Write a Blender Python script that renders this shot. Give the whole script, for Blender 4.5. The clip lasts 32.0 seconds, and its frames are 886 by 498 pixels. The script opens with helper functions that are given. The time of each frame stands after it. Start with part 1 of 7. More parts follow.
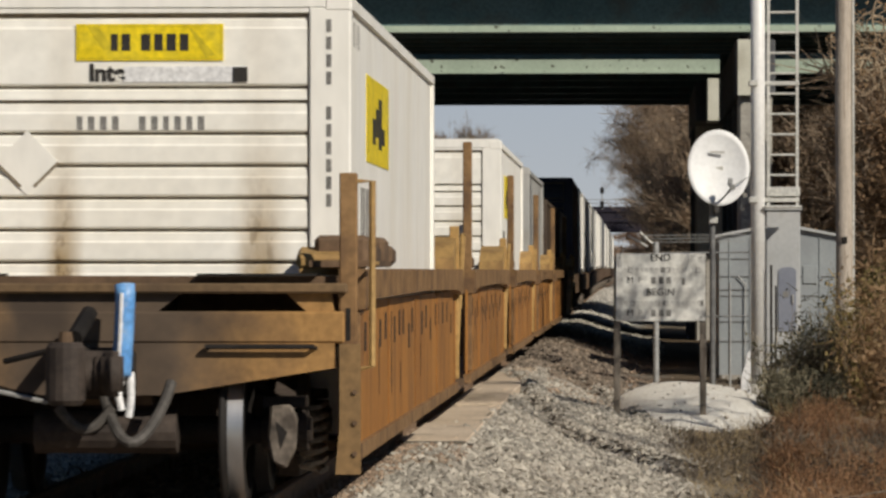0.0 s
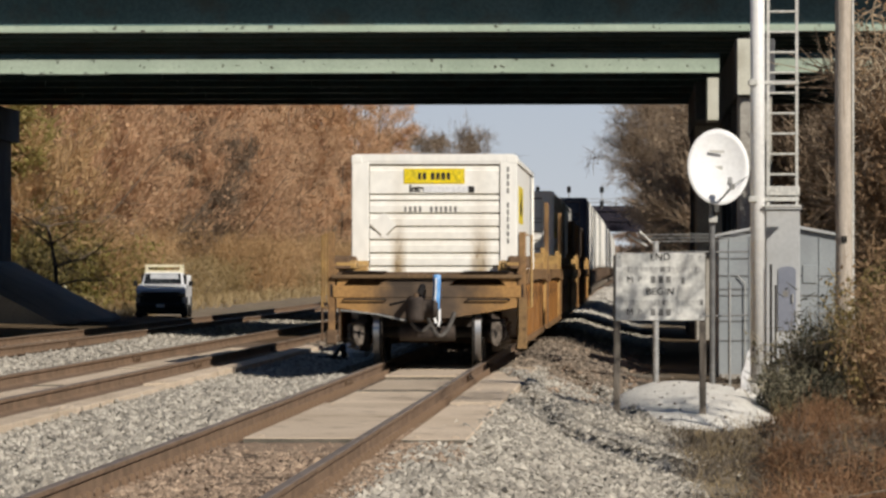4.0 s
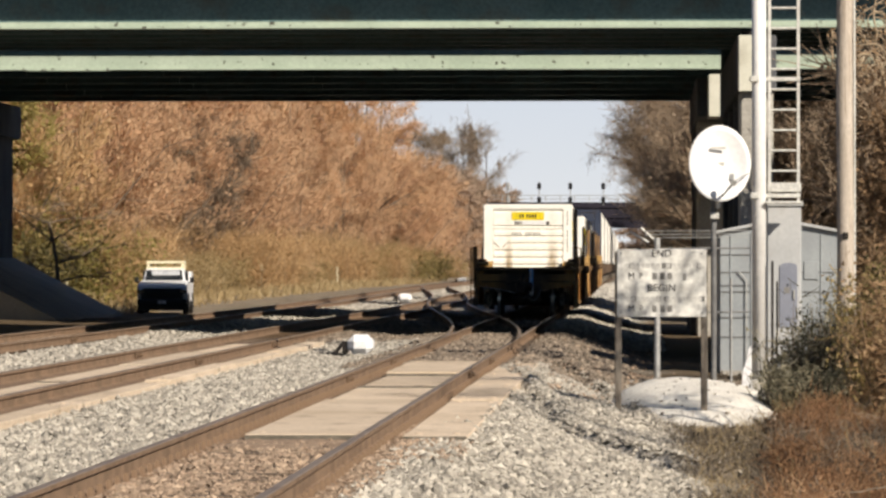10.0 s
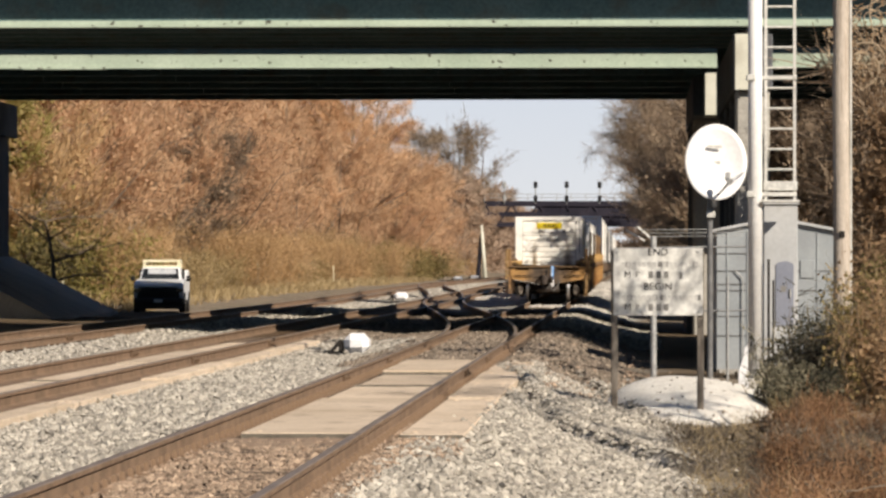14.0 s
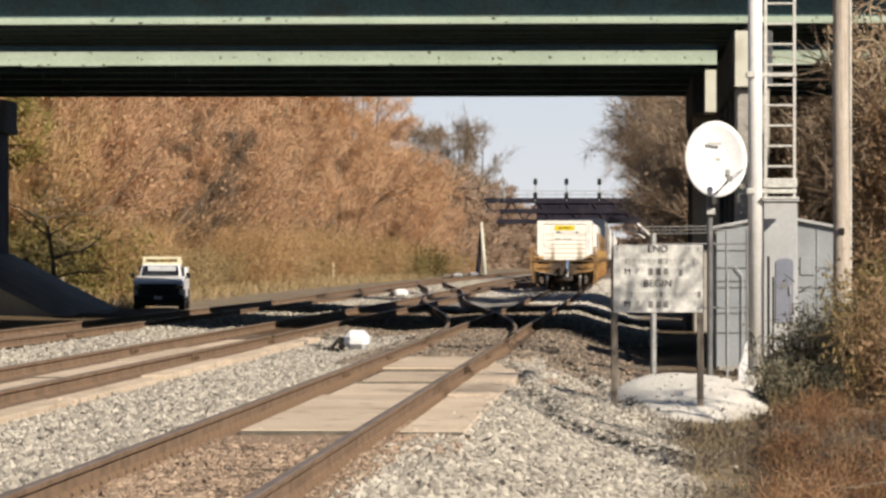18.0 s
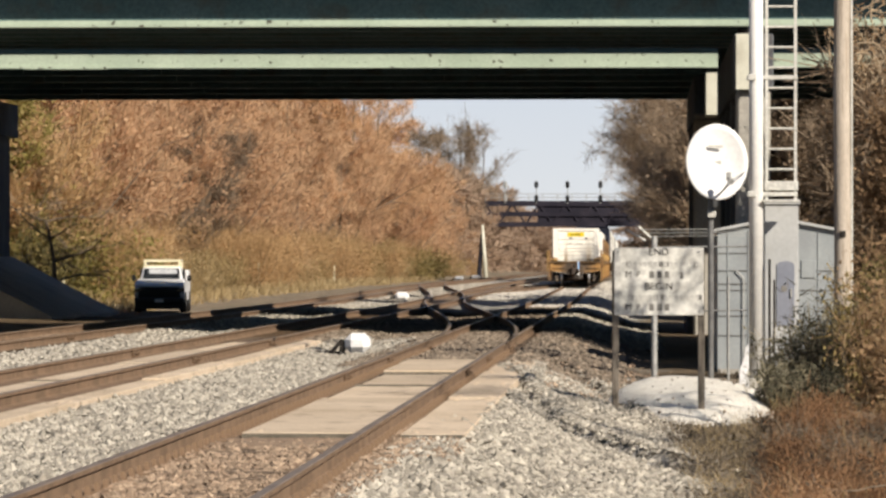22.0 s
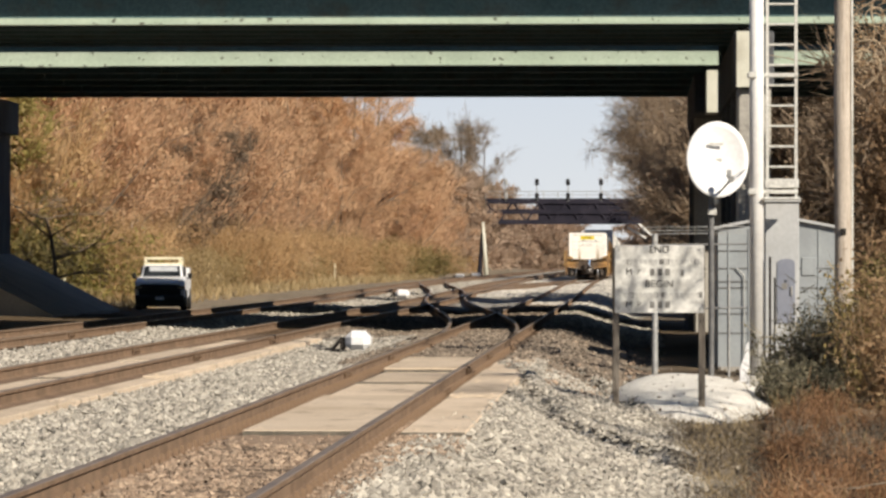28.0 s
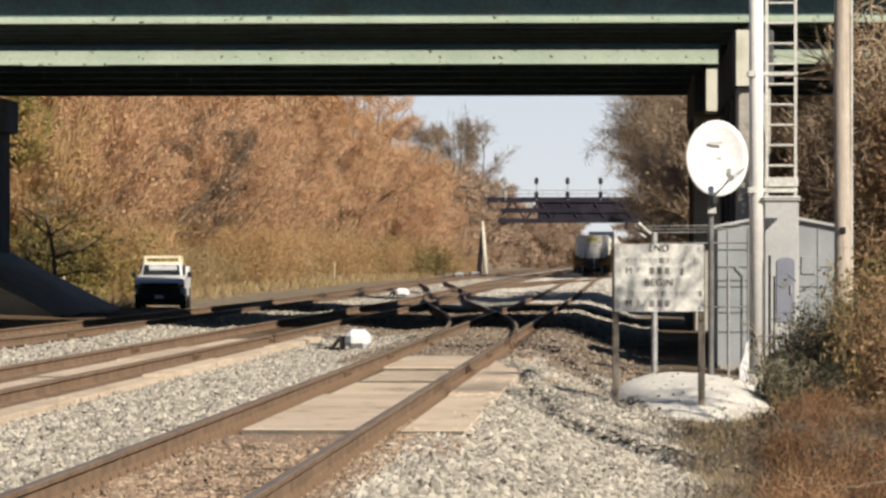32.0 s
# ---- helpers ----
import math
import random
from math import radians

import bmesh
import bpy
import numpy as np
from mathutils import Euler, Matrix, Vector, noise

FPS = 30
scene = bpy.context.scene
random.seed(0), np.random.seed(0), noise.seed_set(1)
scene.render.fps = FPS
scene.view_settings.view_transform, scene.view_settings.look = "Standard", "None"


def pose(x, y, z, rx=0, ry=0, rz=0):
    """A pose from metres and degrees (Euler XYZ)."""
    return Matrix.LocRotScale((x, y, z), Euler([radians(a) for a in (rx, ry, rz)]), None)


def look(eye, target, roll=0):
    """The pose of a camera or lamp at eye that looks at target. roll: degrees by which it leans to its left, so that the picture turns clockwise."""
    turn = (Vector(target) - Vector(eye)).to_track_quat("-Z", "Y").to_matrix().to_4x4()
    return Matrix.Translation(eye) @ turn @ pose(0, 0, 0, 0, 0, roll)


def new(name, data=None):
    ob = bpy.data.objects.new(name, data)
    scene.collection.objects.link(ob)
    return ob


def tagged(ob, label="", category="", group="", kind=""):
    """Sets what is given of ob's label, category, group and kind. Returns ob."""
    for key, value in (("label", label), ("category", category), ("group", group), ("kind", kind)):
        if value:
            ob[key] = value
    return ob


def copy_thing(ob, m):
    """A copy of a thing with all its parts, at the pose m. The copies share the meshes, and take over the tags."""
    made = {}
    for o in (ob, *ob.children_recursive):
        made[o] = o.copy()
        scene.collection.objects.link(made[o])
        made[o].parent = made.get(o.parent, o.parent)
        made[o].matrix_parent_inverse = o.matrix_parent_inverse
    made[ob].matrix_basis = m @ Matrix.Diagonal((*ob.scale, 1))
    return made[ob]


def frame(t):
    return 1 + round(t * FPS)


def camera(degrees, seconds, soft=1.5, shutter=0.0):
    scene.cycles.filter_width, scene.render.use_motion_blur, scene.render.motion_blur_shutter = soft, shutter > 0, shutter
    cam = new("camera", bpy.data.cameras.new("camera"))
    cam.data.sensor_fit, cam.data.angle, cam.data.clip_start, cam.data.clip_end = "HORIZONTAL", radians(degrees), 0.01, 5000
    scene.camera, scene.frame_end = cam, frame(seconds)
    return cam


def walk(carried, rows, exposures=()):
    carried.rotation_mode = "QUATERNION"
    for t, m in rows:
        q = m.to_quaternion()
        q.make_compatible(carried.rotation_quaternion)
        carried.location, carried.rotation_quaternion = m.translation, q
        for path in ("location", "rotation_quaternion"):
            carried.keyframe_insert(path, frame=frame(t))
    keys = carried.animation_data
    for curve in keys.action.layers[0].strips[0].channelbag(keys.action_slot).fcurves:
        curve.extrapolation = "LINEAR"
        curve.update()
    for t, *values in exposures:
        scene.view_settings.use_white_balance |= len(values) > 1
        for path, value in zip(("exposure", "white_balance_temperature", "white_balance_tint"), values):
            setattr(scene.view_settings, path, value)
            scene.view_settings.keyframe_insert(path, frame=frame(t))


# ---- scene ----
# Track A runs along +Y with its centre on x = 0 and its rail tops at z = 0; the eye stands beside it.
F_UNIT = 784 / math.tan(radians(5.6))
EYE = (3.04, 0.0, 1.41)
cam = camera(11.2, 32.0, soft=2.7, shutter=0.3)

# seconds, drift to the side and drift in height of the held camera, in small units of turn
DRIFT = [
    (0, 2.8, 16.8), (0.5, 2.1, 17.6), (1, 2.4, 17.7), (1.5, 2.4, 17.7), (2, 3.2, 16.2), (2.5, 2.7, 15.1),
    (3, 2.4, 14.8), (3.5, 2.2, 16), (5.5, 2.5, 13.1), (6, 1.9, 13.4), (6.5, 2.9, 14.5), (7, 3.2, 11.7),
    (7.5, 1.7, 13.2), (8, 2.5, 13.2), (8.5, 2.7, 12.9), (9, 3, 15.8), (9.5, 3.1, 12.9), (10, 4.8, 9.2),
    (10.5, 3.1, 13.1), (11, 4.6, 11.2), (11.5, 3.4, 10.2), (12, 4.1, 11.2), (12.5, 2.9, 7), (13, -3.2, -0.7),
    (13.5, -3.4, 3.5), (14, -1.7, 6.8), (14.5, 1, 11.7), (16.5, -1.5, 8), (17, -0.5, 4.1), (17.5, -1.4, 3.5),
    (18, -2, 1.4), (18.5, -3.9, -4.6), (19, -6.3, -9.9), (19.5, -6.6, -8.7), (20, -4.6, -7), (20.5, -4.8, -7),
    (21, -1, 2.5), (21.5, 0, 3.7), (22, -0.2, 6.5), (22.5, -0.9, 7.6), (23, 0.7, 5.3), (23.5, -0, 1.9),
    (24, -1, 0.5), (24.5, 0.7, 4.4), (25, -0.9, 3.9), (25.5, 0.3, 1), (27.5, 0.5, 2.4), (28, 0.7, 2.2),
    (28.5, 0.3, 3.7), (29, -0.2, -0.9), (29.5, 0, -0.7), (30, -0.2, -0.9), (30.5, 0.2, -0.2), (31, -0.2, 1),
    (31.5, -0.5, -0.9), (32, 0, 0),
]


def aim(dx, dy):
    return pose(*EYE, 90 + math.degrees((21 + dy) / F_UNIT), 0, math.degrees((333 + dx) / F_UNIT))


EXPOSURE = [(0.0, -0.36, 6550, 10), (1.0, -0.41, 6500, 10), (2.0, -0.29, 6380, 10), (3.5, -0.14, 6420, 11), (5.5, 0.09, 6550, 11), (7.0, 0.27, 6620, 12), (9.0, 0.38, 6780, 12), (14.0, 0.37, 6820, 13), (20.0, 0.36, 6800, 12), (32.0, 0.36, 6760, 11)]
walk(cam, [(t, aim(dx, dy)) for t, dx, dy in DRIFT], EXPOSURE)

# ---- light ----
SUN_TO = Vector((1.02, -1.15, 1.0)).normalized()
sun_data = bpy.data.lights.new("sun", "SUN")
sun_data.energy, sun_data.angle, sun_data.color = 4.9, radians(0.53), (1.0, 0.93, 0.82)
sun = new("sun", sun_data)
sun.matrix_world = look((60, -80, 90), Vector((60, -80, 90)) - SUN_TO)
world = bpy.data.worlds.new("world")
scene.world = world
world.use_nodes = True
wn = world.node_tree
sky = wn.nodes.new("ShaderNodeTexSky")
sky.sky_type, sky.sun_disc = "NISHITA", False
sky.sun_elevation = math.asin(SUN_TO.z)
sky.sun_rotation = math.atan2(SUN_TO.x, SUN_TO.y)
sky.air_density, sky.dust_density, sky.ozone_density = 1.0, 0.2, 6.0
wn.links.new(sky.outputs[0], wn.nodes["Background"].inputs[0])
wn.nodes["Background"].inputs[1].default_value = 0.040

# ---- materials ----


def surf(name, c1, c2, rough=0.75, metal=0.0, scale=1.5, fine=30.0, bump=0.3, depth=0.01, vary=0.0, island=False, stain=None, stain_scale=0.6, stain_amount=0.5, stretch=(1, 1, 1), spec=0.4, grain=1.0, cut=(0.52, 0.68)):
    """Two colours mixed by coarse noise, fine grain, optional stains, variation per object or island, and a bump."""
    m = bpy.data.materials.new(name)
    m.use_nodes = True
    n, k = m.node_tree.nodes, m.node_tree.links
    b = n["Principled BSDF"]
    b.inputs["Roughness"].default_value, b.inputs["Metallic"].default_value = rough, metal
    b.inputs["Specular IOR Level"].default_value = spec
    tc, mp = n.new("ShaderNodeTexCoord"), n.new("ShaderNodeMapping")
    mp.inputs["Scale"].default_value = stretch
    k.new(tc.outputs["Object"], mp.inputs["Vector"])
    n1, n2 = n.new("ShaderNodeTexNoise"), n.new("ShaderNodeTexNoise")
    n1.inputs["Scale"].default_value, n1.inputs["Detail"].default_value = scale, 5
    n2.inputs["Scale"].default_value, n2.inputs["Detail"].default_value = fine, 3
    k.new(mp.outputs[0], n1.inputs["Vector"])
    k.new(mp.outputs[0], n2.inputs["Vector"])
    r1 = n.new("ShaderNodeValToRGB")
    r1.color_ramp.elements[0].position, r1.color_ramp.elements[1].position = 0.35, 0.65
    r1.color_ramp.elements[0].color, r1.color_ramp.elements[1].color = (*c1, 1), (*c2, 1)
    k.new(n1.outputs[0], r1.inputs[0])
    out = r1.outputs[0]

    def mixed(blend, fac, a, col):
        x = n.new("ShaderNodeMix")
        x.data_type, x.blend_type = "RGBA", blend
        if isinstance(fac, float):
            x.inputs[0].default_value = fac
        else:
            k.new(fac, x.inputs[0])
        k.new(a, x.inputs[6])
        if isinstance(col, tuple):
            x.inputs[7].default_value = (*col, 1)
        else:
            k.new(col, x.inputs[7])
        return x.outputs[2]

    g = n.new("ShaderNodeMapRange")
    g.inputs[1].default_value, g.inputs[2].default_value = 0.3, 0.7
    g.inputs[3].default_value, g.inputs[4].default_value = 1 - 0.22 * grain, 1 + 0.18 * grain
    k.new(n2.outputs[0], g.inputs[0])
    out = mixed("MULTIPLY", 1.0, out, g.outputs[0])
    if stain:
        n3 = n.new("ShaderNodeTexNoise")
        n3.inputs["Scale"].default_value, n3.inputs["Detail"].default_value = stain_scale, 7
        k.new(mp.outputs[0], n3.inputs["Vector"])
        s = n.new("ShaderNodeMapRange")
        s.inputs[1].default_value, s.inputs[2].default_value, s.inputs[4].default_value = *cut, stain_amount
        k.new(n3.outputs[0], s.inputs[0])
        out = mixed("MIX", s.outputs[0], out, stain)
    if vary:
        src = n.new("ShaderNodeNewGeometry").outputs["Random Per Island"] if island else n.new("ShaderNodeObjectInfo").outputs["Random"]
        v = n.new("ShaderNodeMapRange")
        v.inputs[3].default_value, v.inputs[4].default_value = 1 - vary, 1 + vary
        k.new(src, v.inputs[0])
        out = mixed("MULTIPLY", 1.0, out, v.outputs[0])
    k.new(out, b.inputs["Base Color"])
    if bump:
        bp = n.new("ShaderNodeBump")
        bp.inputs["Strength"].default_value, bp.inputs["Distance"].default_value = bump, depth
        k.new(n2.outputs[0], bp.inputs["Height"])
        k.new(bp.outputs[0], b.inputs["Normal"])
    return m


def foliage(name, cols, rough=0.8, through_light=0.42):
    """Leaf or twig colours picked per island along a ramp, with a little light passing through."""
    m = bpy.data.materials.new(name)
    m.use_nodes = True
    n, k = m.node_tree.nodes, m.node_tree.links
    b = n["Principled BSDF"]
    b.inputs["Roughness"].default_value = rough
    b.inputs["Specular IOR Level"].default_value = 0.2
    geo = n.new("ShaderNodeNewGeometry")
    info = n.new("ShaderNodeObjectInfo")
    add = n.new("ShaderNodeMath")
    add.operation = "MULTIPLY_ADD"
    add.inputs[1].default_value, add.inputs[2].default_value = 0.55, 0.0
    k.new(geo.outputs["Random Per Island"], add.inputs[0])
    sc = n.new("ShaderNodeMath")
    sc.operation = "MULTIPLY"
    sc.inputs[1].default_value = 0.45
    k.new(info.outputs["Random"], sc.inputs[0])
    k.new(sc.outputs[0], add.inputs[2])
    ramp = n.new("ShaderNodeValToRGB")
    els = ramp.color_ramp.elements
    els[0].color, els[1].color = (*cols[0], 1), (*cols[-1], 1)
    for i, c in enumerate(cols[1:-1], 1):
        els.new(i / (len(cols) - 1)).color = (*c, 1)
    k.new(add.outputs[0], ramp.inputs[0])
    k.new(ramp.outputs[0], b.inputs["Base Color"])
    tr, mx = n.new("ShaderNodeBsdfTranslucent"), n.new("ShaderNodeMixShader")
    k.new(ramp.outputs[0], tr.inputs[0])
    mx.inputs[0].default_value = through_light
    k.new(b.outputs[0], mx.inputs[1])
    k.new(tr.outputs[0], mx.inputs[2])
    k.new(mx.outputs[0], n["Material Output"].inputs[0])
    return m


def ground_material():
    """Grey ballast over the track bed, dry soil and grass beside it, stones by a cell pattern."""
    m = bpy.data.materials.new("ground_cover")
    m.use_nodes = True
    n, k = m.node_tree.nodes, m.node_tree.links
    b = n["Principled BSDF"]
    b.inputs["Roughness"].default_value = 0.9
    b.inputs["Specular IOR Level"].default_value = 0.2
    tc = n.new("ShaderNodeTexCoord")
    vo = n.new("ShaderNodeTexVoronoi")
    vo.inputs["Scale"].default_value = 17
    k.new(tc.outputs["Object"], vo.inputs["Vector"])
    cell = n.new("ShaderNodeSeparateColor")
    k.new(vo.outputs["Color"], cell.inputs[0])
    stone = n.new("ShaderNodeValToRGB")
    e = stone.color_ramp.elements
    e[0].color, e[1].color = (0.17, 0.155, 0.135, 1), (0.50, 0.48, 0.43, 1)
    e.new(0.5).color = (0.33, 0.31, 0.275, 1)
    k.new(cell.outputs[0], stone.inputs[0])
    soil = n.new("ShaderNodeValToRGB")
    e = soil.color_ramp.elements
    e[0].color, e[1].color = (0.11, 0.085, 0.06, 1), (0.40, 0.34, 0.25, 1)
    e.new(0.5).color = (0.24, 0.195, 0.14, 1)
    n1 = n.new("ShaderNodeTexNoise")
    n1.inputs["Scale"].default_value, n1.inputs["Detail"].default_value = 0.9, 9
    k.new(tc.outputs["Object"], n1.inputs["Vector"])
    k.new(n1.outputs[0], soil.inputs[0])
    sep = n.new("ShaderNodeSeparateXYZ")
    k.new(tc.outputs["Object"], sep.inputs[0])
    n2 = n.new("ShaderNodeTexNoise")
    n2.inputs["Scale"].default_value, n2.inputs["Detail"].default_value = 0.35, 4
    k.new(tc.outputs["Object"], n2.inputs["Vector"])
    wob = n.new("ShaderNodeMath")
    wob.operation = "MULTIPLY_ADD"
    wob.inputs[1].default_value = 1.6
    k.new(n2.outputs[0], wob.inputs[0])
    k.new(sep.outputs[0], wob.inputs[2])
    left, right = n.new("ShaderNodeMapRange"), n.new("ShaderNodeMapRange")
    left.inputs[1].default_value, left.inputs[2].default_value = -11.6, -10.6
    right.inputs[1].default_value, right.inputs[2].default_value = 4.2, 4.8
    right.inputs[3].default_value, right.inputs[4].default_value = 1.0, 0.0
    k.new(wob.outputs[0], left.inputs[0])
    shift = n.new("ShaderNodeMapRange")
    shift.inputs[1].default_value, shift.inputs[2].default_value = 34.0, 54.0
    shift.inputs[3].default_value, shift.inputs[4].default_value = 0.0, 0.35
    k.new(sep.outputs[1], shift.inputs[0])
    moved = n.new("ShaderNodeMath")
    k.new(wob.outputs[0], moved.inputs[0])
    k.new(shift.outputs[0], moved.inputs[1])
    k.new(moved.outputs[0], right.inputs[0])
    mask = n.new("ShaderNodeMath")
    mask.operation = "MULTIPLY"
    k.new(left.outputs[0], mask.inputs[0])
    k.new(right.outputs[0], mask.inputs[1])
    mx = n.new("ShaderNodeMix")
    mx.data_type = "RGBA"
    k.new(mask.outputs[0], mx.inputs[0])
    k.new(soil.outputs[0], mx.inputs[6])
    k.new(stone.outputs[0], mx.inputs[7])
    # rust-brown dust between and beside the rails of the three tracks
    dust = None
    for cx in (0.0, -4.6, -9.2):
        d1, d2, d3 = n.new("ShaderNodeMath"), n.new("ShaderNodeMath"), n.new("ShaderNodeMapRange")
        d1.operation, d2.operation = "SUBTRACT", "ABSOLUTE"
        d1.inputs[1].default_value = cx
        k.new(sep.outputs[0], d1.inputs[0])
        k.new(d1.outputs[0], d2.inputs[0])
        d3.inputs[1].default_value, d3.inputs[2].default_value = 0.95, 1.25
        d3.inputs[3].default_value, d3.inputs[4].default_value = 0.75, 0.0
        k.new(d2.outputs[0], d3.inputs[0])
        if dust is None:
            dust = d3.outputs[0]
        else:
            a = n.new("ShaderNodeMath")
            a.operation = "MAXIMUM"
            k.new(dust, a.inputs[0])
            k.new(d3.outputs[0], a.inputs[1])
            dust = a.outputs[0]
    m2 = n.new("ShaderNodeMix")
    m2.data_type, m2.blend_type = "RGBA", "MULTIPLY"
    k.new(dust, m2.inputs[0])
    k.new(mx.outputs[2], m2.inputs[6])
    m2.inputs[7].default_value = (0.62, 0.42, 0.27, 1)
    # some turnout dirt, and bridge shade put into a darker ballast colour
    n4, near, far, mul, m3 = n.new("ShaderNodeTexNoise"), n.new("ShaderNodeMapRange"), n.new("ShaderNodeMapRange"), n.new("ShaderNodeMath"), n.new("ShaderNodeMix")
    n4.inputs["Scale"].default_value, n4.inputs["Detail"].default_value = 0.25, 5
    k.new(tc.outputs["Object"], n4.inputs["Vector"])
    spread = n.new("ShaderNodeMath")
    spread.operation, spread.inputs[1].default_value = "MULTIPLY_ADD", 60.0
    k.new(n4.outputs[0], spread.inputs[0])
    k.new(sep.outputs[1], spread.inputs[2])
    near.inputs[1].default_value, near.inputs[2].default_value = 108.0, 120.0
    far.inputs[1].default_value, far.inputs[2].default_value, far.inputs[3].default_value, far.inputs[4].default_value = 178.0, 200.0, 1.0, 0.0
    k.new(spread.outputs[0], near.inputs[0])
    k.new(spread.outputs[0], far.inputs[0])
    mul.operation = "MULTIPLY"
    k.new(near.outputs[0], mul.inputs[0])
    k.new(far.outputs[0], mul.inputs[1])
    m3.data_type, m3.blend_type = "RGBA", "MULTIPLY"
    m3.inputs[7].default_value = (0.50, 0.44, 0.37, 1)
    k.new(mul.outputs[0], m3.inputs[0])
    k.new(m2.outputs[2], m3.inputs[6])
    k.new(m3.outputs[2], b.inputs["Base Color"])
    bp = n.new("ShaderNodeBump")
    bp.inputs["Strength"].default_value, bp.inputs["Distance"].default_value = 0.9, 0.04
    bp.invert = True
    k.new(vo.outputs["Distance"], bp.inputs["Height"])
    k.new(bp.outputs[0], b.inputs["Normal"])
    return m


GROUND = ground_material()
STONE = surf("ballast_stone", (0.29, 0.262, 0.22), (0.42, 0.388, 0.325), 0.9, scale=6, fine=60, vary=0.45, island=True, bump=0.4, depth=0.004)
PALE_STONE = surf("clean_ballast_stone", (0.42, 0.39, 0.34), (0.56, 0.53, 0.47), 0.9, scale=6, fine=60, vary=0.35, island=True, bump=0.4, depth=0.004)
BROWN_STONE = surf("rusty_stone", (0.20, 0.138, 0.095), (0.37, 0.28, 0.20), 0.9, scale=6, fine=60, vary=0.42, island=True, bump=0.4, depth=0.004)
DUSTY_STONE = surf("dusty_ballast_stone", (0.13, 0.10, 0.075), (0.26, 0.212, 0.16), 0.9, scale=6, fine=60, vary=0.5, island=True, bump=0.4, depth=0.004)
SAND = surf("pale_gravel", (0.72, 0.68, 0.60), (0.82, 0.79, 0.71), 0.95, scale=3, fine=45, bump=0.6, depth=0.02, stain=(0.42, 0.37, 0.29), stain_scale=11.0, stain_amount=0.55)
RAIL_RUST = surf("rail_rust", (0.16, 0.104, 0.065), (0.245, 0.162, 0.102), 0.85, scale=3, fine=50, bump=0.3, depth=0.004, stain=(0.25, 0.17, 0.11), stain_scale=1.1)
RAIL_TOP = surf("rail_steel", (0.19, 0.145, 0.11), (0.27, 0.21, 0.16), 0.46, metal=0.15, scale=2, fine=20, bump=0.05, depth=0.001)
TIE = surf("tie_timber", (0.07, 0.05, 0.035), (0.14, 0.10, 0.07), 0.9, scale=4, fine=25, vary=0.25, bump=0.5, depth=0.01, stretch=(0.4, 3, 3))
PANEL = surf("crossing_concrete", (0.55, 0.435, 0.31), (0.67, 0.545, 0.41), 0.9, scale=0.5, fine=40, vary=0.10, bump=0.15, depth=0.004, stain=(0.20, 0.145, 0.095), stain_scale=3.2, stain_amount=0.75, cut=(0.58, 0.70))
DIRT = surf("brown_track_dirt", (0.20, 0.135, 0.088), (0.31, 0.22, 0.148), 0.95, scale=2.2, fine=26, bump=0.6, depth=0.012, stain=(0.40, 0.32, 0.235), stain_scale=7.0, stain_amount=0.6)
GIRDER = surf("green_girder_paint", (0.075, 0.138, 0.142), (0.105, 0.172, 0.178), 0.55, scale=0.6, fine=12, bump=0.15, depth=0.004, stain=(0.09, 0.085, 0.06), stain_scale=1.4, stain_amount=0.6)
# the girder green again, paler with sunlight put into it
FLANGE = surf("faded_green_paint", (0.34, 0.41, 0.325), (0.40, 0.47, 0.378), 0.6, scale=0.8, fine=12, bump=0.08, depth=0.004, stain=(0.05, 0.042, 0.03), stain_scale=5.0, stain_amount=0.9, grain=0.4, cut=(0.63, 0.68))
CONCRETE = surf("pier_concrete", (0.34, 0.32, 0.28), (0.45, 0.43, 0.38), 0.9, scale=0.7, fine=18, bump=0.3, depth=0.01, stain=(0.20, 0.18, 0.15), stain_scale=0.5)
# pier concrete again, with the shade under the bridges in its colour
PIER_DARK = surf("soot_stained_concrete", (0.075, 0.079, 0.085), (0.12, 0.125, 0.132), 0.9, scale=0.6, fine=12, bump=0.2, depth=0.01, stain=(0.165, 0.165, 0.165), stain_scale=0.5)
# pale tone; on the pier cap ends it paints the sun
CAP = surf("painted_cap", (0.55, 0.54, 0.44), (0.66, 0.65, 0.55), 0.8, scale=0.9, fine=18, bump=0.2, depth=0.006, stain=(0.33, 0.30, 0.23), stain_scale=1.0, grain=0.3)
YELLOW_CAR = surf("weathered_car_yellow", (0.32, 0.135, 0.030), (0.43, 0.192, 0.043), 0.65, scale=1.3, fine=20, bump=0.2, depth=0.004, stain=(0.13, 0.07, 0.035), stain_scale=1.6, stain_amount=0.8, stretch=(2, 2, 0.5))
YELLOW_RIB = surf("worn_yellow_edge", (0.36, 0.22, 0.075), (0.45, 0.28, 0.10), 0.65, scale=1.8, fine=22, bump=0.2, depth=0.004, stain=(0.16, 0.09, 0.045), stain_scale=2.5)
BEAM = surf("grimy_ochre_beam", (0.19, 0.115, 0.05), (0.29, 0.175, 0.07), 0.7, scale=1.6, fine=20, bump=0.2, depth=0.004, stain=(0.11, 0.065, 0.035), stain_scale=1.3, stain_amount=0.8)
PLATE = surf("dirty_tan_plate", (0.125, 0.08, 0.042), (0.20, 0.125, 0.06), 0.75, scale=1.4, fine=20, bump=0.2, depth=0.004, stain=(0.07, 0.047, 0.03), stain_scale=1.2, stain_amount=0.8)
SPRING = surf("worn_spring_steel", (0.20, 0.165, 0.13), (0.36, 0.31, 0.25), 0.6, scale=6, fine=30, bump=0.2)
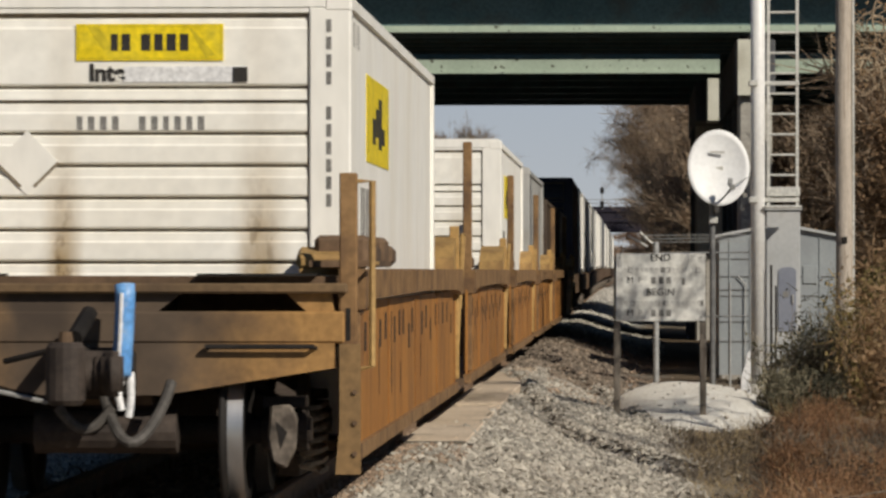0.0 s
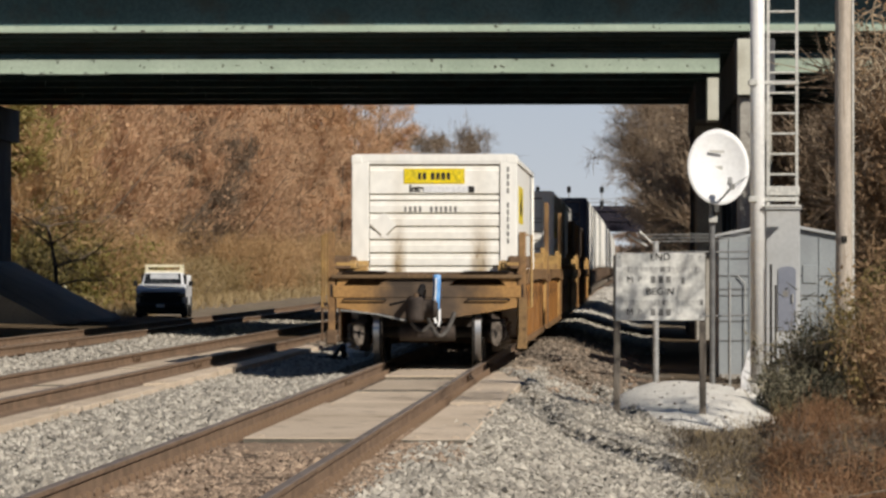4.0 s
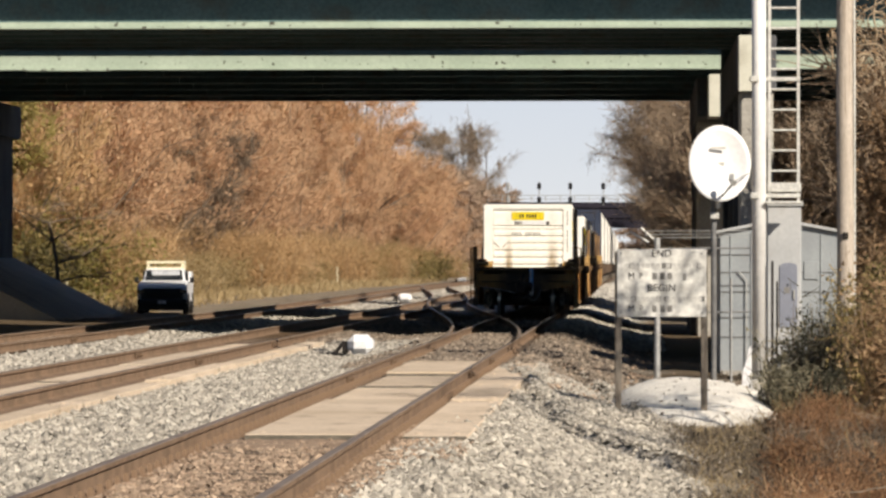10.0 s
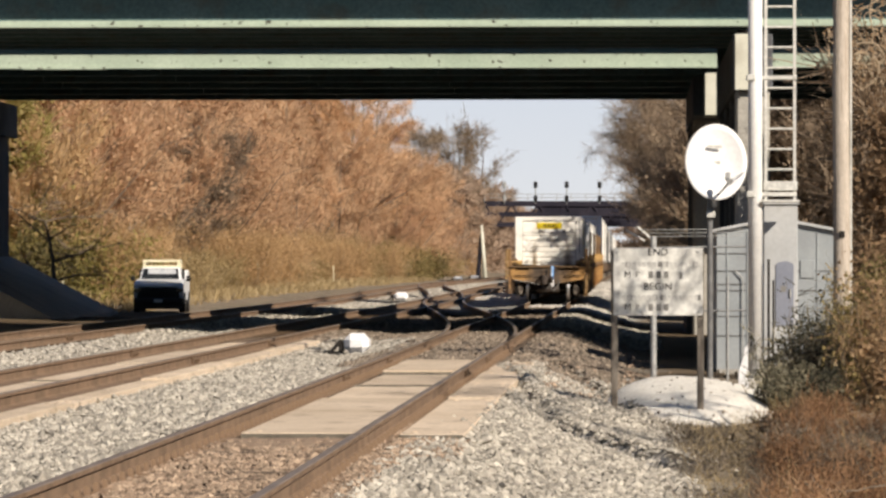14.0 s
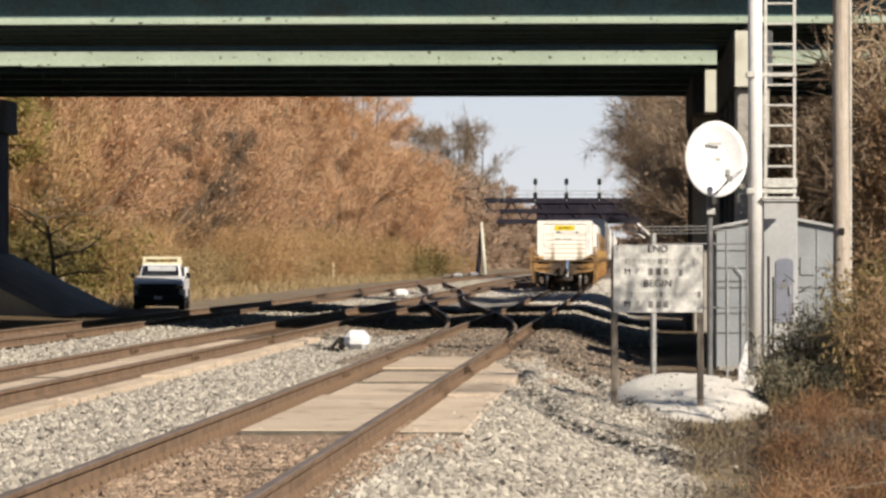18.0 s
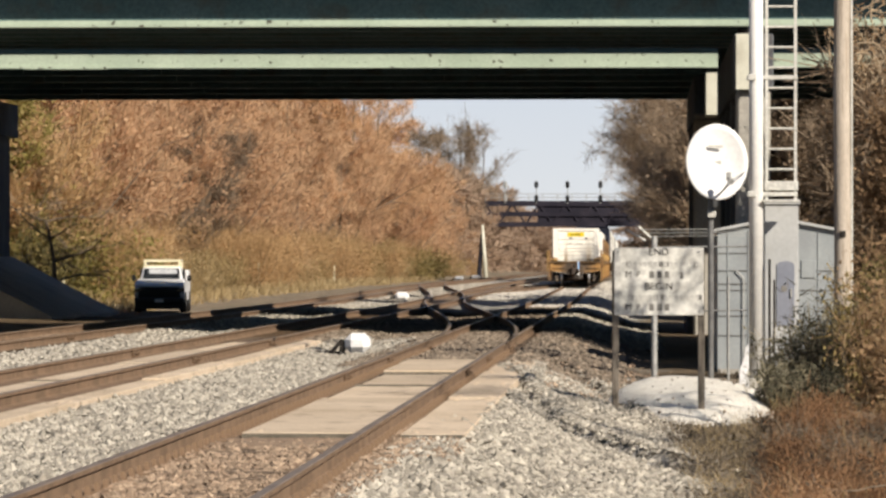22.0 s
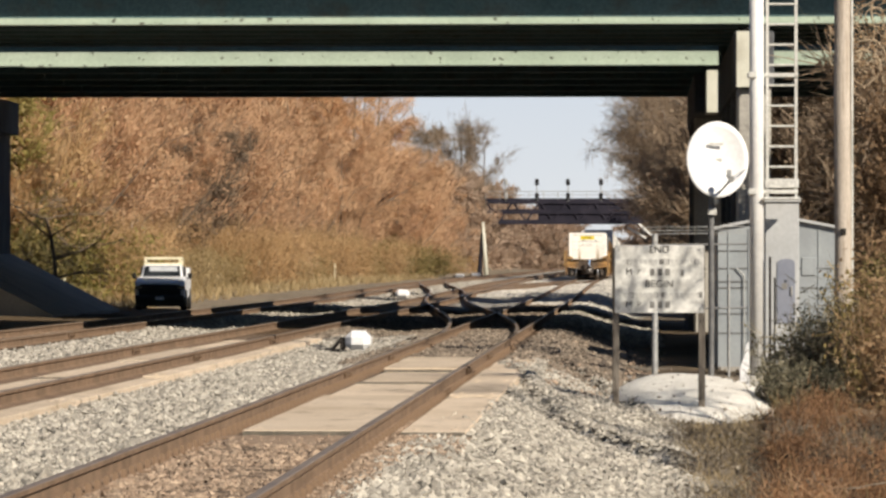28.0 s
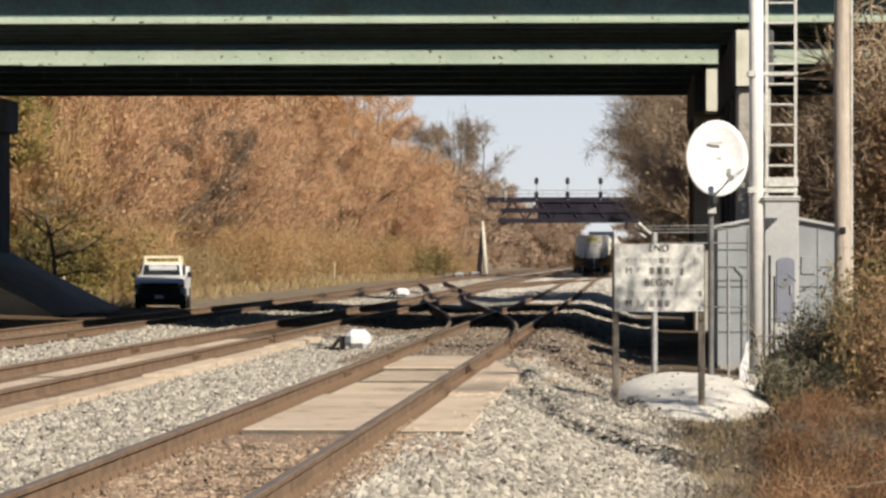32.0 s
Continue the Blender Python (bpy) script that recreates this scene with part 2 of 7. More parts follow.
PEDESTAL = surf("worn_pedestal_casting", (0.075, 0.06, 0.047), (0.21, 0.175, 0.14), 0.6, scale=9, fine=30, bump=0.3, stain=(0.03, 0.025, 0.02), stain_scale=7.0, stain_amount=0.8)
RUSTY_POST = surf("rusty_post", (0.20, 0.11, 0.045), (0.30, 0.175, 0.075), 0.75, scale=3, fine=22, bump=0.2, depth=0.004, stain=(0.09, 0.05, 0.03), stain_scale=3.5, stain_amount=0.7)
BROWN_CAR = surf("dirty_car_brown", (0.10, 0.062, 0.035), (0.17, 0.105, 0.06), 0.8, scale=1.5, fine=20, bump=0.25, depth=0.006, stain=(0.05, 0.035, 0.025), stain_scale=1.2)
PALE_GUIDE = surf("worn_pale_casting", (0.36, 0.27, 0.17), (0.52, 0.42, 0.29), 0.7, scale=4, fine=22, bump=0.25, depth=0.004, stain=(0.15, 0.09, 0.05), stain_scale=4.0, stain_amount=0.8)
DARK_STEEL = surf("greasy_steel", (0.014, 0.012, 0.011), (0.032, 0.027, 0.023), 0.7, metal=0.3, scale=5, fine=30, bump=0.3, depth=0.004)
CAST = surf("cast_truck_steel", (0.035, 0.026, 0.021), (0.07, 0.053, 0.042), 0.75, scale=5, fine=30, bump=0.3, depth=0.004)
TREAD = surf("wheel_tread", (0.50, 0.49, 0.48), (0.60, 0.59, 0.58), 0.30, metal=0.85, scale=9, fine=60, bump=0.03, depth=0.001)
WHITE_BOX = surf("container_white", (0.87, 0.845, 0.77), (0.90, 0.885, 0.83), 0.55, scale=0.8, fine=9, bump=0.05, depth=0.003, stain=(0.68, 0.61, 0.48), stain_scale=1.3, stain_amount=0.22, stretch=(1, 1, 0.35), grain=0.3)


def rust_stained_paint():
    """Container white with two soft bands of rust that thicken towards the floor."""
    m = surf("stained_container_white", (0.87, 0.84, 0.75), (0.90, 0.88, 0.81), 0.55, scale=0.8, fine=9, bump=0.05, depth=0.003, grain=0.3)
    n, k = m.node_tree.nodes, m.node_tree.links
    b = n["Principled BSDF"]
    paint = b.inputs["Base Color"].links[0].from_socket
    tc, sep, no, mp = n.new("ShaderNodeTexCoord"), n.new("ShaderNodeSeparateXYZ"), n.new("ShaderNodeTexNoise"), n.new("ShaderNodeMapping")
    k.new(tc.outputs["Object"], sep.inputs[0])
    mp.inputs["Scale"].default_value = (1, 1, 0.45)
    k.new(tc.outputs["Object"], mp.inputs["Vector"])
    no.inputs["Scale"].default_value, no.inputs["Detail"].default_value = 9.0, 4
    k.new(mp.outputs[0], no.inputs["Vector"])

    def op(kind, a, c):
        x = n.new("ShaderNodeMath")
        x.operation = kind
        for i, v in enumerate((a, c)):
            if isinstance(v, float):
                x.inputs[i].default_value = v
            else:
                k.new(v, x.inputs[i])
        return x.outputs[0]

    def span(v, a, c, lo, hi):
        x = n.new("ShaderNodeMapRange")
        x.interpolation_type = "SMOOTHSTEP"
        for i, q in enumerate((a, c, lo, hi), 1):
            x.inputs[i].default_value = q
        k.new(v, x.inputs[0])
        return x.outputs[0]

    wob = op("MULTIPLY", op("SUBTRACT", no.outputs[0], 0.5), 0.10)
    bands = None
    for x0, w in ((-0.56, 0.17), (0.72, 0.22)):
        d = op("ABSOLUTE", op("SUBTRACT", op("ADD", sep.outputs[0], wob), x0), 0.0)
        v = span(d, 0.0, w, 1.0, 0.0)
        bands = v if bands is None else op("MAXIMUM", bands, v)
    low = span(sep.outputs[2], 2.45, 1.20, 0.14, 1.0)
    mask = op("MULTIPLY", op("MULTIPLY", bands, low), span(no.outputs[0], 0.3, 0.65, 0.78, 1.0))
    mx = n.new("ShaderNodeMix")
    mx.data_type = "RGBA"
    k.new(mask, mx.inputs[0])
    k.new(paint, mx.inputs[6])
    mx.inputs[7].default_value = (0.34, 0.225, 0.085, 1)
    # darker runs inside the bands
    run, dark = n.new("ShaderNodeTexNoise"), n.new("ShaderNodeMix")
    run.inputs["Scale"].default_value, run.inputs["Detail"].default_value = 21.0, 3
    k.new(mp.outputs[0], run.inputs["Vector"])
    dark.data_type = "RGBA"
    k.new(op("MULTIPLY", op("MULTIPLY", mask, mask), span(run.outputs[0], 0.48, 0.66, 0.0, 0.75)), dark.inputs[0])
    k.new(mx.outputs[2], dark.inputs[6])
    dark.inputs[7].default_value = (0.10, 0.055, 0.025, 1)
    k.new(dark.outputs[2], b.inputs["Base Color"])
    return m


def greased_end_paint():
    """Ochre paint of the car's end, worn to grey-brown grease round the coupler."""
    m = surf("greased_ochre_paint", (0.34, 0.185, 0.062), (0.42, 0.235, 0.08), 0.7, scale=1.6, fine=20, bump=0.2, depth=0.004, stain=(0.14, 0.08, 0.04), stain_scale=1.6, stain_amount=0.8)
    n, k = m.node_tree.nodes, m.node_tree.links
    b = n["Principled BSDF"]
    paint = b.inputs["Base Color"].links[0].from_socket
    tc, sep, no, ab, ad, fac, mx, gr = [n.new(i) for i in ("ShaderNodeTexCoord", "ShaderNodeSeparateXYZ", "ShaderNodeTexNoise", "ShaderNodeMath", "ShaderNodeMath", "ShaderNodeMapRange", "ShaderNodeMix", "ShaderNodeValToRGB")]
    k.new(tc.outputs["Object"], sep.inputs[0])
    k.new(tc.outputs["Object"], no.inputs["Vector"])
    no.inputs["Scale"].default_value, no.inputs["Detail"].default_value = 3.0, 5
    ab.operation = "ABSOLUTE"
    k.new(sep.outputs[0], ab.inputs[0])
    ad.operation, ad.inputs[1].default_value = "MULTIPLY_ADD", 0.7
    k.new(no.outputs[0], ad.inputs[0])
    k.new(ab.outputs[0], ad.inputs[2])
    fac.interpolation_type = "SMOOTHSTEP"
    for i, v in enumerate((0.75, 1.5, 1.0, 0.0), 1):
        fac.inputs[i].default_value = v
    k.new(ad.outputs[0], fac.inputs[0])
    e = gr.color_ramp.elements
    e[0].position, e[0].color, e[1].position, e[1].color = 0.35, (0.062, 0.044, 0.031, 1), 0.68, (0.125, 0.088, 0.058, 1)
    k.new(no.outputs[0], gr.inputs[0])
    mx.data_type = "RGBA"
    k.new(fac.outputs[0], mx.inputs[0])
    k.new(paint, mx.inputs[6])
    k.new(gr.outputs[0], mx.inputs[7])
    k.new(mx.outputs[2], b.inputs["Base Color"])
    return m


STAINED = rust_stained_paint()
END_PAINT = greased_end_paint()
GREY_BOX = surf("container_grey", (0.36, 0.36, 0.34), (0.46, 0.45, 0.42), 0.6, scale=0.8, fine=16, bump=0.08, depth=0.003, stain=(0.30, 0.25, 0.18), stain_scale=1.3, grain=0.3)
DARK_BOX = surf("container_black_brown", (0.06, 0.042, 0.03), (0.10, 0.072, 0.05), 0.6, scale=0.8, fine=16, bump=0.08, depth=0.003, stain=(0.10, 0.06, 0.035), stain_scale=1.3)
NAVY_BOX = surf("container_navy", (0.020, 0.029, 0.055), (0.034, 0.046, 0.078), 0.6, scale=0.8, fine=16, bump=0.08, depth=0.003, stain=(0.06, 0.05, 0.045), stain_scale=1.3)
SILL = surf("dark_sill", (0.10, 0.09, 0.07), (0.16, 0.14, 0.11), 0.7, scale=2, fine=20)
GROOVE = surf("groove_grime", (0.20, 0.16, 0.11), (0.30, 0.25, 0.18), 0.8, scale=5, fine=30, bump=0.1)
DECAL_YELLOW = surf("decal_yellow", (0.80, 0.60, 0.005), (0.86, 0.67, 0.02), 0.5, scale=2, fine=20, bump=0.03, stain=(0.45, 0.38, 0.06), stain_scale=4, stain_amount=0.4)
DECAL_OCHRE = surf("decal_ochre", (0.55, 0.43, 0.012), (0.63, 0.50, 0.025), 0.5, scale=2, fine=20, bump=0.03)
INK = surf("black_paint", (0.018, 0.016, 0.014), (0.035, 0.031, 0.027), 0.6, scale=4, fine=30, bump=0.05)
INK_GREY = surf("faded_paint", (0.15, 0.145, 0.135), (0.27, 0.26, 0.24), 0.7, scale=4, fine=30, bump=0.05)
FAINT_INK = surf("worn_off_paint", (0.46, 0.45, 0.42), (0.58, 0.57, 0.53), 0.7, scale=9, fine=30, bump=0.05)
PALE_PATCH = surf("pale_sticker", (0.74, 0.74, 0.74), (0.80, 0.80, 0.79), 0.5, scale=4, fine=30, bump=0.05)
BLUE = surf("blue_plastic", (0.11, 0.31, 0.66), (0.20, 0.44, 0.80), 0.4, scale=6, fine=30, bump=0.2, depth=0.004, stain=(0.45, 0.50, 0.58), stain_scale=8)
RUBBER = surf("hose_rubber", (0.05, 0.045, 0.04), (0.10, 0.09, 0.08), 0.7, scale=8, fine=40)
SILVER = surf("aluminium_paint", (0.74, 0.73, 0.70), (0.82, 0.81, 0.78), 0.42, metal=0.0, scale=0.8, fine=14, bump=0.06, depth=0.003, stain=(0.50, 0.47, 0.42), stain_scale=1.3, stain_amount=0.3, grain=0.3)
LADDER = surf("galvanised_rail", (0.56, 0.55, 0.50), (0.66, 0.65, 0.60), 0.5, metal=0.2, scale=2, fine=20, bump=0.1)
HUT = surf("grey_hut_metal", (0.28, 0.305, 0.315), (0.345, 0.37, 0.375), 0.5, metal=0.1, scale=0.8, fine=14, bump=0.1, stain=(0.26, 0.27, 0.28), stain_scale=1.2, grain=0.3)
CASE = surf("signal_case_paint", (0.42, 0.43, 0.43), (0.51, 0.515, 0.51), 0.5, metal=0.1, scale=0.9, fine=14, bump=0.1, stain=(0.36, 0.35, 0.33), stain_scale=1.4, grain=0.3)
CASE_DOOR = surf("blue_grey_door", (0.19, 0.205, 0.25), (0.25, 0.265, 0.31), 0.5, scale=1.2, fine=14, bump=0.1, grain=0.3)
DISH = surf("dish_white", (0.78, 0.78, 0.77), (0.83, 0.83, 0.82), 0.5, scale=1.0, fine=14, bump=0.03, stain=(0.66, 0.65, 0.62), stain_scale=2, grain=0.3)
SIGN_WHITE = surf("weathered_sign", (0.62, 0.61, 0.56), (0.74, 0.73, 0.68), 0.6, scale=2.5, fine=14, bump=0.05, stain=(0.36, 0.35, 0.32), stain_scale=3.2, stain_amount=0.65)
WOOD_POST = surf("weathered_post", (0.12, 0.10, 0.08), (0.19, 0.165, 0.135), 0.9, scale=4, fine=25, bump=0.5, stretch=(4, 4, 0.5))
POLE_WOOD = surf("utility_pole_wood", (0.42, 0.36, 0.295), (0.53, 0.465, 0.39), 0.9, scale=2, fine=25, bump=0.5, stretch=(5, 5, 0.4), stain=(0.22, 0.16, 0.11), stain_scale=2.5)
PIPE = surf("dull_grey_pipe", (0.13, 0.13, 0.13), (0.20, 0.20, 0.195), 0.55, metal=0.2, scale=3, fine=20, bump=0.1)
GALV = surf("fence_galvanised", (0.36, 0.36, 0.35), (0.46, 0.46, 0.44), 0.5, metal=0.4, scale=3, fine=20, bump=0.1)
FAR_STEEL = surf("far_steel", (0.018, 0.017, 0.026), (0.030, 0.027, 0.038), 0.8, scale=0.6, fine=5, bump=0.1, spec=0.15)
TRUCK_WHITE = surf("truck_white", (0.72, 0.73, 0.74), (0.78, 0.79, 0.80), 0.3, scale=1, fine=14, bump=0.01, spec=0.5, grain=0.3)
CREAM = surf("cream_rack", (0.72, 0.66, 0.46), (0.80, 0.74, 0.54), 0.5, scale=2, fine=14, bump=0.03)
BLACK_TRIM = surf("black_trim", (0.010, 0.010, 0.011), (0.02, 0.02, 0.021), 0.45, scale=3, fine=20, bump=0.05)
PALE_GLASS = surf("lamp_lens", (0.40, 0.42, 0.44), (0.52, 0.53, 0.54), 0.15, scale=6, fine=40, bump=0.1)
DARK_GLASS = surf("dark_window_glass", (0.018, 0.02, 0.022), (0.03, 0.034, 0.037), 0.08, scale=2, fine=10, bump=0.0, spec=0.5)
VINE_STEM = surf("dry_vine_stem", (0.33, 0.25, 0.165), (0.48, 0.38, 0.26), 0.9, scale=5, fine=25, bump=0.3, vary=0.2, island=True)
BARK = surf("bark", (0.12, 0.09, 0.065), (0.21, 0.165, 0.12), 0.95, scale=2, fine=14, bump=0.6, depth=0.03, stretch=(3, 3, 0.5), vary=0.2)
TWIG_LEFT = foliage("russet_twigs", [(0.44, 0.262, 0.145), (0.60, 0.375, 0.215), (0.71, 0.465, 0.272), (0.79, 0.545, 0.335)])
TWIG_RED = foliage("rust_twigs", [(0.40, 0.24, 0.155), (0.55, 0.345, 0.212), (0.65, 0.43, 0.262), (0.74, 0.53, 0.335)])
TWIG_GREY = foliage("grey_twigs", [(0.15, 0.115, 0.085), (0.25, 0.19, 0.135), (0.35, 0.265, 0.185), (0.44, 0.34, 0.24)])
SHRUB_OLIVE = foliage("olive_leaves", [(0.048, 0.045, 0.02), (0.145, 0.125, 0.05), (0.26, 0.205, 0.085), (0.41, 0.305, 0.135)])
SHRUB_GREEN = foliage("green_olive_leaves", [(0.10, 0.105, 0.03), (0.22, 0.20, 0.06), (0.34, 0.29, 0.10), (0.48, 0.38, 0.17)])
SHRUB_DARK = foliage("dark_bramble_leaves", [(0.03, 0.032, 0.024), (0.085, 0.082, 0.055), (0.23, 0.205, 0.135), (0.58, 0.52, 0.38)])
VINE = foliage("brown_vine", [(0.13, 0.085, 0.055), (0.30, 0.195, 0.11), (0.42, 0.28, 0.16), (0.48, 0.365, 0.215)])
TWIG_OLIVE = foliage("olive_tan_twigs", [(0.31, 0.19, 0.09), (0.47, 0.305, 0.152), (0.59, 0.40, 0.212), (0.68, 0.49, 0.295)])
# distance haze is put into these pale, even twig colours
TWIG_FAR = foliage("grey_brown_far_twigs", [(0.37, 0.265, 0.19), (0.42, 0.305, 0.22), (0.46, 0.34, 0.25), (0.51, 0.38, 0.285)])
DRY_GRASS = foliage("dry_red_grass", [(0.10, 0.054, 0.030), (0.27, 0.150, 0.080), (0.42, 0.245, 0.132), (0.56, 0.375, 0.23)])
STRAW = foliage("straw_grass", [(0.19, 0.135, 0.06), (0.34, 0.25, 0.115), (0.46, 0.35, 0.19), (0.56, 0.44, 0.27)])
LITTER = foliage("dark_litter", [(0.03, 0.026, 0.021), (0.085, 0.068, 0.05), (0.19, 0.155, 0.115), (0.38, 0.32, 0.245)])

# ---- builders ----


def box(bm, x0, x1, y0, y1, z0, z1, bevel=0.0):
    c = [bm.verts.new((x, y, z)) for x in (x0, x1) for y in (y0, y1) for z in (z0, z1)]
    fs = [bm.faces.new([c[i] for i in q]) for q in ((0, 1, 3, 2), (4, 6, 7, 5), (0, 4, 5, 1), (2, 3, 7, 6), (0, 2, 6, 4), (1, 5, 7, 3))]
    if bevel:
        bmesh.ops.bevel(bm, geom=list({e for f in fs for e in f.edges}), offset=bevel, segments=1, affect="EDGES")
    return fs


def prism(bm, pts, a0, a1, axis="y"):
    """A polygon pulled along an axis: pts are (x, z) for y, (y, z) for x, (x, y) for z."""
    def at(p, a):
        return {"y": (p[0], a, p[1]), "x": (a, p[0], p[1]), "z": (p[0], p[1], a)}[axis]
    lo, hi = [bm.verts.new(at(p, a0)) for p in pts], [bm.verts.new(at(p, a1)) for p in pts]
    n = len(pts)
    bm.faces.new(lo[::-1])
    bm.faces.new(hi)
    for i in range(n):
        bm.faces.new((lo[i], lo[(i + 1) % n], hi[(i + 1) % n], hi[i]))
    bmesh.ops.recalc_face_normals(bm, faces=bm.faces[:])


def tube(bm, p0, p1, r0, r1=None, seg=12, caps=True):
    p0, p1 = Vector(p0), Vector(p1)
    r1 = r0 if r1 is None else r1
    q = (p1 - p0).to_track_quat("Z", "Y")
    rings = []
    for p, r in ((p0, r0), (p1, r1)):
        rings.append([bm.verts.new(p + q @ Vector((r * math.cos(2 * math.pi * i / seg), r * math.sin(2 * math.pi * i / seg), 0))) for i in range(seg)])
    for i in range(seg):
        bm.faces.new((rings[0][i], rings[0][(i + 1) % seg], rings[1][(i + 1) % seg], rings[1][i]))
    if caps:
        bm.faces.new(rings[0][::-1])
        bm.faces.new(rings[1])


def path_tube(bm, pts, r, seg=8):
    pts = [Vector(p) for p in pts]
    rings, side = [], None
    for i, p in enumerate(pts):
        d = (pts[min(i + 1, len(pts) - 1)] - pts[max(i - 1, 0)]).normalized()
        if side is None:
            side = d.orthogonal().normalized()
        side = (side - d * side.dot(d)).normalized()
        up = d.cross(side)
        rings.append([bm.verts.new(p + (side * math.cos(2 * math.pi * k / seg) + up * math.sin(2 * math.pi * k / seg)) * r) for k in range(seg)])
    for a, b in zip(rings, rings[1:]):
        for k in range(seg):
            bm.faces.new((a[k], a[(k + 1) % seg], b[(k + 1) % seg], b[k]))
    bm.faces.new(rings[0][::-1])
    bm.faces.new(rings[-1])


def lathe(bm, prof, axis="x", seg=28, centre=(0, 0, 0)):
    """A profile of (along, radius) spun about an axis."""
    rings = []
    for a, r in prof:
        ring = []
        for i in range(seg):
            c, s = r * math.cos(2 * math.pi * i / seg), r * math.sin(2 * math.pi * i / seg)
            p = {"x": (a, c, s), "y": (c, a, s), "z": (c, s, a)}[axis]
            ring.append(bm.verts.new(Vector(p) + Vector(centre)))
        rings.append(ring)
    for r0, r1 in zip(rings, rings[1:]):
        for i in range(seg):
            bm.faces.new((r0[i], r0[(i + 1) % seg], r1[(i + 1) % seg], r1[i]))
    bmesh.ops.recalc_face_normals(bm, faces=bm.faces[:])


def part(name, bm, material, parent=None, label="", smooth=False):
    me = bpy.data.meshes.new(name)
    bm.to_mesh(me)
    bm.free()
    me.materials.append(material)
    if smooth:
        me.shade_smooth()
    ob = new(name, me)
    ob.parent = parent
    return tagged(ob, label)


def raw(name, verts, faces, material, parent=None, label="", smooth=False):
    me = bpy.data.meshes.new(name)
    me.from_pydata(verts, [], faces)
    me.materials.append(material)
    if smooth:
        me.shade_smooth()
    ob = new(name, me)
    ob.parent = parent
    return tagged(ob, label)


def boxes(name, lst, material, parent=None, label="", bevel=0.0):
    bm = bmesh.new()
    for b in lst:
        box(bm, *b, bevel=bevel)
    return part(name, bm, material, parent, label)


def thing(name, label, category, m=None, group="", kind=""):
    ob = new(name)
    ob.empty_display_size = 0.2
    if m is not None:
        ob.matrix_basis = m
    return tagged(ob, label, category, group, kind)


def repeat(ob, parent, m):
    """The same mesh again as an object of its own."""
    o = bpy.data.objects.new(ob.name.split(".")[0], ob.data)
    scene.collection.objects.link(o)
    o.parent = parent
    o.matrix_basis = m
    return o


def lettering(name, text, size, material, parent, m, label="", heavy=0.0):
    cu = bpy.data.curves.new(name, "FONT")
    cu.body, cu.size, cu.align_x, cu.align_y, cu.extrude, cu.offset = text, size, "CENTER", "CENTER", 0.003, heavy
    tmp = bpy.data.objects.new(name, cu)
    scene.collection.objects.link(tmp)
    me = bpy.data.meshes.new_from_object(tmp.evaluated_get(bpy.context.evaluated_depsgraph_get()))
    bpy.data.objects.remove(tmp)
    me.materials.clear()
    me.materials.append(material)
    ob = new(name, me)
    ob.parent, ob.matrix_basis = parent, m
    return tagged(ob, label)


FACING = pose(0, 0, 0, 90, 0, 0)  # lettering that is read from -Y


def bars(name, widths, height, x, y, z, material, parent, gap=0.025, thick=0.003):
    """Unread writing: a row of plain bars, centred on x; a negative width leaves a gap."""
    cx = x - (sum(abs(w) for w in widths) + gap * (len(widths) - 1)) / 2
    made = {}
    for w in widths:
        if w > 0:
            m = pose(cx + w / 2, y, z)
            if w in made:
                repeat(made[w], parent, m)
            else:
                made[w] = boxes(name, [(-w / 2, w / 2, -thick, 0, -height / 2, height / 2)], material, parent)
                made[w].matrix_basis = m
        cx += abs(w) + gap

# ---- ground ----
PROFILE_X = [-1500, -120, -45, -26, -20, -17, -12.8, -11.2, -10.6, -8.0, -6.9, -5.9, -3.3, -2.3, -1.4, 1.5, 2.4, 3.3, 5.0, 9.0, 13.0, 30.0, 120.0, 1500.0]
PROFILE_Z = [9.0, 8.0, 3.5, 1.0, 0.0, -0.32, -0.35, -0.28, -0.2, -0.2, -0.27, -0.2, -0.2, -0.28, -0.2, -0.2, -0.46, -0.66, -0.72, -0.75, -0.3, 2.5, 7.0, 9.0]


def grade(y):
    """The line climbs a little beyond the bridges."""
    u = min(1.0, max(0.0, (y - 150.0) / 130.0))
    return 0.24 * u * u * (3 - 2 * u)


def smooth_step(a, b, v):
    u = min(1.0, max(0.0, (v - a) / (b - a)))
    return u * u * (3 - 2 * u)


def ground_z(x, y):
    z = float(np.interp(x, PROFILE_X, PROFILE_Z)) + grade(y)
    w = min(1.0, max(0.0, (abs(x + 4.6) - 5.6) / 2.0))
    z += w * 0.10 * noise.noise(Vector((x * 0.55, y * 0.22, 3.1)))
    z += 0.03 * smooth_step(90.0, 104.0, y) * (1 - smooth_step(1.1, 2.2, x)) * smooth_step(-11.5, -10.5, x)
    for x0, y0, y1, slope, rise in ((0.90, 42.0, 72.0, 0.075, 0.12), (1.56, 58.0, 84.0, 0.071, 0.10)):
        if y0 < y < y1 and 0.8 < x < 5.0:
            d = x - (x0 + (y1 - y) * slope + 0.2 * max(0.0, 50.0 - y)) - 0.12 * noise.noise(Vector((y * 0.35, 2.0, 0)))
            e = smooth_step(y0, y0 + 5.0, y) * (1 - smooth_step(y1 - 6.0, y1, y))
            z += e * rise * (math.exp(-(d / 0.16) ** 2) - 0.7 * math.exp(-((d + 0.25) / 0.14) ** 2))
    z += 0.020 * noise.noise(Vector((x * 1.7, y * 0.9, 7.7)))
    return z


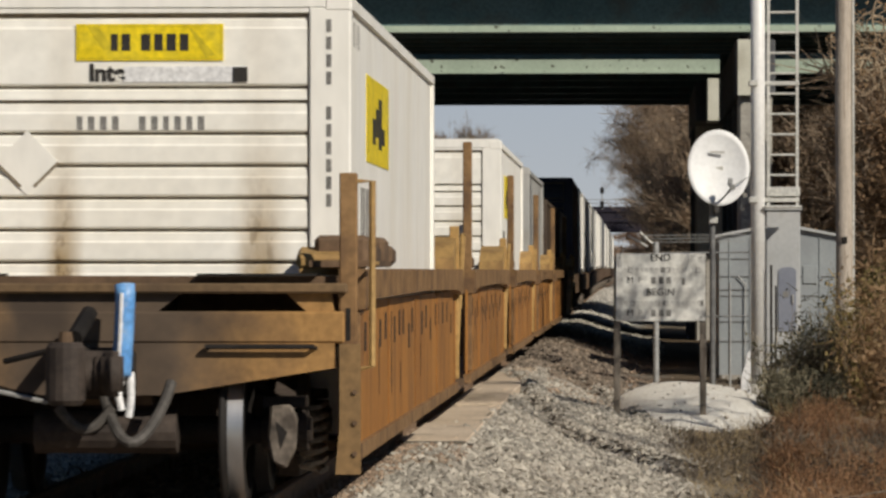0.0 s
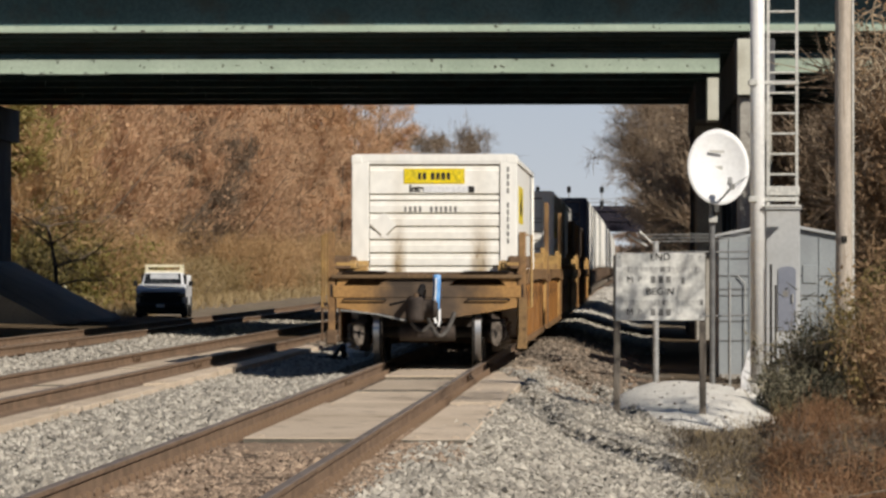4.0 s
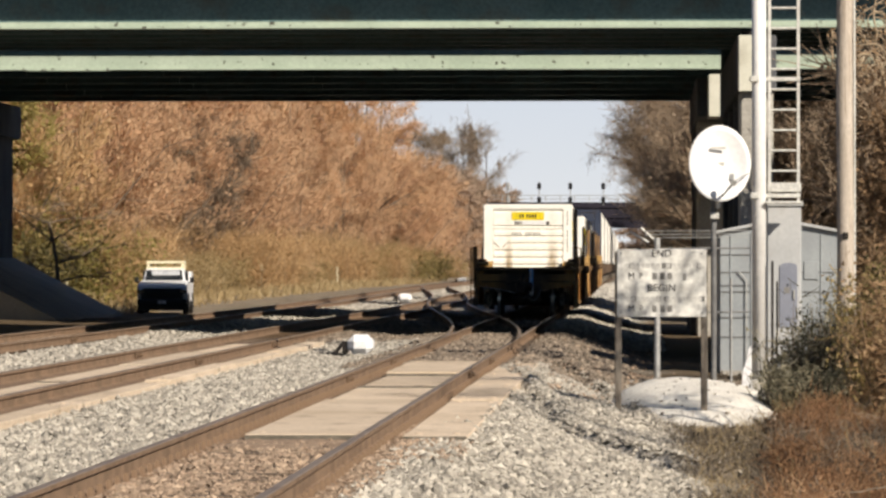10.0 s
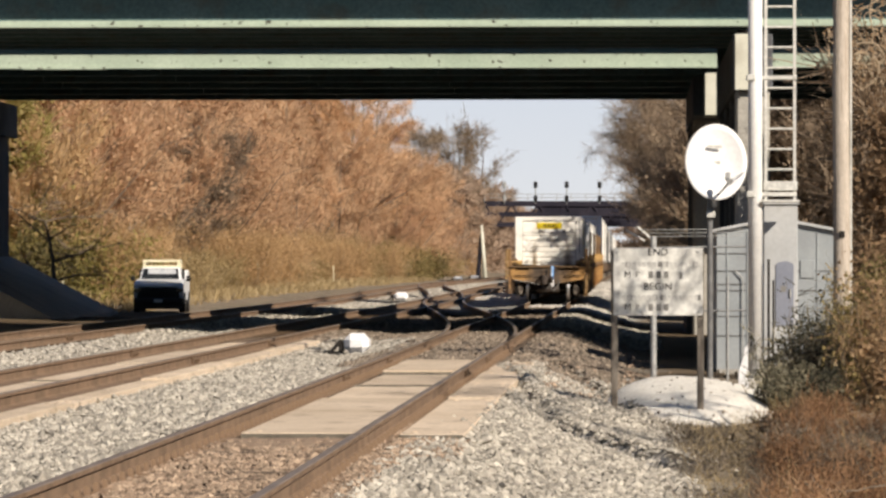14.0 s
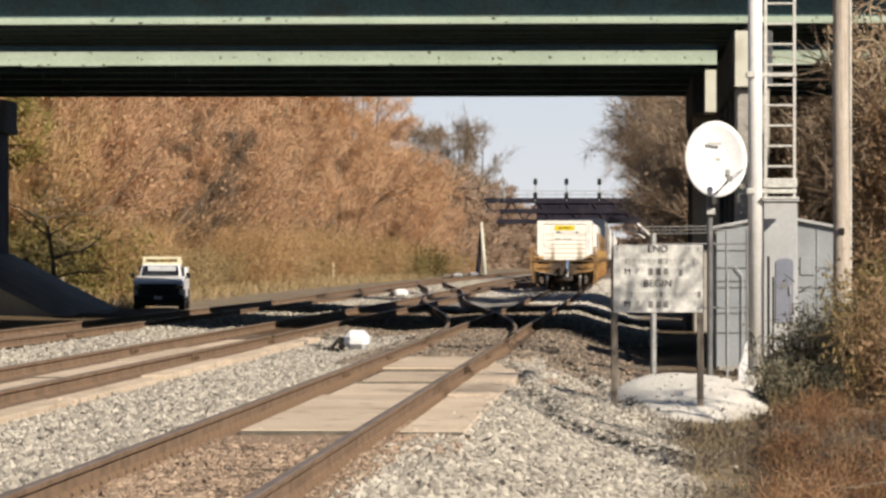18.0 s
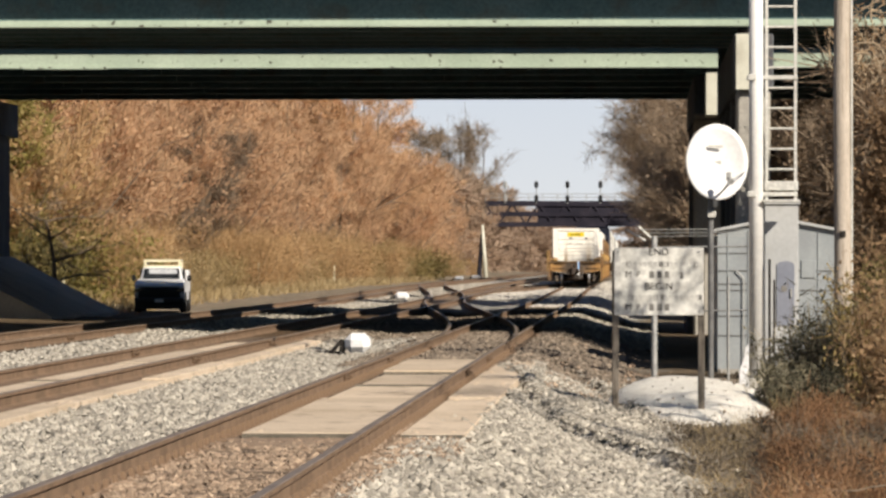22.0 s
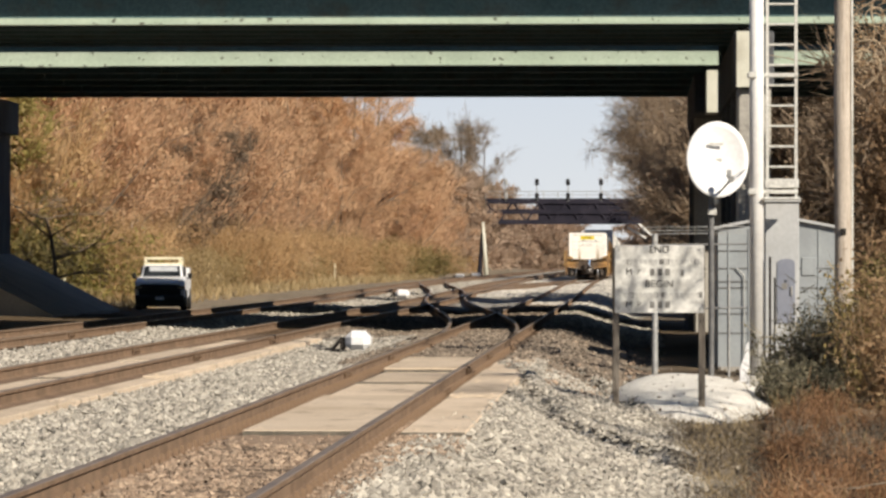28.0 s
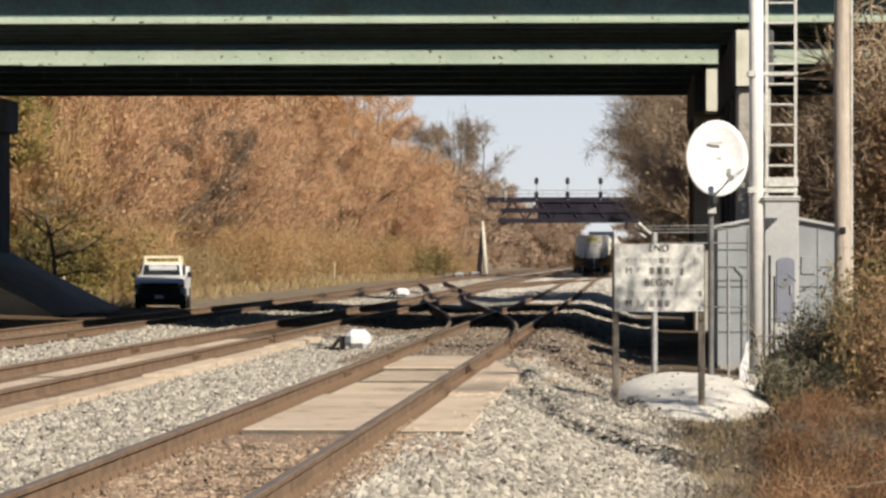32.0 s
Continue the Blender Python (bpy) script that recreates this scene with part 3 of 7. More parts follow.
def ground():
    xs = np.unique(np.concatenate([[-1500, -700, -300, -120, -80], np.arange(-60, -14, 3.0), np.arange(-14, 1.0, 0.3), np.arange(1.0, 5.0, 0.075), np.arange(5.0, 8.1, 0.3), np.arange(9, 62, 3.0), [80, 120, 300, 700, 1500]]))
    ys = np.unique(np.concatenate([[-900, -300, -100, -30, 0, 12], np.arange(20, 110, 0.6), np.arange(110, 240, 2.5), np.arange(240, 900, 15.0), [1000, 1300, 1800, 2600]]))
    v = [(x, y, ground_z(x, y)) for y in ys for x in xs]
    n = len(xs)
    f = [(j * n + i, j * n + i + 1, j * n + n + i + 1, j * n + n + i) for j in range(len(ys) - 1) for i in range(n - 1)]
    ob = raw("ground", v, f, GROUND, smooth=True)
    return tagged(ob, "grey track ballast with dry brown soil beside it", "ground", kind="structure")


ground()


def scatter(name, at, r, material, rng, parent=None):
    """Angular little stones at the given places, joined."""
    count = len(at)
    base = np.array([(1, 0, 0), (-1, 0, 0), (0, 1, 0), (0, -1, 0), (0, 0, 1), (0, 0, -1)], float)
    off = base[None] + rng.normal(0, 0.28, (count, 6, 3))
    a = rng.random(count) * 6.28
    c, s = np.cos(a)[:, None], np.sin(a)[:, None]
    ox, oy, oz = off[..., 0], off[..., 1] * 0.8, off[..., 2] * 0.62
    pts = np.stack([ox * c - oy * s, ox * s + oy * c, oz], -1) * r[:, None, None] + at[:, None]
    tri = np.array([(0, 2, 4), (2, 1, 4), (1, 3, 4), (3, 0, 4), (2, 0, 5), (1, 2, 5), (3, 1, 5), (0, 3, 5)])
    faces = (np.arange(count)[:, None, None] * 6 + tri[None]).reshape(-1, 3)
    return raw(name, pts.reshape(-1, 3).tolist(), faces.tolist(), material, parent)


def stones(name, label, x0, x1, y0, y1, count, size, material, seed, lift=0.3):
    """Loose angular stones lying on the ballast, joined."""
    rng = np.random.default_rng(seed)
    y = y0 + (y1 - y0) * rng.random(count) ** 1.35
    x = x0 + (x1 - x0) * rng.random(count)
    if x0 > 0.9 and x1 > 3:
        x = np.where(x > 3.75 - np.clip((y - 34) / 20, 0, 1) * 0.35 + rng.normal(0, 0.30, count), 1.0 + 1.5 * rng.random(count), x)
    z = np.array([ground_z(a, b) for a, b in zip(x, y)])
    r = size * (0.55 + 0.9 * rng.random(count))
    ob = scatter(name, np.stack([x, y, z + r * lift], -1), r, material, rng)
    return tagged(ob, label, "ballast", kind="stuff")


def mound():
    """A heap of pale gravel behind the sign."""
    v, f, n, m = [], [], 44, 30
    for j in range(m + 1):
        for i in range(n + 1):
            u, w = -1 + 2 * i / n, -1 + 2 * j / m
            x, y = 3.93 + 1.36 * u, 65.8 + 7.2 * w
            q = max(0.0, 1 - (abs(u) ** 2.6 + abs(w) ** 2.0))
            h = 0.55 * q ** 0.62 * (1 - 0.12 * u) * (1 + 0.10 * noise.noise(Vector((x * 1.6, y * 0.5, 1)))) + 0.03 * noise.noise(Vector((x * 5.0, y * 2.2, 4)))
            v.append((x, y, -0.80 + h if q > 0 else -0.95))
    for j in range(m):
        for i in range(n):
            a = j * (n + 1) + i
            f.append((a, a + 1, a + n + 2, a + n + 1))
    ob = raw("gravel_mound", v, f, SAND, smooth=True)
    rng = np.random.default_rng(77)
    k = rng.choice(len(v), 170)
    p = np.array(v)[k] + rng.normal(0, 1, (170, 3)) * np.array([0.03, 0.2, 0.0])
    p = p[p[:, 2] > -0.75]
    scatter("stone_scatter", p, 0.026 * (0.5 + rng.random(len(p))), DUSTY_STONE, rng, ob)["kind"] = "stuff"
    return tagged(ob, "low heap of pale gravel beside the track", "gravel mound")


mound()

# ---- tracks ----
RAIL = [(-0.07, -0.172), (0.07, -0.172), (0.07, -0.158), (0.012, -0.138), (0.012, -0.05), (0.036, -0.038), (0.037, -0.006), (-0.037, -0.006), (-0.036, -0.038), (-0.012, -0.05), (-0.012, -0.138), (-0.07, -0.158)]
HEAD = [(-0.036, -0.006), (0.036, -0.006), (0.030, 0.0), (-0.030, 0.0)]


def swept(name, pts, prof, material, parent):
    v, f, k = [], [], len(prof)
    for i, (x, y) in enumerate(pts):
        a, b = pts[max(0, i - 1)], pts[min(len(pts) - 1, i + 1)]
        d = Vector((b[0] - a[0], b[1] - a[1])).normalized()
        v += [(x + d.y * p, y - d.x * p, z + grade(y)) for p, z in prof]
    for i in range(len(pts) - 1):
        f += [(i * k + j, i * k + (j + 1) % k, i * k + k + (j + 1) % k, i * k + k + j) for j in range(k)]
    f += [tuple(range(k))[::-1], tuple(range(len(v) - k, len(v)))]
    return raw(name, v, f, material, parent)


def rail(pts, parent):
    r = swept("rail", pts, RAIL, RAIL_RUST, parent)
    swept("running_surface", pts, HEAD, RAIL_TOP, r)


def track(cx, label, y0=8.0, y1=900.0):
    t = thing("railway_track", label, "railway track", pose(cx, 0, 0), "parallel tracks", "structure")
    ys = np.linspace(y0, y1, 150)
    for side in (-0.755, 0.755):
        rail([(side, y) for y in ys], t)
    return t


TRACK_A = track(0.0, "worn rusty railway track with a concrete crossing surface")
TRACK_B = track(-4.6, "rusty railway track beside the train's track")
TRACK_C = track(-9.2, "far rusty railway track next to the service road")


def crossover(label, x0, y0, x1, y1):
    """Two curved rails that lead from one track over to the next."""
    t = thing("crossover_track", label, "railway track", pose(0, 0, 0), "crossover tracks", "structure")
    n = 26
    for side in (-0.755, 0.755):
        pts = []
        for i in range(n + 1):
            u = i / n
            pts.append((x0 + (x1 - x0) * (u * u * (3 - 2 * u)) + side, y0 + (y1 - y0) * u))
        rail([(x, y) for x, y in pts], t)
    return t


crossover("curved crossover rails between two tracks under the bridge", 0.0, 84.0, -4.6, 196.0)
crossover("curved crossover rails beyond the bridge", -4.6, 176.0, -9.2, 290.0)
crossover("curved crossover rails in the distance", 0.0, 300.0, -4.6, 205.0)


def ties():
    bm = bmesh.new()
    box(bm, -1.3, 1.3, -0.115, 0.115, -0.36, -0.176, bevel=0.012)
    first = part("tie", bm, TIE, TRACK_A)
    first.matrix_basis = pose(0, 24.2, 0)
    bm = bmesh.new()
    box(bm, -0.17, 0.17, -0.09, 0.09, -0.178, -0.162)
    for x in (-0.095, 0.095):
        box(bm, x - 0.018, x + 0.018, -0.05, -0.02, -0.165, -0.10)
        box(bm, x - 0.018, x + 0.018, 0.03, 0.06, -0.165, -0.10)
    plate = part("tie_plate", bm, RAIL_RUST, TRACK_A)
    plate.matrix_basis = pose(-0.755, 24.2, 0)
    repeat(plate, TRACK_A, pose(0.755, 24.2, 0))
    for tr, n in ((TRACK_A, 150), (TRACK_B, 110), (TRACK_C, 70)):
        y = 24.74 if tr is TRACK_A else 40.0
        for i in range(n):
            m = pose(random.uniform(-0.03, 0.03), y, random.uniform(-0.006, 0.002), 0, 0, random.uniform(-0.7, 0.7))
            repeat(first, tr, m)
            if tr is TRACK_A and y < 84:
                for x in (-0.755, 0.755):
                    repeat(plate, tr, pose(x, y, 0))
            y += 0.54
        bm = bmesh.new()
        while y < 420:
            box(bm, -1.3, 1.3, y - 0.115, y + 0.115, -0.36 + grade(y), -0.205 + grade(y))
            y += 0.54
        far = part("far_ties", bm, TIE, tr)
        far["kind"] = "stuff"


def crossing():
    """Concrete crossing panels between and beside the rails."""
    def panels(tr, x0, x1, cuts, dz=0.0):
        for a, b in zip(cuts, cuts[1:]):
            bm = bmesh.new()
            box(bm, x0, x1, a + 0.016, b - 0.016, -0.24, -0.125 + dz, bevel=0.008)
            for yy in (a + 0.5, b - 0.5):
                for xx in (x0 + 0.12, x1 - 0.12):
                    tube(bm, (xx, yy, -0.14 + dz), (xx, yy, -0.119 + dz), 0.035, seg=8)
            boxes("joint_filler", [(x0 + 0.004, x1 - 0.004, a - 0.022, a + 0.024, -0.26, -0.127 + dz)], SILL, tr)
            o = part("crossing_panel", bm, PANEL, tr)
            o.matrix_basis = pose(0, 0, random.uniform(-0.008, 0.004), random.uniform(-0.03, 0.03), 0, 0)
    panels(TRACK_A, -0.50, 0.66, (41.0, 51.8, 57.8, 64.5, 71.8))
    panels(TRACK_A, 0.94, 1.53, (41.0, 51.8, 57.8, 64.5, 71.8), -0.01)
    panels(TRACK_B, -0.36, 0.66, (30.0, 40.0, 50.0, 60.0, 70.0, 80.0, 90.0))
    panels(TRACK_B, 1.12, 1.46, (30.0, 40.0, 50.0, 60.0, 70.0, 80.0, 90.0), -0.01)
    for x0, x1 in ((-0.68, -0.365), (0.835, 1.115)):
        boxes("flangeway_board", [(x0, x1, 30.0, 90.0, -0.26, -0.155)], RAIL_RUST, TRACK_B, "rust-stained flangeway board")
    # bolted joint bars on the web of the rails
    bm = bmesh.new()
    box(bm, 0.014, 0.05, -0.42, 0.42, -0.145, -0.045, bevel=0.008)
    box(bm, -0.05, -0.014, -0.42, 0.42, -0.145, -0.045, bevel=0.008)
    for y in (-0.3, -0.1, 0.1, 0.3):
        tube(bm, (-0.075, y, -0.09), (0.075, y, -0.09), 0.02, seg=6)
    j = part("joint_bar", bm, BROWN_CAR, TRACK_A)
    j.matrix_basis = pose(0.755, 62.4, 0)
    for tr, x, y in ((TRACK_A, -0.755, 59.8), (TRACK_A, -0.755, 70.6), (TRACK_A, 0.755, 71.5), (TRACK_B, 0.755, 71.0), (TRACK_B, -0.755, 76.0), (TRACK_B, 0.755, 86.0), (TRACK_C, 0.755, 92.0)):
        repeat(j, tr, pose(x, y, 0))


def dirt_apron():
    """Trodden brown dirt in front of the crossing panels, thinning towards the ballast."""
    v, f, n, m = [], [], 60, 36
    for j in range(m + 1):
        for i in range(n + 1):
            x, y = -0.70 + 2.25 * i / n, 36.4 + 4.7 * j / m
            w = smooth_step(36.4, 40.0, y) * (1 - smooth_step(1.15, 1.55, x + 0.15 * noise.noise(Vector((y, 1, 2)))))
            v.append((x, y, -0.30 + 0.135 * w + 0.03 * noise.noise(Vector((x * 2.2, y * 0.9, 5))) + 0.012 * noise.noise(Vector((x * 9, y * 4, 5)))))
    for j in range(m):
        for i in range(n):
            a = j * (n + 1) + i
            f.append((a, a + 1, a + n + 2, a + n + 1))
    return tagged(raw("dirt_apron", v, f, DIRT, smooth=True), "trodden brown dirt before the concrete crossing panels", "dirt", kind="structure")


dirt_apron()


def switch_box(x, y, z, w, label):
    t = thing("switch_machine", label, "switch machine", pose(x, y, z), "trackside switch machines")
    bm = bmesh.new()
    box(bm, -w / 2, w / 2, -0.4, 0.4, 0.05, 0.42, bevel=0.12)
    part("housing", bm, PALE_PATCH, t)
    boxes("base_plate", [(-w / 2 - 0.3, w / 2 + 0.1, -0.5, 0.5, -0.06, 0.05)], DARK_STEEL, t)
    bm = bmesh.new()
    tube(bm, (-w / 2 - 0.28, -0.3, 0.02), (-w / 2 - 0.05, -0.3, 0.30), 0.035, seg=8)
    tube(bm, (-w / 2 - 0.60, -0.3, 0.03), (-w / 2 - 0.2, -0.3, 0.08), 0.04, seg=8)
    part("throw_lever", bm, DARK_STEEL, t)
    bm = bmesh.new()
    box(bm, -w / 2 - 0.10, -w / 2 - 0.012, -0.25, 0.25, 0.06, 0.30, bevel=0.03)
    part("gear_case", bm, DARK_STEEL, t)
    bm = bmesh.new()
    tube(bm, (-w / 2 - 1.25, -0.15, 0.05), (-w / 2 - 0.1, -0.15, 0.07), 0.022, seg=8)
    for x in (-0.95, -0.55):
        box(bm, -w / 2 + x, -w / 2 + x + 0.09, -0.22, -0.08, 0.0, 0.10, bevel=0.015)
    part("throw_rod", bm, DARK_STEEL, t)
    return t


switch_box(-1.98, 83.0, -0.27, 0.46, "white switch machine housing on the ballast")
switch_box(-10.9, 405.0, 0.04, 0.8, "small white trackside housing in the distance")
switch_box(-12.2, 400.0, -0.05, 0.8, "small white trackside housing in the distance")
switch_box(-6.9, 196.0, -0.20, 0.6, "small white switch machine beside the far track")

# ---- road bridges ----


def bridge(label, ya, yb, za, zb, n, x_left, x_pier, x_right, far, lit, flare=0.0, rise=0.0, over=1.52):
    """A steel girder bridge across the tracks: za and zb are the undersides of its two outer girders; flare and rise widen its far side towards the left abutment."""
    t = thing("road_bridge", label, "bridge", pose(0, 0, 0), "road bridges", "structure")
    web = 1.50

    def splay(bm, k=None):
        for v in bm.verts:
            u = min(1.0, max(0.0, (x_pier - v.co.x) / (x_pier - x_left)))
            w = min(1.0, max(0.0, (v.co.y - ya) / (yb - ya))) if k is None else k
            v.co.y += flare * u * w
            v.co.z += rise * u * w
        return bm

    for i in range(n):
        k = i / (n - 1)
        y, z = ya + (yb - ya) * k, za + (zb - za) * k
        for x0, x1 in ((x_left, x_pier - 0.10), (x_pier + 0.16, x_right)):
            bm = bmesh.new()
            box(bm, x0, x1, y - 0.015, y + 0.015, z + 0.05, z + web)
            box(bm, x0, x1, y - 0.2, y + 0.2, z + web - 0.04, z + web)
            for q in range(int((x1 - x0) / 4.2) + 1):
                xx = x0 + 0.3 + q * 4.2
                if i:
                    box(bm, xx - 0.01, xx + 0.01, y - 0.14, y + 0.14, z + 0.05, z + web - 0.04)
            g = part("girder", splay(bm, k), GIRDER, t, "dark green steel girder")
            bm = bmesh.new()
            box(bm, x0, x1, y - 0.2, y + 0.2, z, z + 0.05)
            # strip of height lit: the sun on the lower web, painted
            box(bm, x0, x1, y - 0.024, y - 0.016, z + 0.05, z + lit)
            part("bottom_flange", splay(bm, k), FLANGE if i == 0 else GIRDER, g, "green flange, the front one pale with painted sunlight and rust spots")
    bm = bmesh.new()
    box(bm, -14.6, -12.2, ya - 0.21, ya + 0.21, za - 0.022, za - 0.001)
    part("cover_plate", bm, FLANGE, t)
    for q in range(9):
        x = x_left + 1.5 + q * 4.2
        for i in range(n - 1):
            y0, y1 = ya + (yb - ya) * i / (n - 1), ya + (yb - ya) * (i + 1) / (n - 1)
            z0, z1 = za + (zb - za) * i / (n - 1), za + (zb - za) * (i + 1) / (n - 1)
            for za_, zb_ in ((0.25, 1.3), (1.3, 0.25)):
                bm = bmesh.new()
                tube(bm, (x, y0 + 0.03, z0 + za_), (x, y1 - 0.03, z1 + zb_), 0.04, seg=6)
                part("cross_brace", splay(bm), GIRDER, t)
    bm = bmesh.new()
    for x0, x1 in ((x_left - 4, x_left), (x_left, x_pier), (x_pier, x_right)):
        prism(bm, [(ya - over, za + web), (yb + far, zb + web), (yb + far, zb + web + 0.26), (ya - over, za + web + 0.26)], x0, x1, "x")
    part("deck", splay(bm), PIER_DARK, t, "concrete bridge deck with shade put into its colour")
    for y, z in ((ya - over + 0.15, za + web + 0.26), (yb + far - 0.15, zb + web + 0.26)):
        for x0, x1 in ((x_left - 4, x_left), (x_left, x_pier), (x_pier, x_right)):
            bm = bmesh.new()
            box(bm, x0, x1, y - 0.15, y + 0.15, z, z + 1.0)
            part("parapet", splay(bm), CONCRETE, t)
    return t


def pier(label, x0, x1, y0, y1, z0, z1, cap_h, e0, e1, end_h, back=0.0, setback=0.8):
    t = thing("bridge_pier", label, "bridge pier", pose(0, 0, 0), "bridge piers", "structure")
    bm = bmesh.new()
    prism(bm, [(y0 + back, z1 - cap_h), (y1, z1 - cap_h), (y1, z1), (y0 + back, z1)], x0, x1, "x")
    bmesh.ops.bevel(bm, geom=bm.edges[:], offset=0.03, segments=1, affect="EDGES")
    part("pier_cap", bm, PIER_DARK, t, "concrete pier cap with shade put into its colour")
    boxes("cap_end", [(e0, e1, y0 - 0.03, y0 + back - 0.004, z1 - end_h, z1)], CAP, t, "pier cap end with sunlight put into its pale colour", bevel=0.006)
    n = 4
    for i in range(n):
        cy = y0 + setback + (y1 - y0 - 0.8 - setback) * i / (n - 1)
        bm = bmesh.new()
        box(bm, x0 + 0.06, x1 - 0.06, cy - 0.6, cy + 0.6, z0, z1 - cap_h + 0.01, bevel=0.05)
        # only the front column keeps the lit concrete tone
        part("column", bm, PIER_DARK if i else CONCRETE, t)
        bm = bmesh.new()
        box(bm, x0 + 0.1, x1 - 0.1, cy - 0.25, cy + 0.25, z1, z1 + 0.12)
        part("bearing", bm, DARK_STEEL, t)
    # infill added between the columns to block the sun
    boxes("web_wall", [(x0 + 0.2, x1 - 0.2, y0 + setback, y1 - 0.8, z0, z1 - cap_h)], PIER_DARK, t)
    boxes("plinth", [(x0 - 0.1, x1 + 0.1, y0 + setback - 0.8 + (2.5 if setback > 1 else 0.0), y1, z0 - 0.3, z0 + 0.8)], PIER_DARK, t)
    return t


# far overhang is unseen, set deep to stretch the bridge's shadow
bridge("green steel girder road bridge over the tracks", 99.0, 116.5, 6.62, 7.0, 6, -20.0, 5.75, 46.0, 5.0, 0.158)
# flare is an added widening that puts the pickup in shade
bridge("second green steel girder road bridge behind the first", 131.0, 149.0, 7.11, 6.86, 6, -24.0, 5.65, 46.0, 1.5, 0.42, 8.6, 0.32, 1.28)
pier("concrete pier with a pale lit cap end", 5.28, 6.14, 98.6, 117.0, -0.9, 6.44, 1.22, 5.32, 5.62, 1.22)
pier("concrete pier of the second bridge", 4.88, 6.05, 130.6, 149.5, -0.9, 6.95, 1.16, 5.20, 5.52, 1.22, 2.3, 7.0)


def abutment(label, x, y0, y1, z1, foot=2.6, top=1.55):
    t = thing("bridge_abutment", label, "bridge abutment", pose(0, 0, 0), "bridge abutments", "structure")
    # abutment cap and wall carry their shade in the concrete colour
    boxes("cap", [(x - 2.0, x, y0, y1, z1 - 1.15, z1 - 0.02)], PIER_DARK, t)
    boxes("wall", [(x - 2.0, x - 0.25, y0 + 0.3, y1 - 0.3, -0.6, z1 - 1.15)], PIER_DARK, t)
    bm = bmesh.new()
    prism(bm, [(x - 0.25, -0.6), (x + foot, -0.6), (x + foot, -0.25), (x - 0.25, top)], max(y0 - 1.0, 97.0) if y0 < 120 else y0 + 10.5, y1 + 0.4, "y")
    part("slope_paving", bm, CONCRETE, t)
    return t


abutment("dark concrete abutment and slope paving", -18.45, 129.5, 157.8, 7.0, 3.5, 1.68)
abutment("dark concrete abutment of the nearer bridge", -19.0, 97.5, 118.0, 6.5)
bm = bmesh.new()
prism(bm, [(-24, -1), (-19.1, -1), (-19.1, 7.9), (-24, 7.9)], 118.2, 129.3, "y")
tagged(part("retaining_wall", bm, CONCRETE), "concrete retaining wall between the two bridges", "wall", kind="structure")


def signal_gantry():
    t = thing("signal_gantry", "dark steel signal gantry spanning the far tracks", "signal gantry", pose(0, 640, 0))
    x0, x1, zb, zt = -17.6, 9.0, 7.1, 10.0
    for y in (-0.9, 0.9):
        for z in (zb, (zb + zt) / 2, zt):
            boxes("chord", [(x0, x1, y - 0.16, y + 0.16, z - 0.32, z + 0.32)], FAR_STEEL, t)
        n = 14
        for i in range(n):
            bm = bmesh.new()
            a, b = x0 + (x1 - x0) * i / n, x0 + (x1 - x0) * (i + 1) / n
            tube(bm, (a, y, zb if i % 2 else zt), (b, y, zt if i % 2 else zb), 0.13, seg=6)
            part("diagonal", bm, FAR_STEEL, t)
    boxes("cover_plate", [(x0 + 7.4, x1 + 2, -0.80, -0.72, zb - 0.1, zt + 0.2)], FAR_STEEL, t)
    boxes("walkway", [(x0, x1, -1.0, 1.0, zt + 0.3, zt + 0.42)], FAR_STEEL, t)
    bm = bmesh.new()
    for z in (zt + 0.9, zt + 1.4):
        tube(bm, (x0, -1.0, z), (x1, -1.0, z), 0.05, seg=5)
    for i in range(14):
        x = x0 + (x1 - x0) * i / 13
        tube(bm, (x, -1.0, zt + 0.3), (x, -1.0, zt + 1.4), 0.05, seg=5)
    part("railing", bm, GALV, t)
    for x in (x0 - 0.4, x1 - 0.6):
        for y, s in ((-0.9, -0.3), (0.9, 0.3)):
            bm = bmesh.new()
            tube(bm, (x + s, y, -0.3), (x, y, zb), 0.28, seg=8)
            part("leg", bm, FAR_STEEL if x > 0 else POLE_WOOD, t)
    for x in (-14.75, -10.35, -5.95, -1.3):
        bm = bmesh.new()
        tube(bm, (x, -1.1, zt), (x, -1.1, zt + 3.3), 0.07, seg=6)
        mast = part("signal_mast", bm, GALV, t)
        for z in (zt + 0.75, zt + 2.7):
            bm = bmesh.new()
            box(bm, x - 0.28, x + 0.28, -1.4, -1.15, z - 0.45, z + 0.45, bevel=0.12)
            part("signal_head", bm, GALV if x < -14 else BLACK_TRIM, mast)
    return t


def leaning_pole():
    t = thing("leaning_pole", "pale weathered wooden pole leaning beside the far track", "pole", pose(-10.75, 430.0, 0.0))
    bm = bmesh.new()
    tube(bm, (0, 0, -0.4), (-0.36, 0.1, 5.2), 0.24, 0.12, seg=12)
    part("shaft", bm, CAP, t, smooth=True)
    bm = bmesh.new()
    tube(bm, (-0.75, 0.4, -0.4), (-0.40, 0.25, 4.3), 0.26, 0.14, seg=10)
    part("brace", bm, FAR_STEEL, t, "dark brace")
    return t


signal_gantry()
leaning_pole()
ties()
crossing()

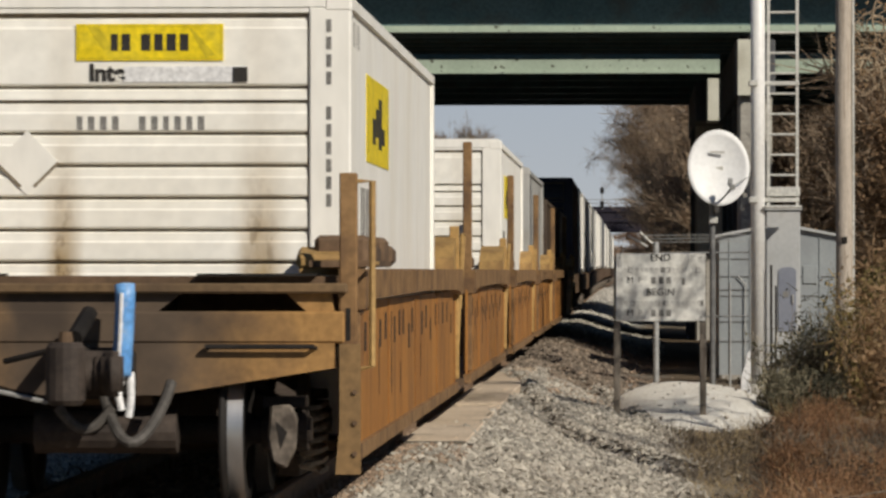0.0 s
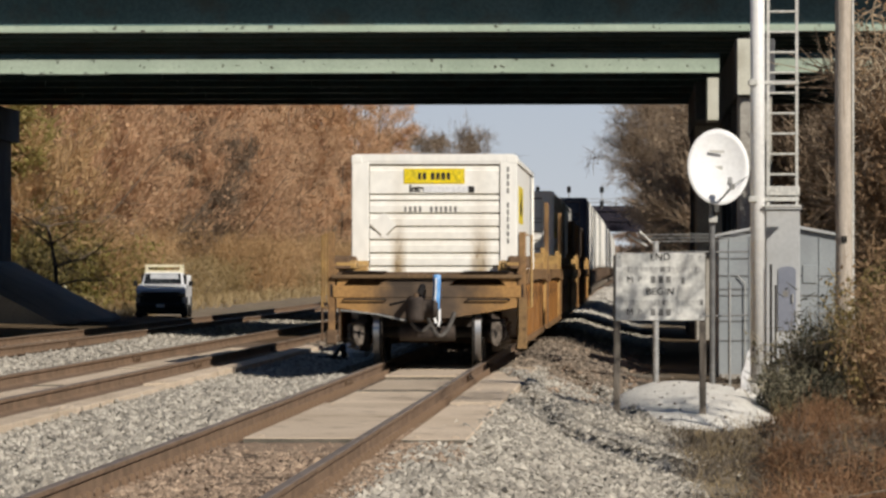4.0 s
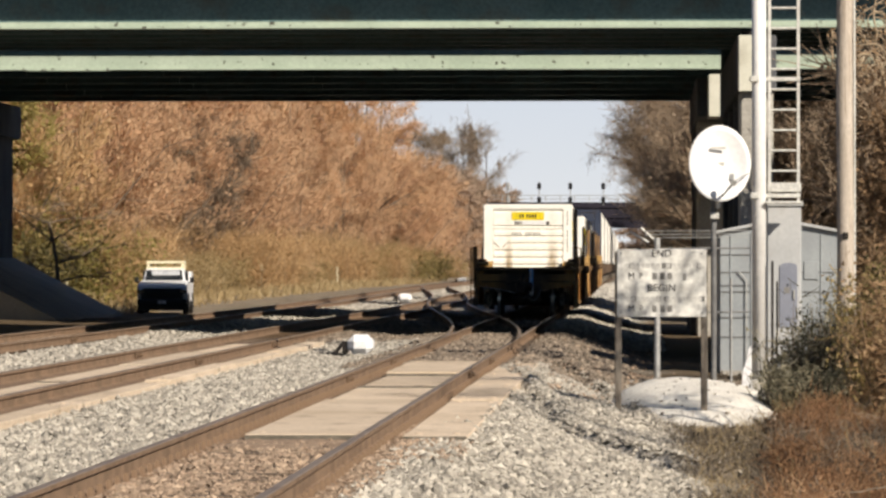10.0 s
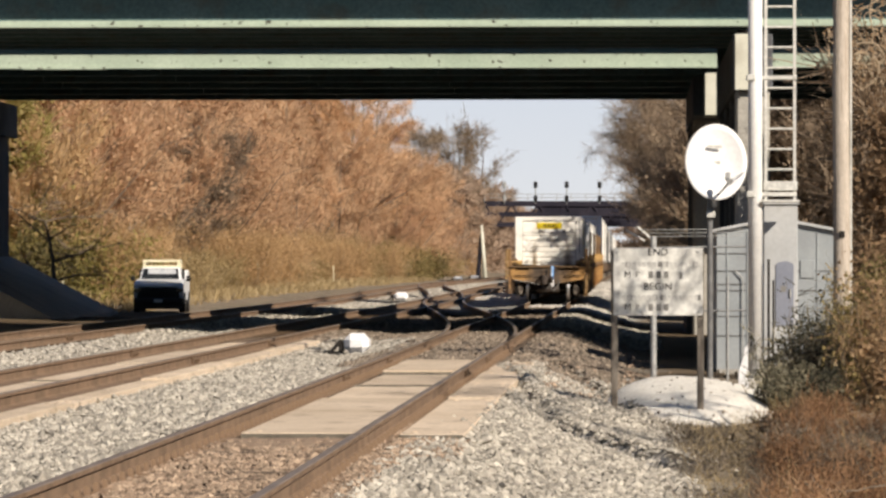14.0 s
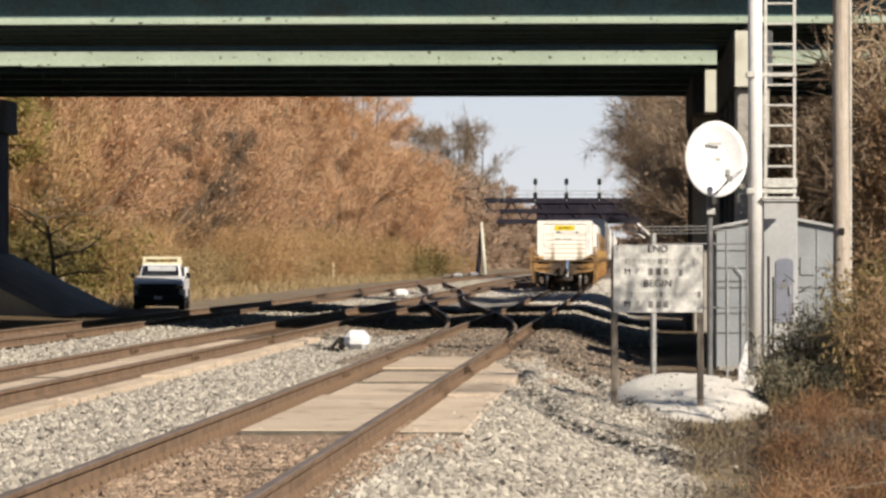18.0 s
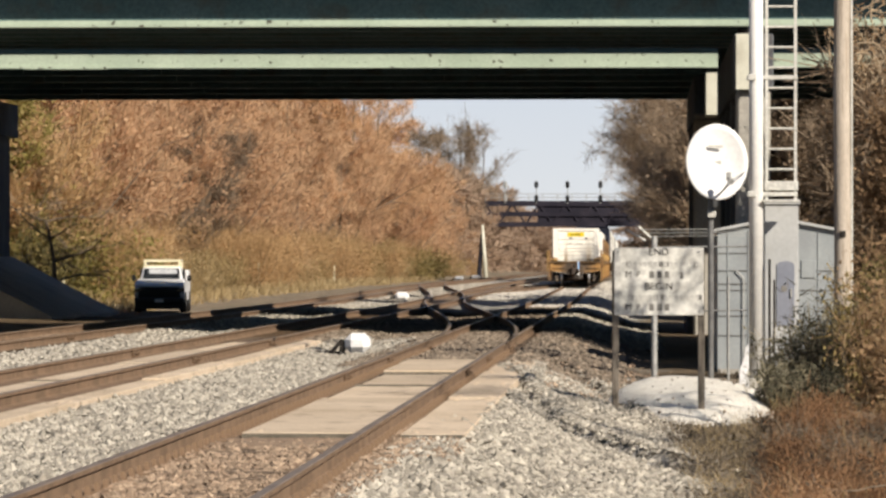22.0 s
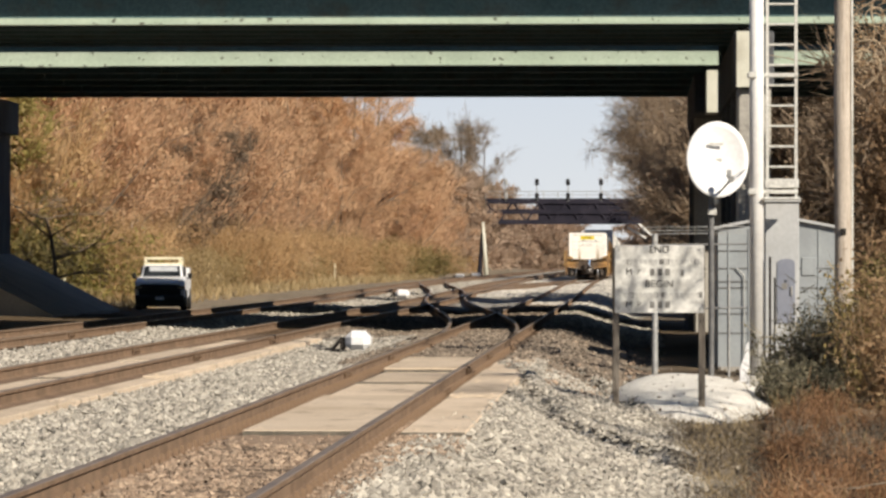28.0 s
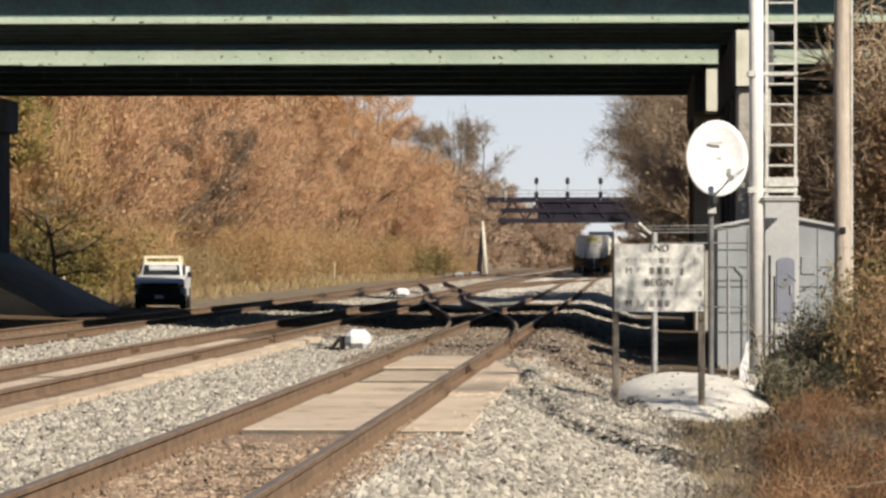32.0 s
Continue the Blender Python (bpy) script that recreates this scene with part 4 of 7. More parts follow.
stones("loose_ballast", "coarse pale grey ballast stones beside the rails", 1.0, 3.7, 26.0, 74.0, 30000, 0.037, STONE, 1)
stones("loose_ballast", "coarse pale grey ballast stones between the tracks", -3.25, -0.95, 26.0, 84.0, 28000, 0.037, STONE, 2)
stones("loose_ballast", "grey ballast stones between the tracks by the turnout", -3.25, -0.95, 82.0, 98.0, 3500, 0.045, STONE, 25)
stones("dusty_ballast", "dusty brown stones along the rail before the turnout", -1.5, -0.85, 70.0, 100.0, 2200, 0.045, DUSTY_STONE, 23, 0.5)
stones("loose_ballast", "ballast stones spilled over the crossing panel's edge", 1.47, 1.72, 41.0, 74.0, 1700, 0.036, STONE, 24, 0.9)
stones("large_ballast", "large pale ballast stones near the grass", 1.15, 3.6, 27.0, 46.0, 3400, 0.050, STONE, 27, 0.4)
stones("large_ballast", "large pale ballast stones between the near tracks", -3.2, -1.0, 27.0, 60.0, 2600, 0.048, STONE, 28, 0.4)
stones("loose_ballast", "coarse grey ballast stones by the far track", -8.2, -5.6, 46.0, 105.0, 12000, 0.045, STONE, 3)
stones("rusty_ballast", "rust-brown ballast stones between the rails", -0.68, 0.68, 26.0, 41.0, 9000, 0.034, BROWN_STONE, 4, 0.35)
stones("rusty_ballast", "rust-brown stones along the rail", 0.8, 1.2, 26.0, 46.0, 5200, 0.032, BROWN_STONE, 5, 0.45)
stones("rusty_ballast", "rust-brown ballast stones past the crossing", -0.68, 0.68, 71.8, 100.0, 2500, 0.035, BROWN_STONE, 6, 0.3)
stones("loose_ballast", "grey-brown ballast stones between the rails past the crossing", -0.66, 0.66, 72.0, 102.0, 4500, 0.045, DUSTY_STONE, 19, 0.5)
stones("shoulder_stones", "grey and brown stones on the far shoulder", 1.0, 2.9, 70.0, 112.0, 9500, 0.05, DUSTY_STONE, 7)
stones("rusty_ballast", "brown stones on the far shoulder", 1.2, 4.6, 62.0, 105.0, 1500, 0.045, BROWN_STONE, 8)
stones("pale_pebbles", "small pale stones scattered over the bank", 2.6, 4.4, 44.0, 66.0, 2600, 0.03, STONE, 9)
stones("rusty_ballast", "rust-brown stones before the crossing panel", 0.85, 1.58, 36.6, 41.2, 2600, 0.034, BROWN_STONE, 10, 0.4)
stones("rusty_ballast", "rust-brown ballast stones between the far rails", -9.85, -8.55, 50.0, 100.0, 5000, 0.045, BROWN_STONE, 21, 0.3)
stones("far_ballast", "pale ballast stones between the far rails", -0.66, 0.66, 165.0, 345.0, 6000, 0.065, PALE_STONE, 11, 0.1)
stones("far_ballast", "pale ballast stones beside the far track", 0.92, 2.9, 150.0, 345.0, 9000, 0.07, PALE_STONE, 12, 0.1)
stones("far_ballast", "pale ballast stones between the far tracks", -3.7, -0.90, 196.0, 345.0, 9000, 0.07, PALE_STONE, 13, 0.1)
# darker stones over the ballast that has bridge shade in its colour
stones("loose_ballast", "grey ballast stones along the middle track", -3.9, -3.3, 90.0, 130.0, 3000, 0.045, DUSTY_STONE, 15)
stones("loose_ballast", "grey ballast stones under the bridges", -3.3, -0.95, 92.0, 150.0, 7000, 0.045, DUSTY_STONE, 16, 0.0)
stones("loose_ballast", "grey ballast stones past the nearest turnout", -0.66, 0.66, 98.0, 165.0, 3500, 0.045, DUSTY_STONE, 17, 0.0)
stones("shoulder_stones", "pale stones on the far shoulder", 0.9, 3.8, 110.0, 152.0, 9000, 0.06, STONE, 20)
stones("far_ballast", "tan ballast stones round the far crossover", -8.3, -5.5, 165.0, 330.0, 6000, 0.06, STONE, 14, 0.0)
stones("loose_ballast", "grey ballast stones between the far tracks", -8.3, -5.5, 105.0, 165.0, 7000, 0.06, STONE, 18)

# ---- the train ----
TRAIN_X = -0.06
HALF = 1.295  # half the width of a container
MOVERS = []   # things that run with the train, and their place along it
WHEELS = []   # wheelsets that turn


def container(label, length, material, z0, height, logo=False, rich=False):
    """A ribbed freight container; its end faces -Y at y = 0."""
    t = thing("freight_container", label, "container", pose(0, 0, 0), "containers on the train")
    zt = z0 + height
    boxes("floor_frame", [(-HALF + 0.01, HALF - 0.01, 0.02, length - 0.02, z0, z0 + 0.16)], SILL, t)
    bm = bmesh.new()
    prism(bm, [(-HALF, zt - 0.05), (-HALF + 0.05, zt), (HALF - 0.05, zt), (HALF, zt - 0.05), (HALF, zt - 0.12), (-HALF, zt - 0.12)], 0.0, length)
    part("roof", bm, material, t)
    for side in (-1, 1):
        bm = bmesh.new()
        xo = side * HALF
        pts = [(xo - side * 0.06, 0.17), (xo - side * 0.03, 0.17)]
        y = 0.75
        while y < length - 0.6:
            pts += [(xo - side * 0.03, y), (xo - side * 0.0275, y + 0.06), (xo - side * 0.0275, y + 0.33), (xo - side * 0.03, y + 0.39)]
            y += 0.6
        pts += [(xo - side * 0.03, length - 0.17), (xo - side * 0.06, length - 0.17)]
        prism(bm, pts, z0 + 0.16, zt - 0.12, "z")
        part("side_wall", bm, material, t)
        for y in (0.0, length - 0.18):
            bm = bmesh.new()
            a, b = sorted((xo, xo - side * 0.27))
            box(bm, a, b, y, y + 0.18, z0 + 0.05, zt - 0.121, bevel=0.012)
            part("corner_post", bm, material, t)
            if y == 0.0:
                for z in (z0 + 0.02, zt - 0.15):
                    a, b = sorted((xo + side * 0.006, xo - side * 0.17))
                    o = boxes("corner_casting", [(a, b, y - 0.006, y + 0.17, z, z + 0.13)], material, t, bevel=0.015)
    # end wall with horizontal ribs and darker grooves between them
    x0, x1 = -HALF + 0.271, HALF - 0.271
    boxes("end_wall", [(x0, x1, 0.055, 0.09, z0 + 0.1, zt - 0.121)], GROOVE, t)
    top_panel = zt - 0.175
    boxes("header", [(x0, x1, 0.01, 0.055, top_panel + 0.02, zt - 0.121)], material, t)
    cuts = [top_panel, zt - 0.63, zt - 0.72] + [zt - 0.72 - 0.207 * (i + 1) for i in range(11)]
    cuts = [c for c in cuts if c > z0 + 0.15]
    for a, b in zip(cuts, cuts[1:]):
        bm = bmesh.new()
        prism(bm, [(0.054, b + 0.004), (0.020, b + 0.012), (0.016, b + 0.020), (0.016, a - 0.085), (0.027, a - 0.070), (0.031, a - 0.026), (0.054, a - 0.012)], x0 + 0.012, x1 - 0.012, "x")
        part("end_rib", bm, STAINED if rich else material, t)
    if logo:
        zc = zt - 0.345
        panel = boxes("logo_panel", [(-0.475, 0.475, 0.006, 0.0152, zc - 0.118, zc + 0.118)], DECAL_YELLOW, t, "bright yellow logo panel")
        bars("logo_bar", [0.045, 0.055, -0.02, 0.06, 0.055, 0.06, 0.055], 0.108, 0.0, 0.006, zc, INK, panel)
        boxes("panel_border", [(-0.462, 0.462, 0.0045, 0.0058, zc + 0.100, zc + 0.106), (-0.462, 0.462, 0.0045, 0.0058, zc - 0.106, zc - 0.100), (-0.462, -0.456, 0.0045, 0.0058, zc - 0.0995, zc + 0.0995), (0.456, 0.462, 0.0045, 0.0058, zc - 0.0995, zc + 0.0995)], DECAL_OCHRE, panel)
        for pts in ([(-0.40, zc + 0.10), (-0.33, zc + 0.10), (-0.24, zc - 0.03), (-0.29, zc - 0.06)], [(0.30, zc + 0.06), (0.25, zc + 0.10), (0.36, zc - 0.10), (0.42, zc - 0.08)]):
            bm = bmesh.new()
            prism(bm, pts, 0.0045, 0.0058)
            part("logo_scroll", bm, DECAL_OCHRE, panel)
        lettering("lettering", "Inte", 0.150, INK, t, pose(-0.275, 0.012, zt - 0.545) @ FACING, heavy=0.006)
        boxes("patched_strip", [(-0.17, 0.62, 0.009, 0.0156, zt - 0.60, zt - 0.50)], PALE_PATCH, t, "pale painted-over strip")
        boxes("black_square", [(0.535, 0.63, 0.004, 0.0086, zt - 0.60, zt - 0.505)], INK, t)
        bars("number_bar", [0.036, 0.042, 0.042, 0.042, -0.06, 0.042, 0.042, 0.036, 0.042, 0.036, 0.042], 0.088, -0.06, 0.0158, zt - 0.864, INK_GREY, t, gap=0.036, thick=0.002)
        bm = bmesh.new()
        z = zt - 0.2
        for i in range(11):
            if i != 4:
                box(bm, HALF - 0.158, HALF - 0.126, -0.003, -0.0005, z - 0.082, z)
            z -= 0.112
        part("upright_number_bar", bm, INK_GREY, t)["kind"] = "stuff"
        bm = bmesh.new()
        c = Vector((-0.79, 0, zt - 1.12))
        prism(bm, [(c.x, c.z + 0.21), (c.x + 0.21, c.z), (c.x, c.z - 0.21), (c.x - 0.21, c.z)], 0.008, 0.0130)
        part("placard_holder", bm, material, t, "diamond placard holder")
        bm = bmesh.new()
        for s in (1, -1):
            prism(bm, [(c.x + s * 0.21, c.z), (c.x + s * 0.05, c.z - 0.16), (c.x + s * 0.035, c.z - 0.145), (c.x + s * 0.195, c.z + 0.01)], 0.005, 0.0078)
        part("placard_edge", bm, GROOVE, t)
    if logo or rich:
        # yellow panel with a dark mark and grey code bars on the side
        sp = boxes("side_logo", [(HALF - 0.029, HALF - 0.022, 2.1, 4.9, zt - 1.06, zt - 0.46)], DECAL_YELLOW, t, "bright yellow side panel")
        for y0, y1, za, zb in ((2.25, 2.32, 1.0, 0.52), (4.68, 4.75, 1.0, 0.52), (2.8, 3.15, 0.92, 0.74), (3.2, 3.5, 0.86, 0.66), (3.55, 3.95, 0.94, 0.58), (4.0, 4.3, 0.90, 0.78)):
            boxes("side_logo_mark", [(HALF - 0.0216, HALF - 0.0195, y0, y1, zt - za, zt - zb)], INK if 2.5 < y0 < 4.5 else DECAL_OCHRE, sp)
        for i in range(4):
            boxes("side_code", [(HALF - 0.029, HALF - 0.022, 1.5 + 0.3 * i, 1.62 + 0.3 * i, zt - 1.60, zt - 1.25)], INK_GREY, t)
        for i in range(3):
            boxes("side_data", [(HALF - 0.031, HALF - 0.026, 0.75 + 0.25 * i, 0.81 + 0.25 * i, zt - 0.34, zt - 0.18)], INK_GREY, t)
    return t


def wheelset(parent, y):
    """Two wheels on an axle that turns; local origin on the axle's centre."""
    bm = bmesh.new()
    tube(bm, (-0.95, 0, 0), (0.95, 0, 0), 0.085, seg=14)
    me = bpy.data.meshes.new("wheelset")
    bm.to_mesh(me)
    bm.free()
    me.materials.append(DARK_STEEL)
    ax = new("wheelset", me)
    ax.parent, ax.matrix_basis = parent, pose(0, y, 0.46)
    for s in (-1, 1):
        bm = bmesh.new()
        lathe(bm, [(s * 0.68, 0.09), (s * 0.70, 0.36), (s * 0.675, 0.385), (s * 0.675, 0.49), (s * 0.70, 0.495), (s * 0.712, 0.463), (s * 0.724, 0.459)], "x", 32)
        lathe(bm, [(s * 0.815, 0.448), (s * 0.822, 0.38), (s * 0.775, 0.36), (s * 0.80, 0.12), (s * 0.83, 0.09)], "x", 32)
        w = part("wheel", bm, DARK_STEEL, ax, smooth=True)
        bm = bmesh.new()
        lathe(bm, [(s * 0.724, 0.459), (s * 0.815, 0.4482)], "x", 32)
        part("tread", bm, TREAD, w, "bright worn steel tread", smooth=True)
    return ax


def truck(parent, y0, y1, spin=False):
    """A freight truck: two wheelsets, cast side frames, springs and a bolster."""
    for y in (y0, y1):
        w = wheelset(parent, y)
        if spin:
            WHEELS.append((w, y))
    yc = (y0 + y1) / 2
    for s in (-1, 1):
        x0, x1 = sorted((s * 0.95, s * 1.08))
        if spin:
            # end of the side frame in a paler tone that paints its sunlight
            bm = bmesh.new()
            prism(bm, [(s * 0.97, 0.62), (s * 1.09, 0.62), (s * 1.13, 0.54), (s * 1.12, 0.36), (s * 1.06, 0.24), (s * 0.98, 0.28), (s * 0.95, 0.42)], y0 - 0.32, y0 - 0.27)
            bmesh.ops.bevel(bm, geom=bm.edges[:], offset=0.014, segments=1, affect="EDGES")
            ped = part("pedestal", bm, PEDESTAL, parent, "cast pedestal end, pale with sunlight put into it")
            # dark triangle stands for the shade in the casting's hole
            bm = bmesh.new()
            prism(bm, [(s * 1.00, 0.52), (s * 1.07, 0.46), (s * 1.03, 0.36)], y0 - 0.3245, y0 - 0.3205)
            part("opening", bm, DARK_STEEL, ped)
        bm = bmesh.new()
        prism(bm, [(y0 - 0.25, 0.38), (y0 - 0.22, 0.60), (y0 + 0.2, 0.66), (yc - 0.3, 0.84), (yc + 0.3, 0.84), (y1 - 0.2, 0.66), (y1 + 0.22, 0.60), (y1 + 0.25, 0.38), (y1 - 0.2, 0.36), (yc + 0.35, 0.16), (yc - 0.35, 0.16), (y0 + 0.2, 0.36)], x0, x1, "x")
        part("side_frame", bm, CAST, parent)
        for y in (y0, y1):
            bm = bmesh.new()
            tube(bm, (s * 0.90, y, 0.46), (s * 1.17, y, 0.46), 0.13, seg=14)
            tube(bm, (s * 1.17, y, 0.46), (s * 1.19, y, 0.46), 0.08, seg=8)
            part("axle_box", bm, CAST, parent)
            bm = bmesh.new()
            prism(bm, [(y - 0.17, 0.60), (y + 0.17, 0.60), (y + 0.13, 0.66), (y - 0.13, 0.66)], *sorted((s * 0.91, s * 1.16)), "x")
            part("bearing_adapter", bm, CAST, parent)
        for k in (-0.17, 0.0, 0.17):
            bm = bmesh.new()
            pts = [(s * 1.17 + 0.065 * math.cos(a), yc - (0.42 if spin else 0.0) + k + 0.065 * math.sin(a), 0.20 + 0.40 * i / 40) for i, a in ((i, i * 0.95) for i in range(41))]
            path_tube(bm, pts, 0.018, 5)
            part("spring", bm, SPRING, parent)
    boxes("bolster", [(-1.05, 1.05, yc - 0.2, yc + 0.2, 0.42, 0.68)], CAST, parent, bevel=0.03)


def side_wall(t, y0, y1):
    """The pair of tall ribbed side walls of a well."""
    for s in (-1, 1):
        xi = s * 1.42
        yw = y0 + 1.6 if s < 0 and y0 < 0 else y0
        bm = bmesh.new()
        box(bm, min(xi, s * 1.445), max(xi, s * 1.445), yw, y1, 0.35, 1.22)
        w = part("well_side", bm, YELLOW_CAR, t, "dirty ochre yellow side wall")
        bm = bmesh.new()
        a, b = sorted((s * 1.36, s * 1.52))
        prism(bm, [(y0, 1.18), (y0, 1.42), (y1, 1.42), (y1, 1.18), (y1 - 1.2, 1.235), ((y0 + y1) / 2, 1.255), (y0 + 1.2, 1.235)], a, b, "x")
        part("top_chord", bm, RUSTY_POST, w, "rust-brown top chord")
        boxes("bottom_sill", [(*sorted((s * 1.40, s * 1.475)), yw, y1, 0.28, 0.37)], RUSTY_POST, w)
        n = 5
        for i in range(n):
            y = yw + 0.1 + (y1 - yw - 0.4) * i / (n - 1)
            bm = bmesh.new()
            box(bm, *sorted((s * 1.445, s * 1.452)), y, y + 0.22, 0.375, 1.21, bevel=0.003)
            part("stiffener", bm, YELLOW_CAR, w)
        bm = bmesh.new()
        y = yw + 0.35
        while y < y1 - 0.8:
            z = random.choice((1.04, 1.04, 1.0, 0.93))
            box(bm, *sorted((s * 1.444, s * 1.448)), y, y + 0.17, z - 0.09, z + 0.09)
            y += random.uniform(0.45, 1.0)
        for k in range(5):
            y = random.uniform(yw + 0.5, y1 - 0.6)
            z = random.uniform(0.42, 0.62)
            box(bm, *sorted((s * 1.444, s * 1.4472)), y, y + 0.05, z, z + random.uniform(0.2, 0.5))
        part("slotting", bm, DARK_STEEL, w)["kind"] = "stuff"


def grab_post(t, x, y, s):
    bm = bmesh.new()
    box(bm, x - 0.052, x + 0.052, y - 0.03, y + 0.05, 0.35, 1.98, bevel=0.008)
    part("end_post", bm, RUSTY_POST, t, "rusty ochre end post")
    boxes("post_slot", [(x - 0.014, x + 0.014, y - 0.034, y - 0.029, 1.0, 1.19)], DARK_STEEL, t)
    bm = bmesh.new()
    xx = x + s * 0.14
    if s < 0:
        path_tube(bm, [(x + s * 0.05, y - 0.02, 0.90), (x + s * 0.06, y - 0.02, 1.94), (x + s * 0.10, y - 0.02, 1.97), (x + s * 0.10, y - 0.02, 0.92)], 0.014, 6)
    path_tube(bm, [(x, y, 1.93), (xx, y, 1.93), (xx, y, 0.85), (x, y, 0.82)], 0.021, 6)
    path_tube(bm, [(xx, y, 1.45), (xx, y + 0.5, 1.45)], 0.014, 6)
    part("grab_iron", bm, YELLOW_RIB, t)
    # corner plate on one side, hanging steps on the other
    if s > 0:
        bm = bmesh.new()
        prism(bm, [(x - 0.05, 0.98), (x - 0.05, 0.50), (x - 0.075, 0.22), (x + 0.075, 0.22), (x + 0.075, 0.98)], y - 0.045, y - 0.032)
        part("corner_plate", bm, BEAM, t, "dirty ochre corner plate")
        for z in (0.34, 0.52, 0.70):
            bm = bmesh.new()
            tube(bm, (x + 0.04, y - 0.06, z), (x + 0.04, y - 0.044, z), 0.016, seg=6)
            part("rivet", bm, BROWN_CAR, t)
    else:
        for z in (0.34, 0.62):
            bm = bmesh.new()
            path_tube(bm, [(x - 0.14, y, 0.95), (x - 0.14, y, z), (x + 0.12, y, z), (x + 0.12, y, 0.95)], 0.018, 6)
            part("sill_step", bm, BROWN_CAR, t)
        bm = bmesh.new()
        box(bm, x - 0.08, x + 0.08, y - 0.06, y + 0.05, 0.28, 0.50, bevel=0.02)
        part("retainer_box", bm, BROWN_CAR, t)


def end_platform(t):
    """The coupler end of the well car, at y = -2.6."""
    y = -2.6
    # deep sloping end plate under the deck
    bm = bmesh.new()
    prism(bm, [(-1.36, 0.985), (-1.36, 0.84), (-0.35, 0.68), (0.35, 0.68), (1.36, 0.84), (1.36, 0.985)], y + 0.006, y + 0.12)
    part("end_plate", bm, END_PAINT, t)
    bm = bmesh.new()
    box(bm, -1.42, 1.42, y, y + 0.16, 0.985, 1.17, bevel=0.012)
    part("end_beam", bm, END_PAINT, t, "ochre end beam greased at its middle")
    bm = bmesh.new()
    box(bm, -1.44, 1.44, y - 0.05, y + 0.12, 1.275, 1.335, bevel=0.012)
    part("upper_beam", bm, PLATE, t)
    for pts in ([(-0.60, 1.275), (-0.74, 1.165), (0.32, 1.165), (0.46, 1.275)], [(1.08, 1.275), (1.34, 1.275), (1.36, 1.165), (1.20, 1.165)], [(-1.16, 1.275), (-1.34, 1.275), (-1.36, 1.165), (-1.26, 1.165)]):
        bm = bmesh.new()
        prism(bm, pts, y + 0.02, y + 0.12)
        part("gusset", bm, END_PAINT, t)
    boxes("deck", [(-1.36, 1.36, y + 0.13, -0.25, 1.335, 1.375)], BROWN_CAR, t)
    boxes("deck_grating", [(-1.25, -0.62, y + 0.05, y + 0.5, 1.376, 1.392)], DARK_STEEL, t)
    boxes("deck_grating", [(0.55, 1.25, y + 0.05, y + 0.5, 1.376, 1.392)], DARK_STEEL, t)
    boxes("centre_sill", [(-0.28, 0.28, y + 0.13, -0.3, 0.62, 1.33)], BROWN_CAR, t)
    boxes("shear_plate", [(-1.36, 1.36, -1.0, -0.3, 0.95, 1.33)], BROWN_CAR, t)
    for s in (-1, 1):
        bm = bmesh.new()
        prism(bm, [(-0.75, 1.38), (-0.15, 1.38), (-0.06, 1.55), (-0.28, 1.55), (-0.4, 1.48), (-0.75, 1.47)], *sorted((s * 1.02, s * 1.38)), "x")
        part("container_guide", bm, YELLOW_RIB, t, "yellow container guide")
    for s in (-1, 1):
        bm = bmesh.new()
        for k in range(4):
            box(bm, *sorted((s * 1.20, s * 1.52)), -2.0 + 0.9 * k, -1.45 + 0.9 * k, 1.44, 1.62 - 0.05 * (k % 2), bevel=0.03)
        box(bm, *sorted((s * 1.18, s * 1.53)), -2.15, 0.4, 1.43, 1.47)
        part("side_bracket", bm, BROWN_CAR, t)
        grab_post(t, s * 1.44, y + 0.05, s)
        bm = bmesh.new()
        path_tube(bm, [(s * 0.62, y + 0.01, 0.955), (s * 0.61, y - 0.05, 0.965), (s * 1.24, y - 0.05, 0.965), (s * 1.25, y + 0.01, 0.955)], 0.015, 6)
        part("handhold", bm, DARK_STEEL, t)
    # coupler, hoses and the blue sleeve
    bm = bmesh.new()
    box(bm, -0.20, 0.20, y - 0.16, y + 0.05, 0.66, 0.96, bevel=0.03)
    part("striker", bm, DARK_STEEL, t)
    bm = bmesh.new()
    tube(bm, (0, y - 0.1, 0.82), (-0.02, y - 0.52, 0.82), 0.12, 0.105, seg=12)
    part("coupler_shank", bm, DARK_STEEL, t)
    bm = bmesh.new()
    lathe(bm, [(0.64, 0.0), (0.64, 0.09), (0.67, 0.115), (0.97, 0.115), (1.0, 0.09), (1.0, 0.0)], "z", 16, (-0.13, y - 0.66, 0))
    part("knuckle", bm, CAST, t, "rusty cast coupler knuckle")
    bm = bmesh.new()
    prism(bm, [(-0.20, y - 0.48), (-0.14, y - 0.60), (-0.02, y - 0.62), (0.06, y - 0.60), (0.11, y - 0.74), (0.17, y - 0.78), (0.21, y - 0.70), (0.17, y - 0.52), (0.10, y - 0.44)], 0.69, 0.95, "z")
    bmesh.ops.bevel(bm, geom=bm.edges[:], offset=0.03, segments=2, affect="EDGES")
    part("coupler_head", bm, CAST, t, "rusty cast coupler head", smooth=True)
    bm = bmesh.new()
    tube(bm, (-0.13, y - 0.66, 1.0), (-0.13, y - 0.66, 1.06), 0.045, 0.035, seg=10)
    part("knuckle_pin", bm, BROWN_CAR, t)
    bm = bmesh.new()
    tube(bm, (-0.10, y - 0.5, 1.02), (-0.05, y - 0.2, 1.16), 0.05, seg=8)
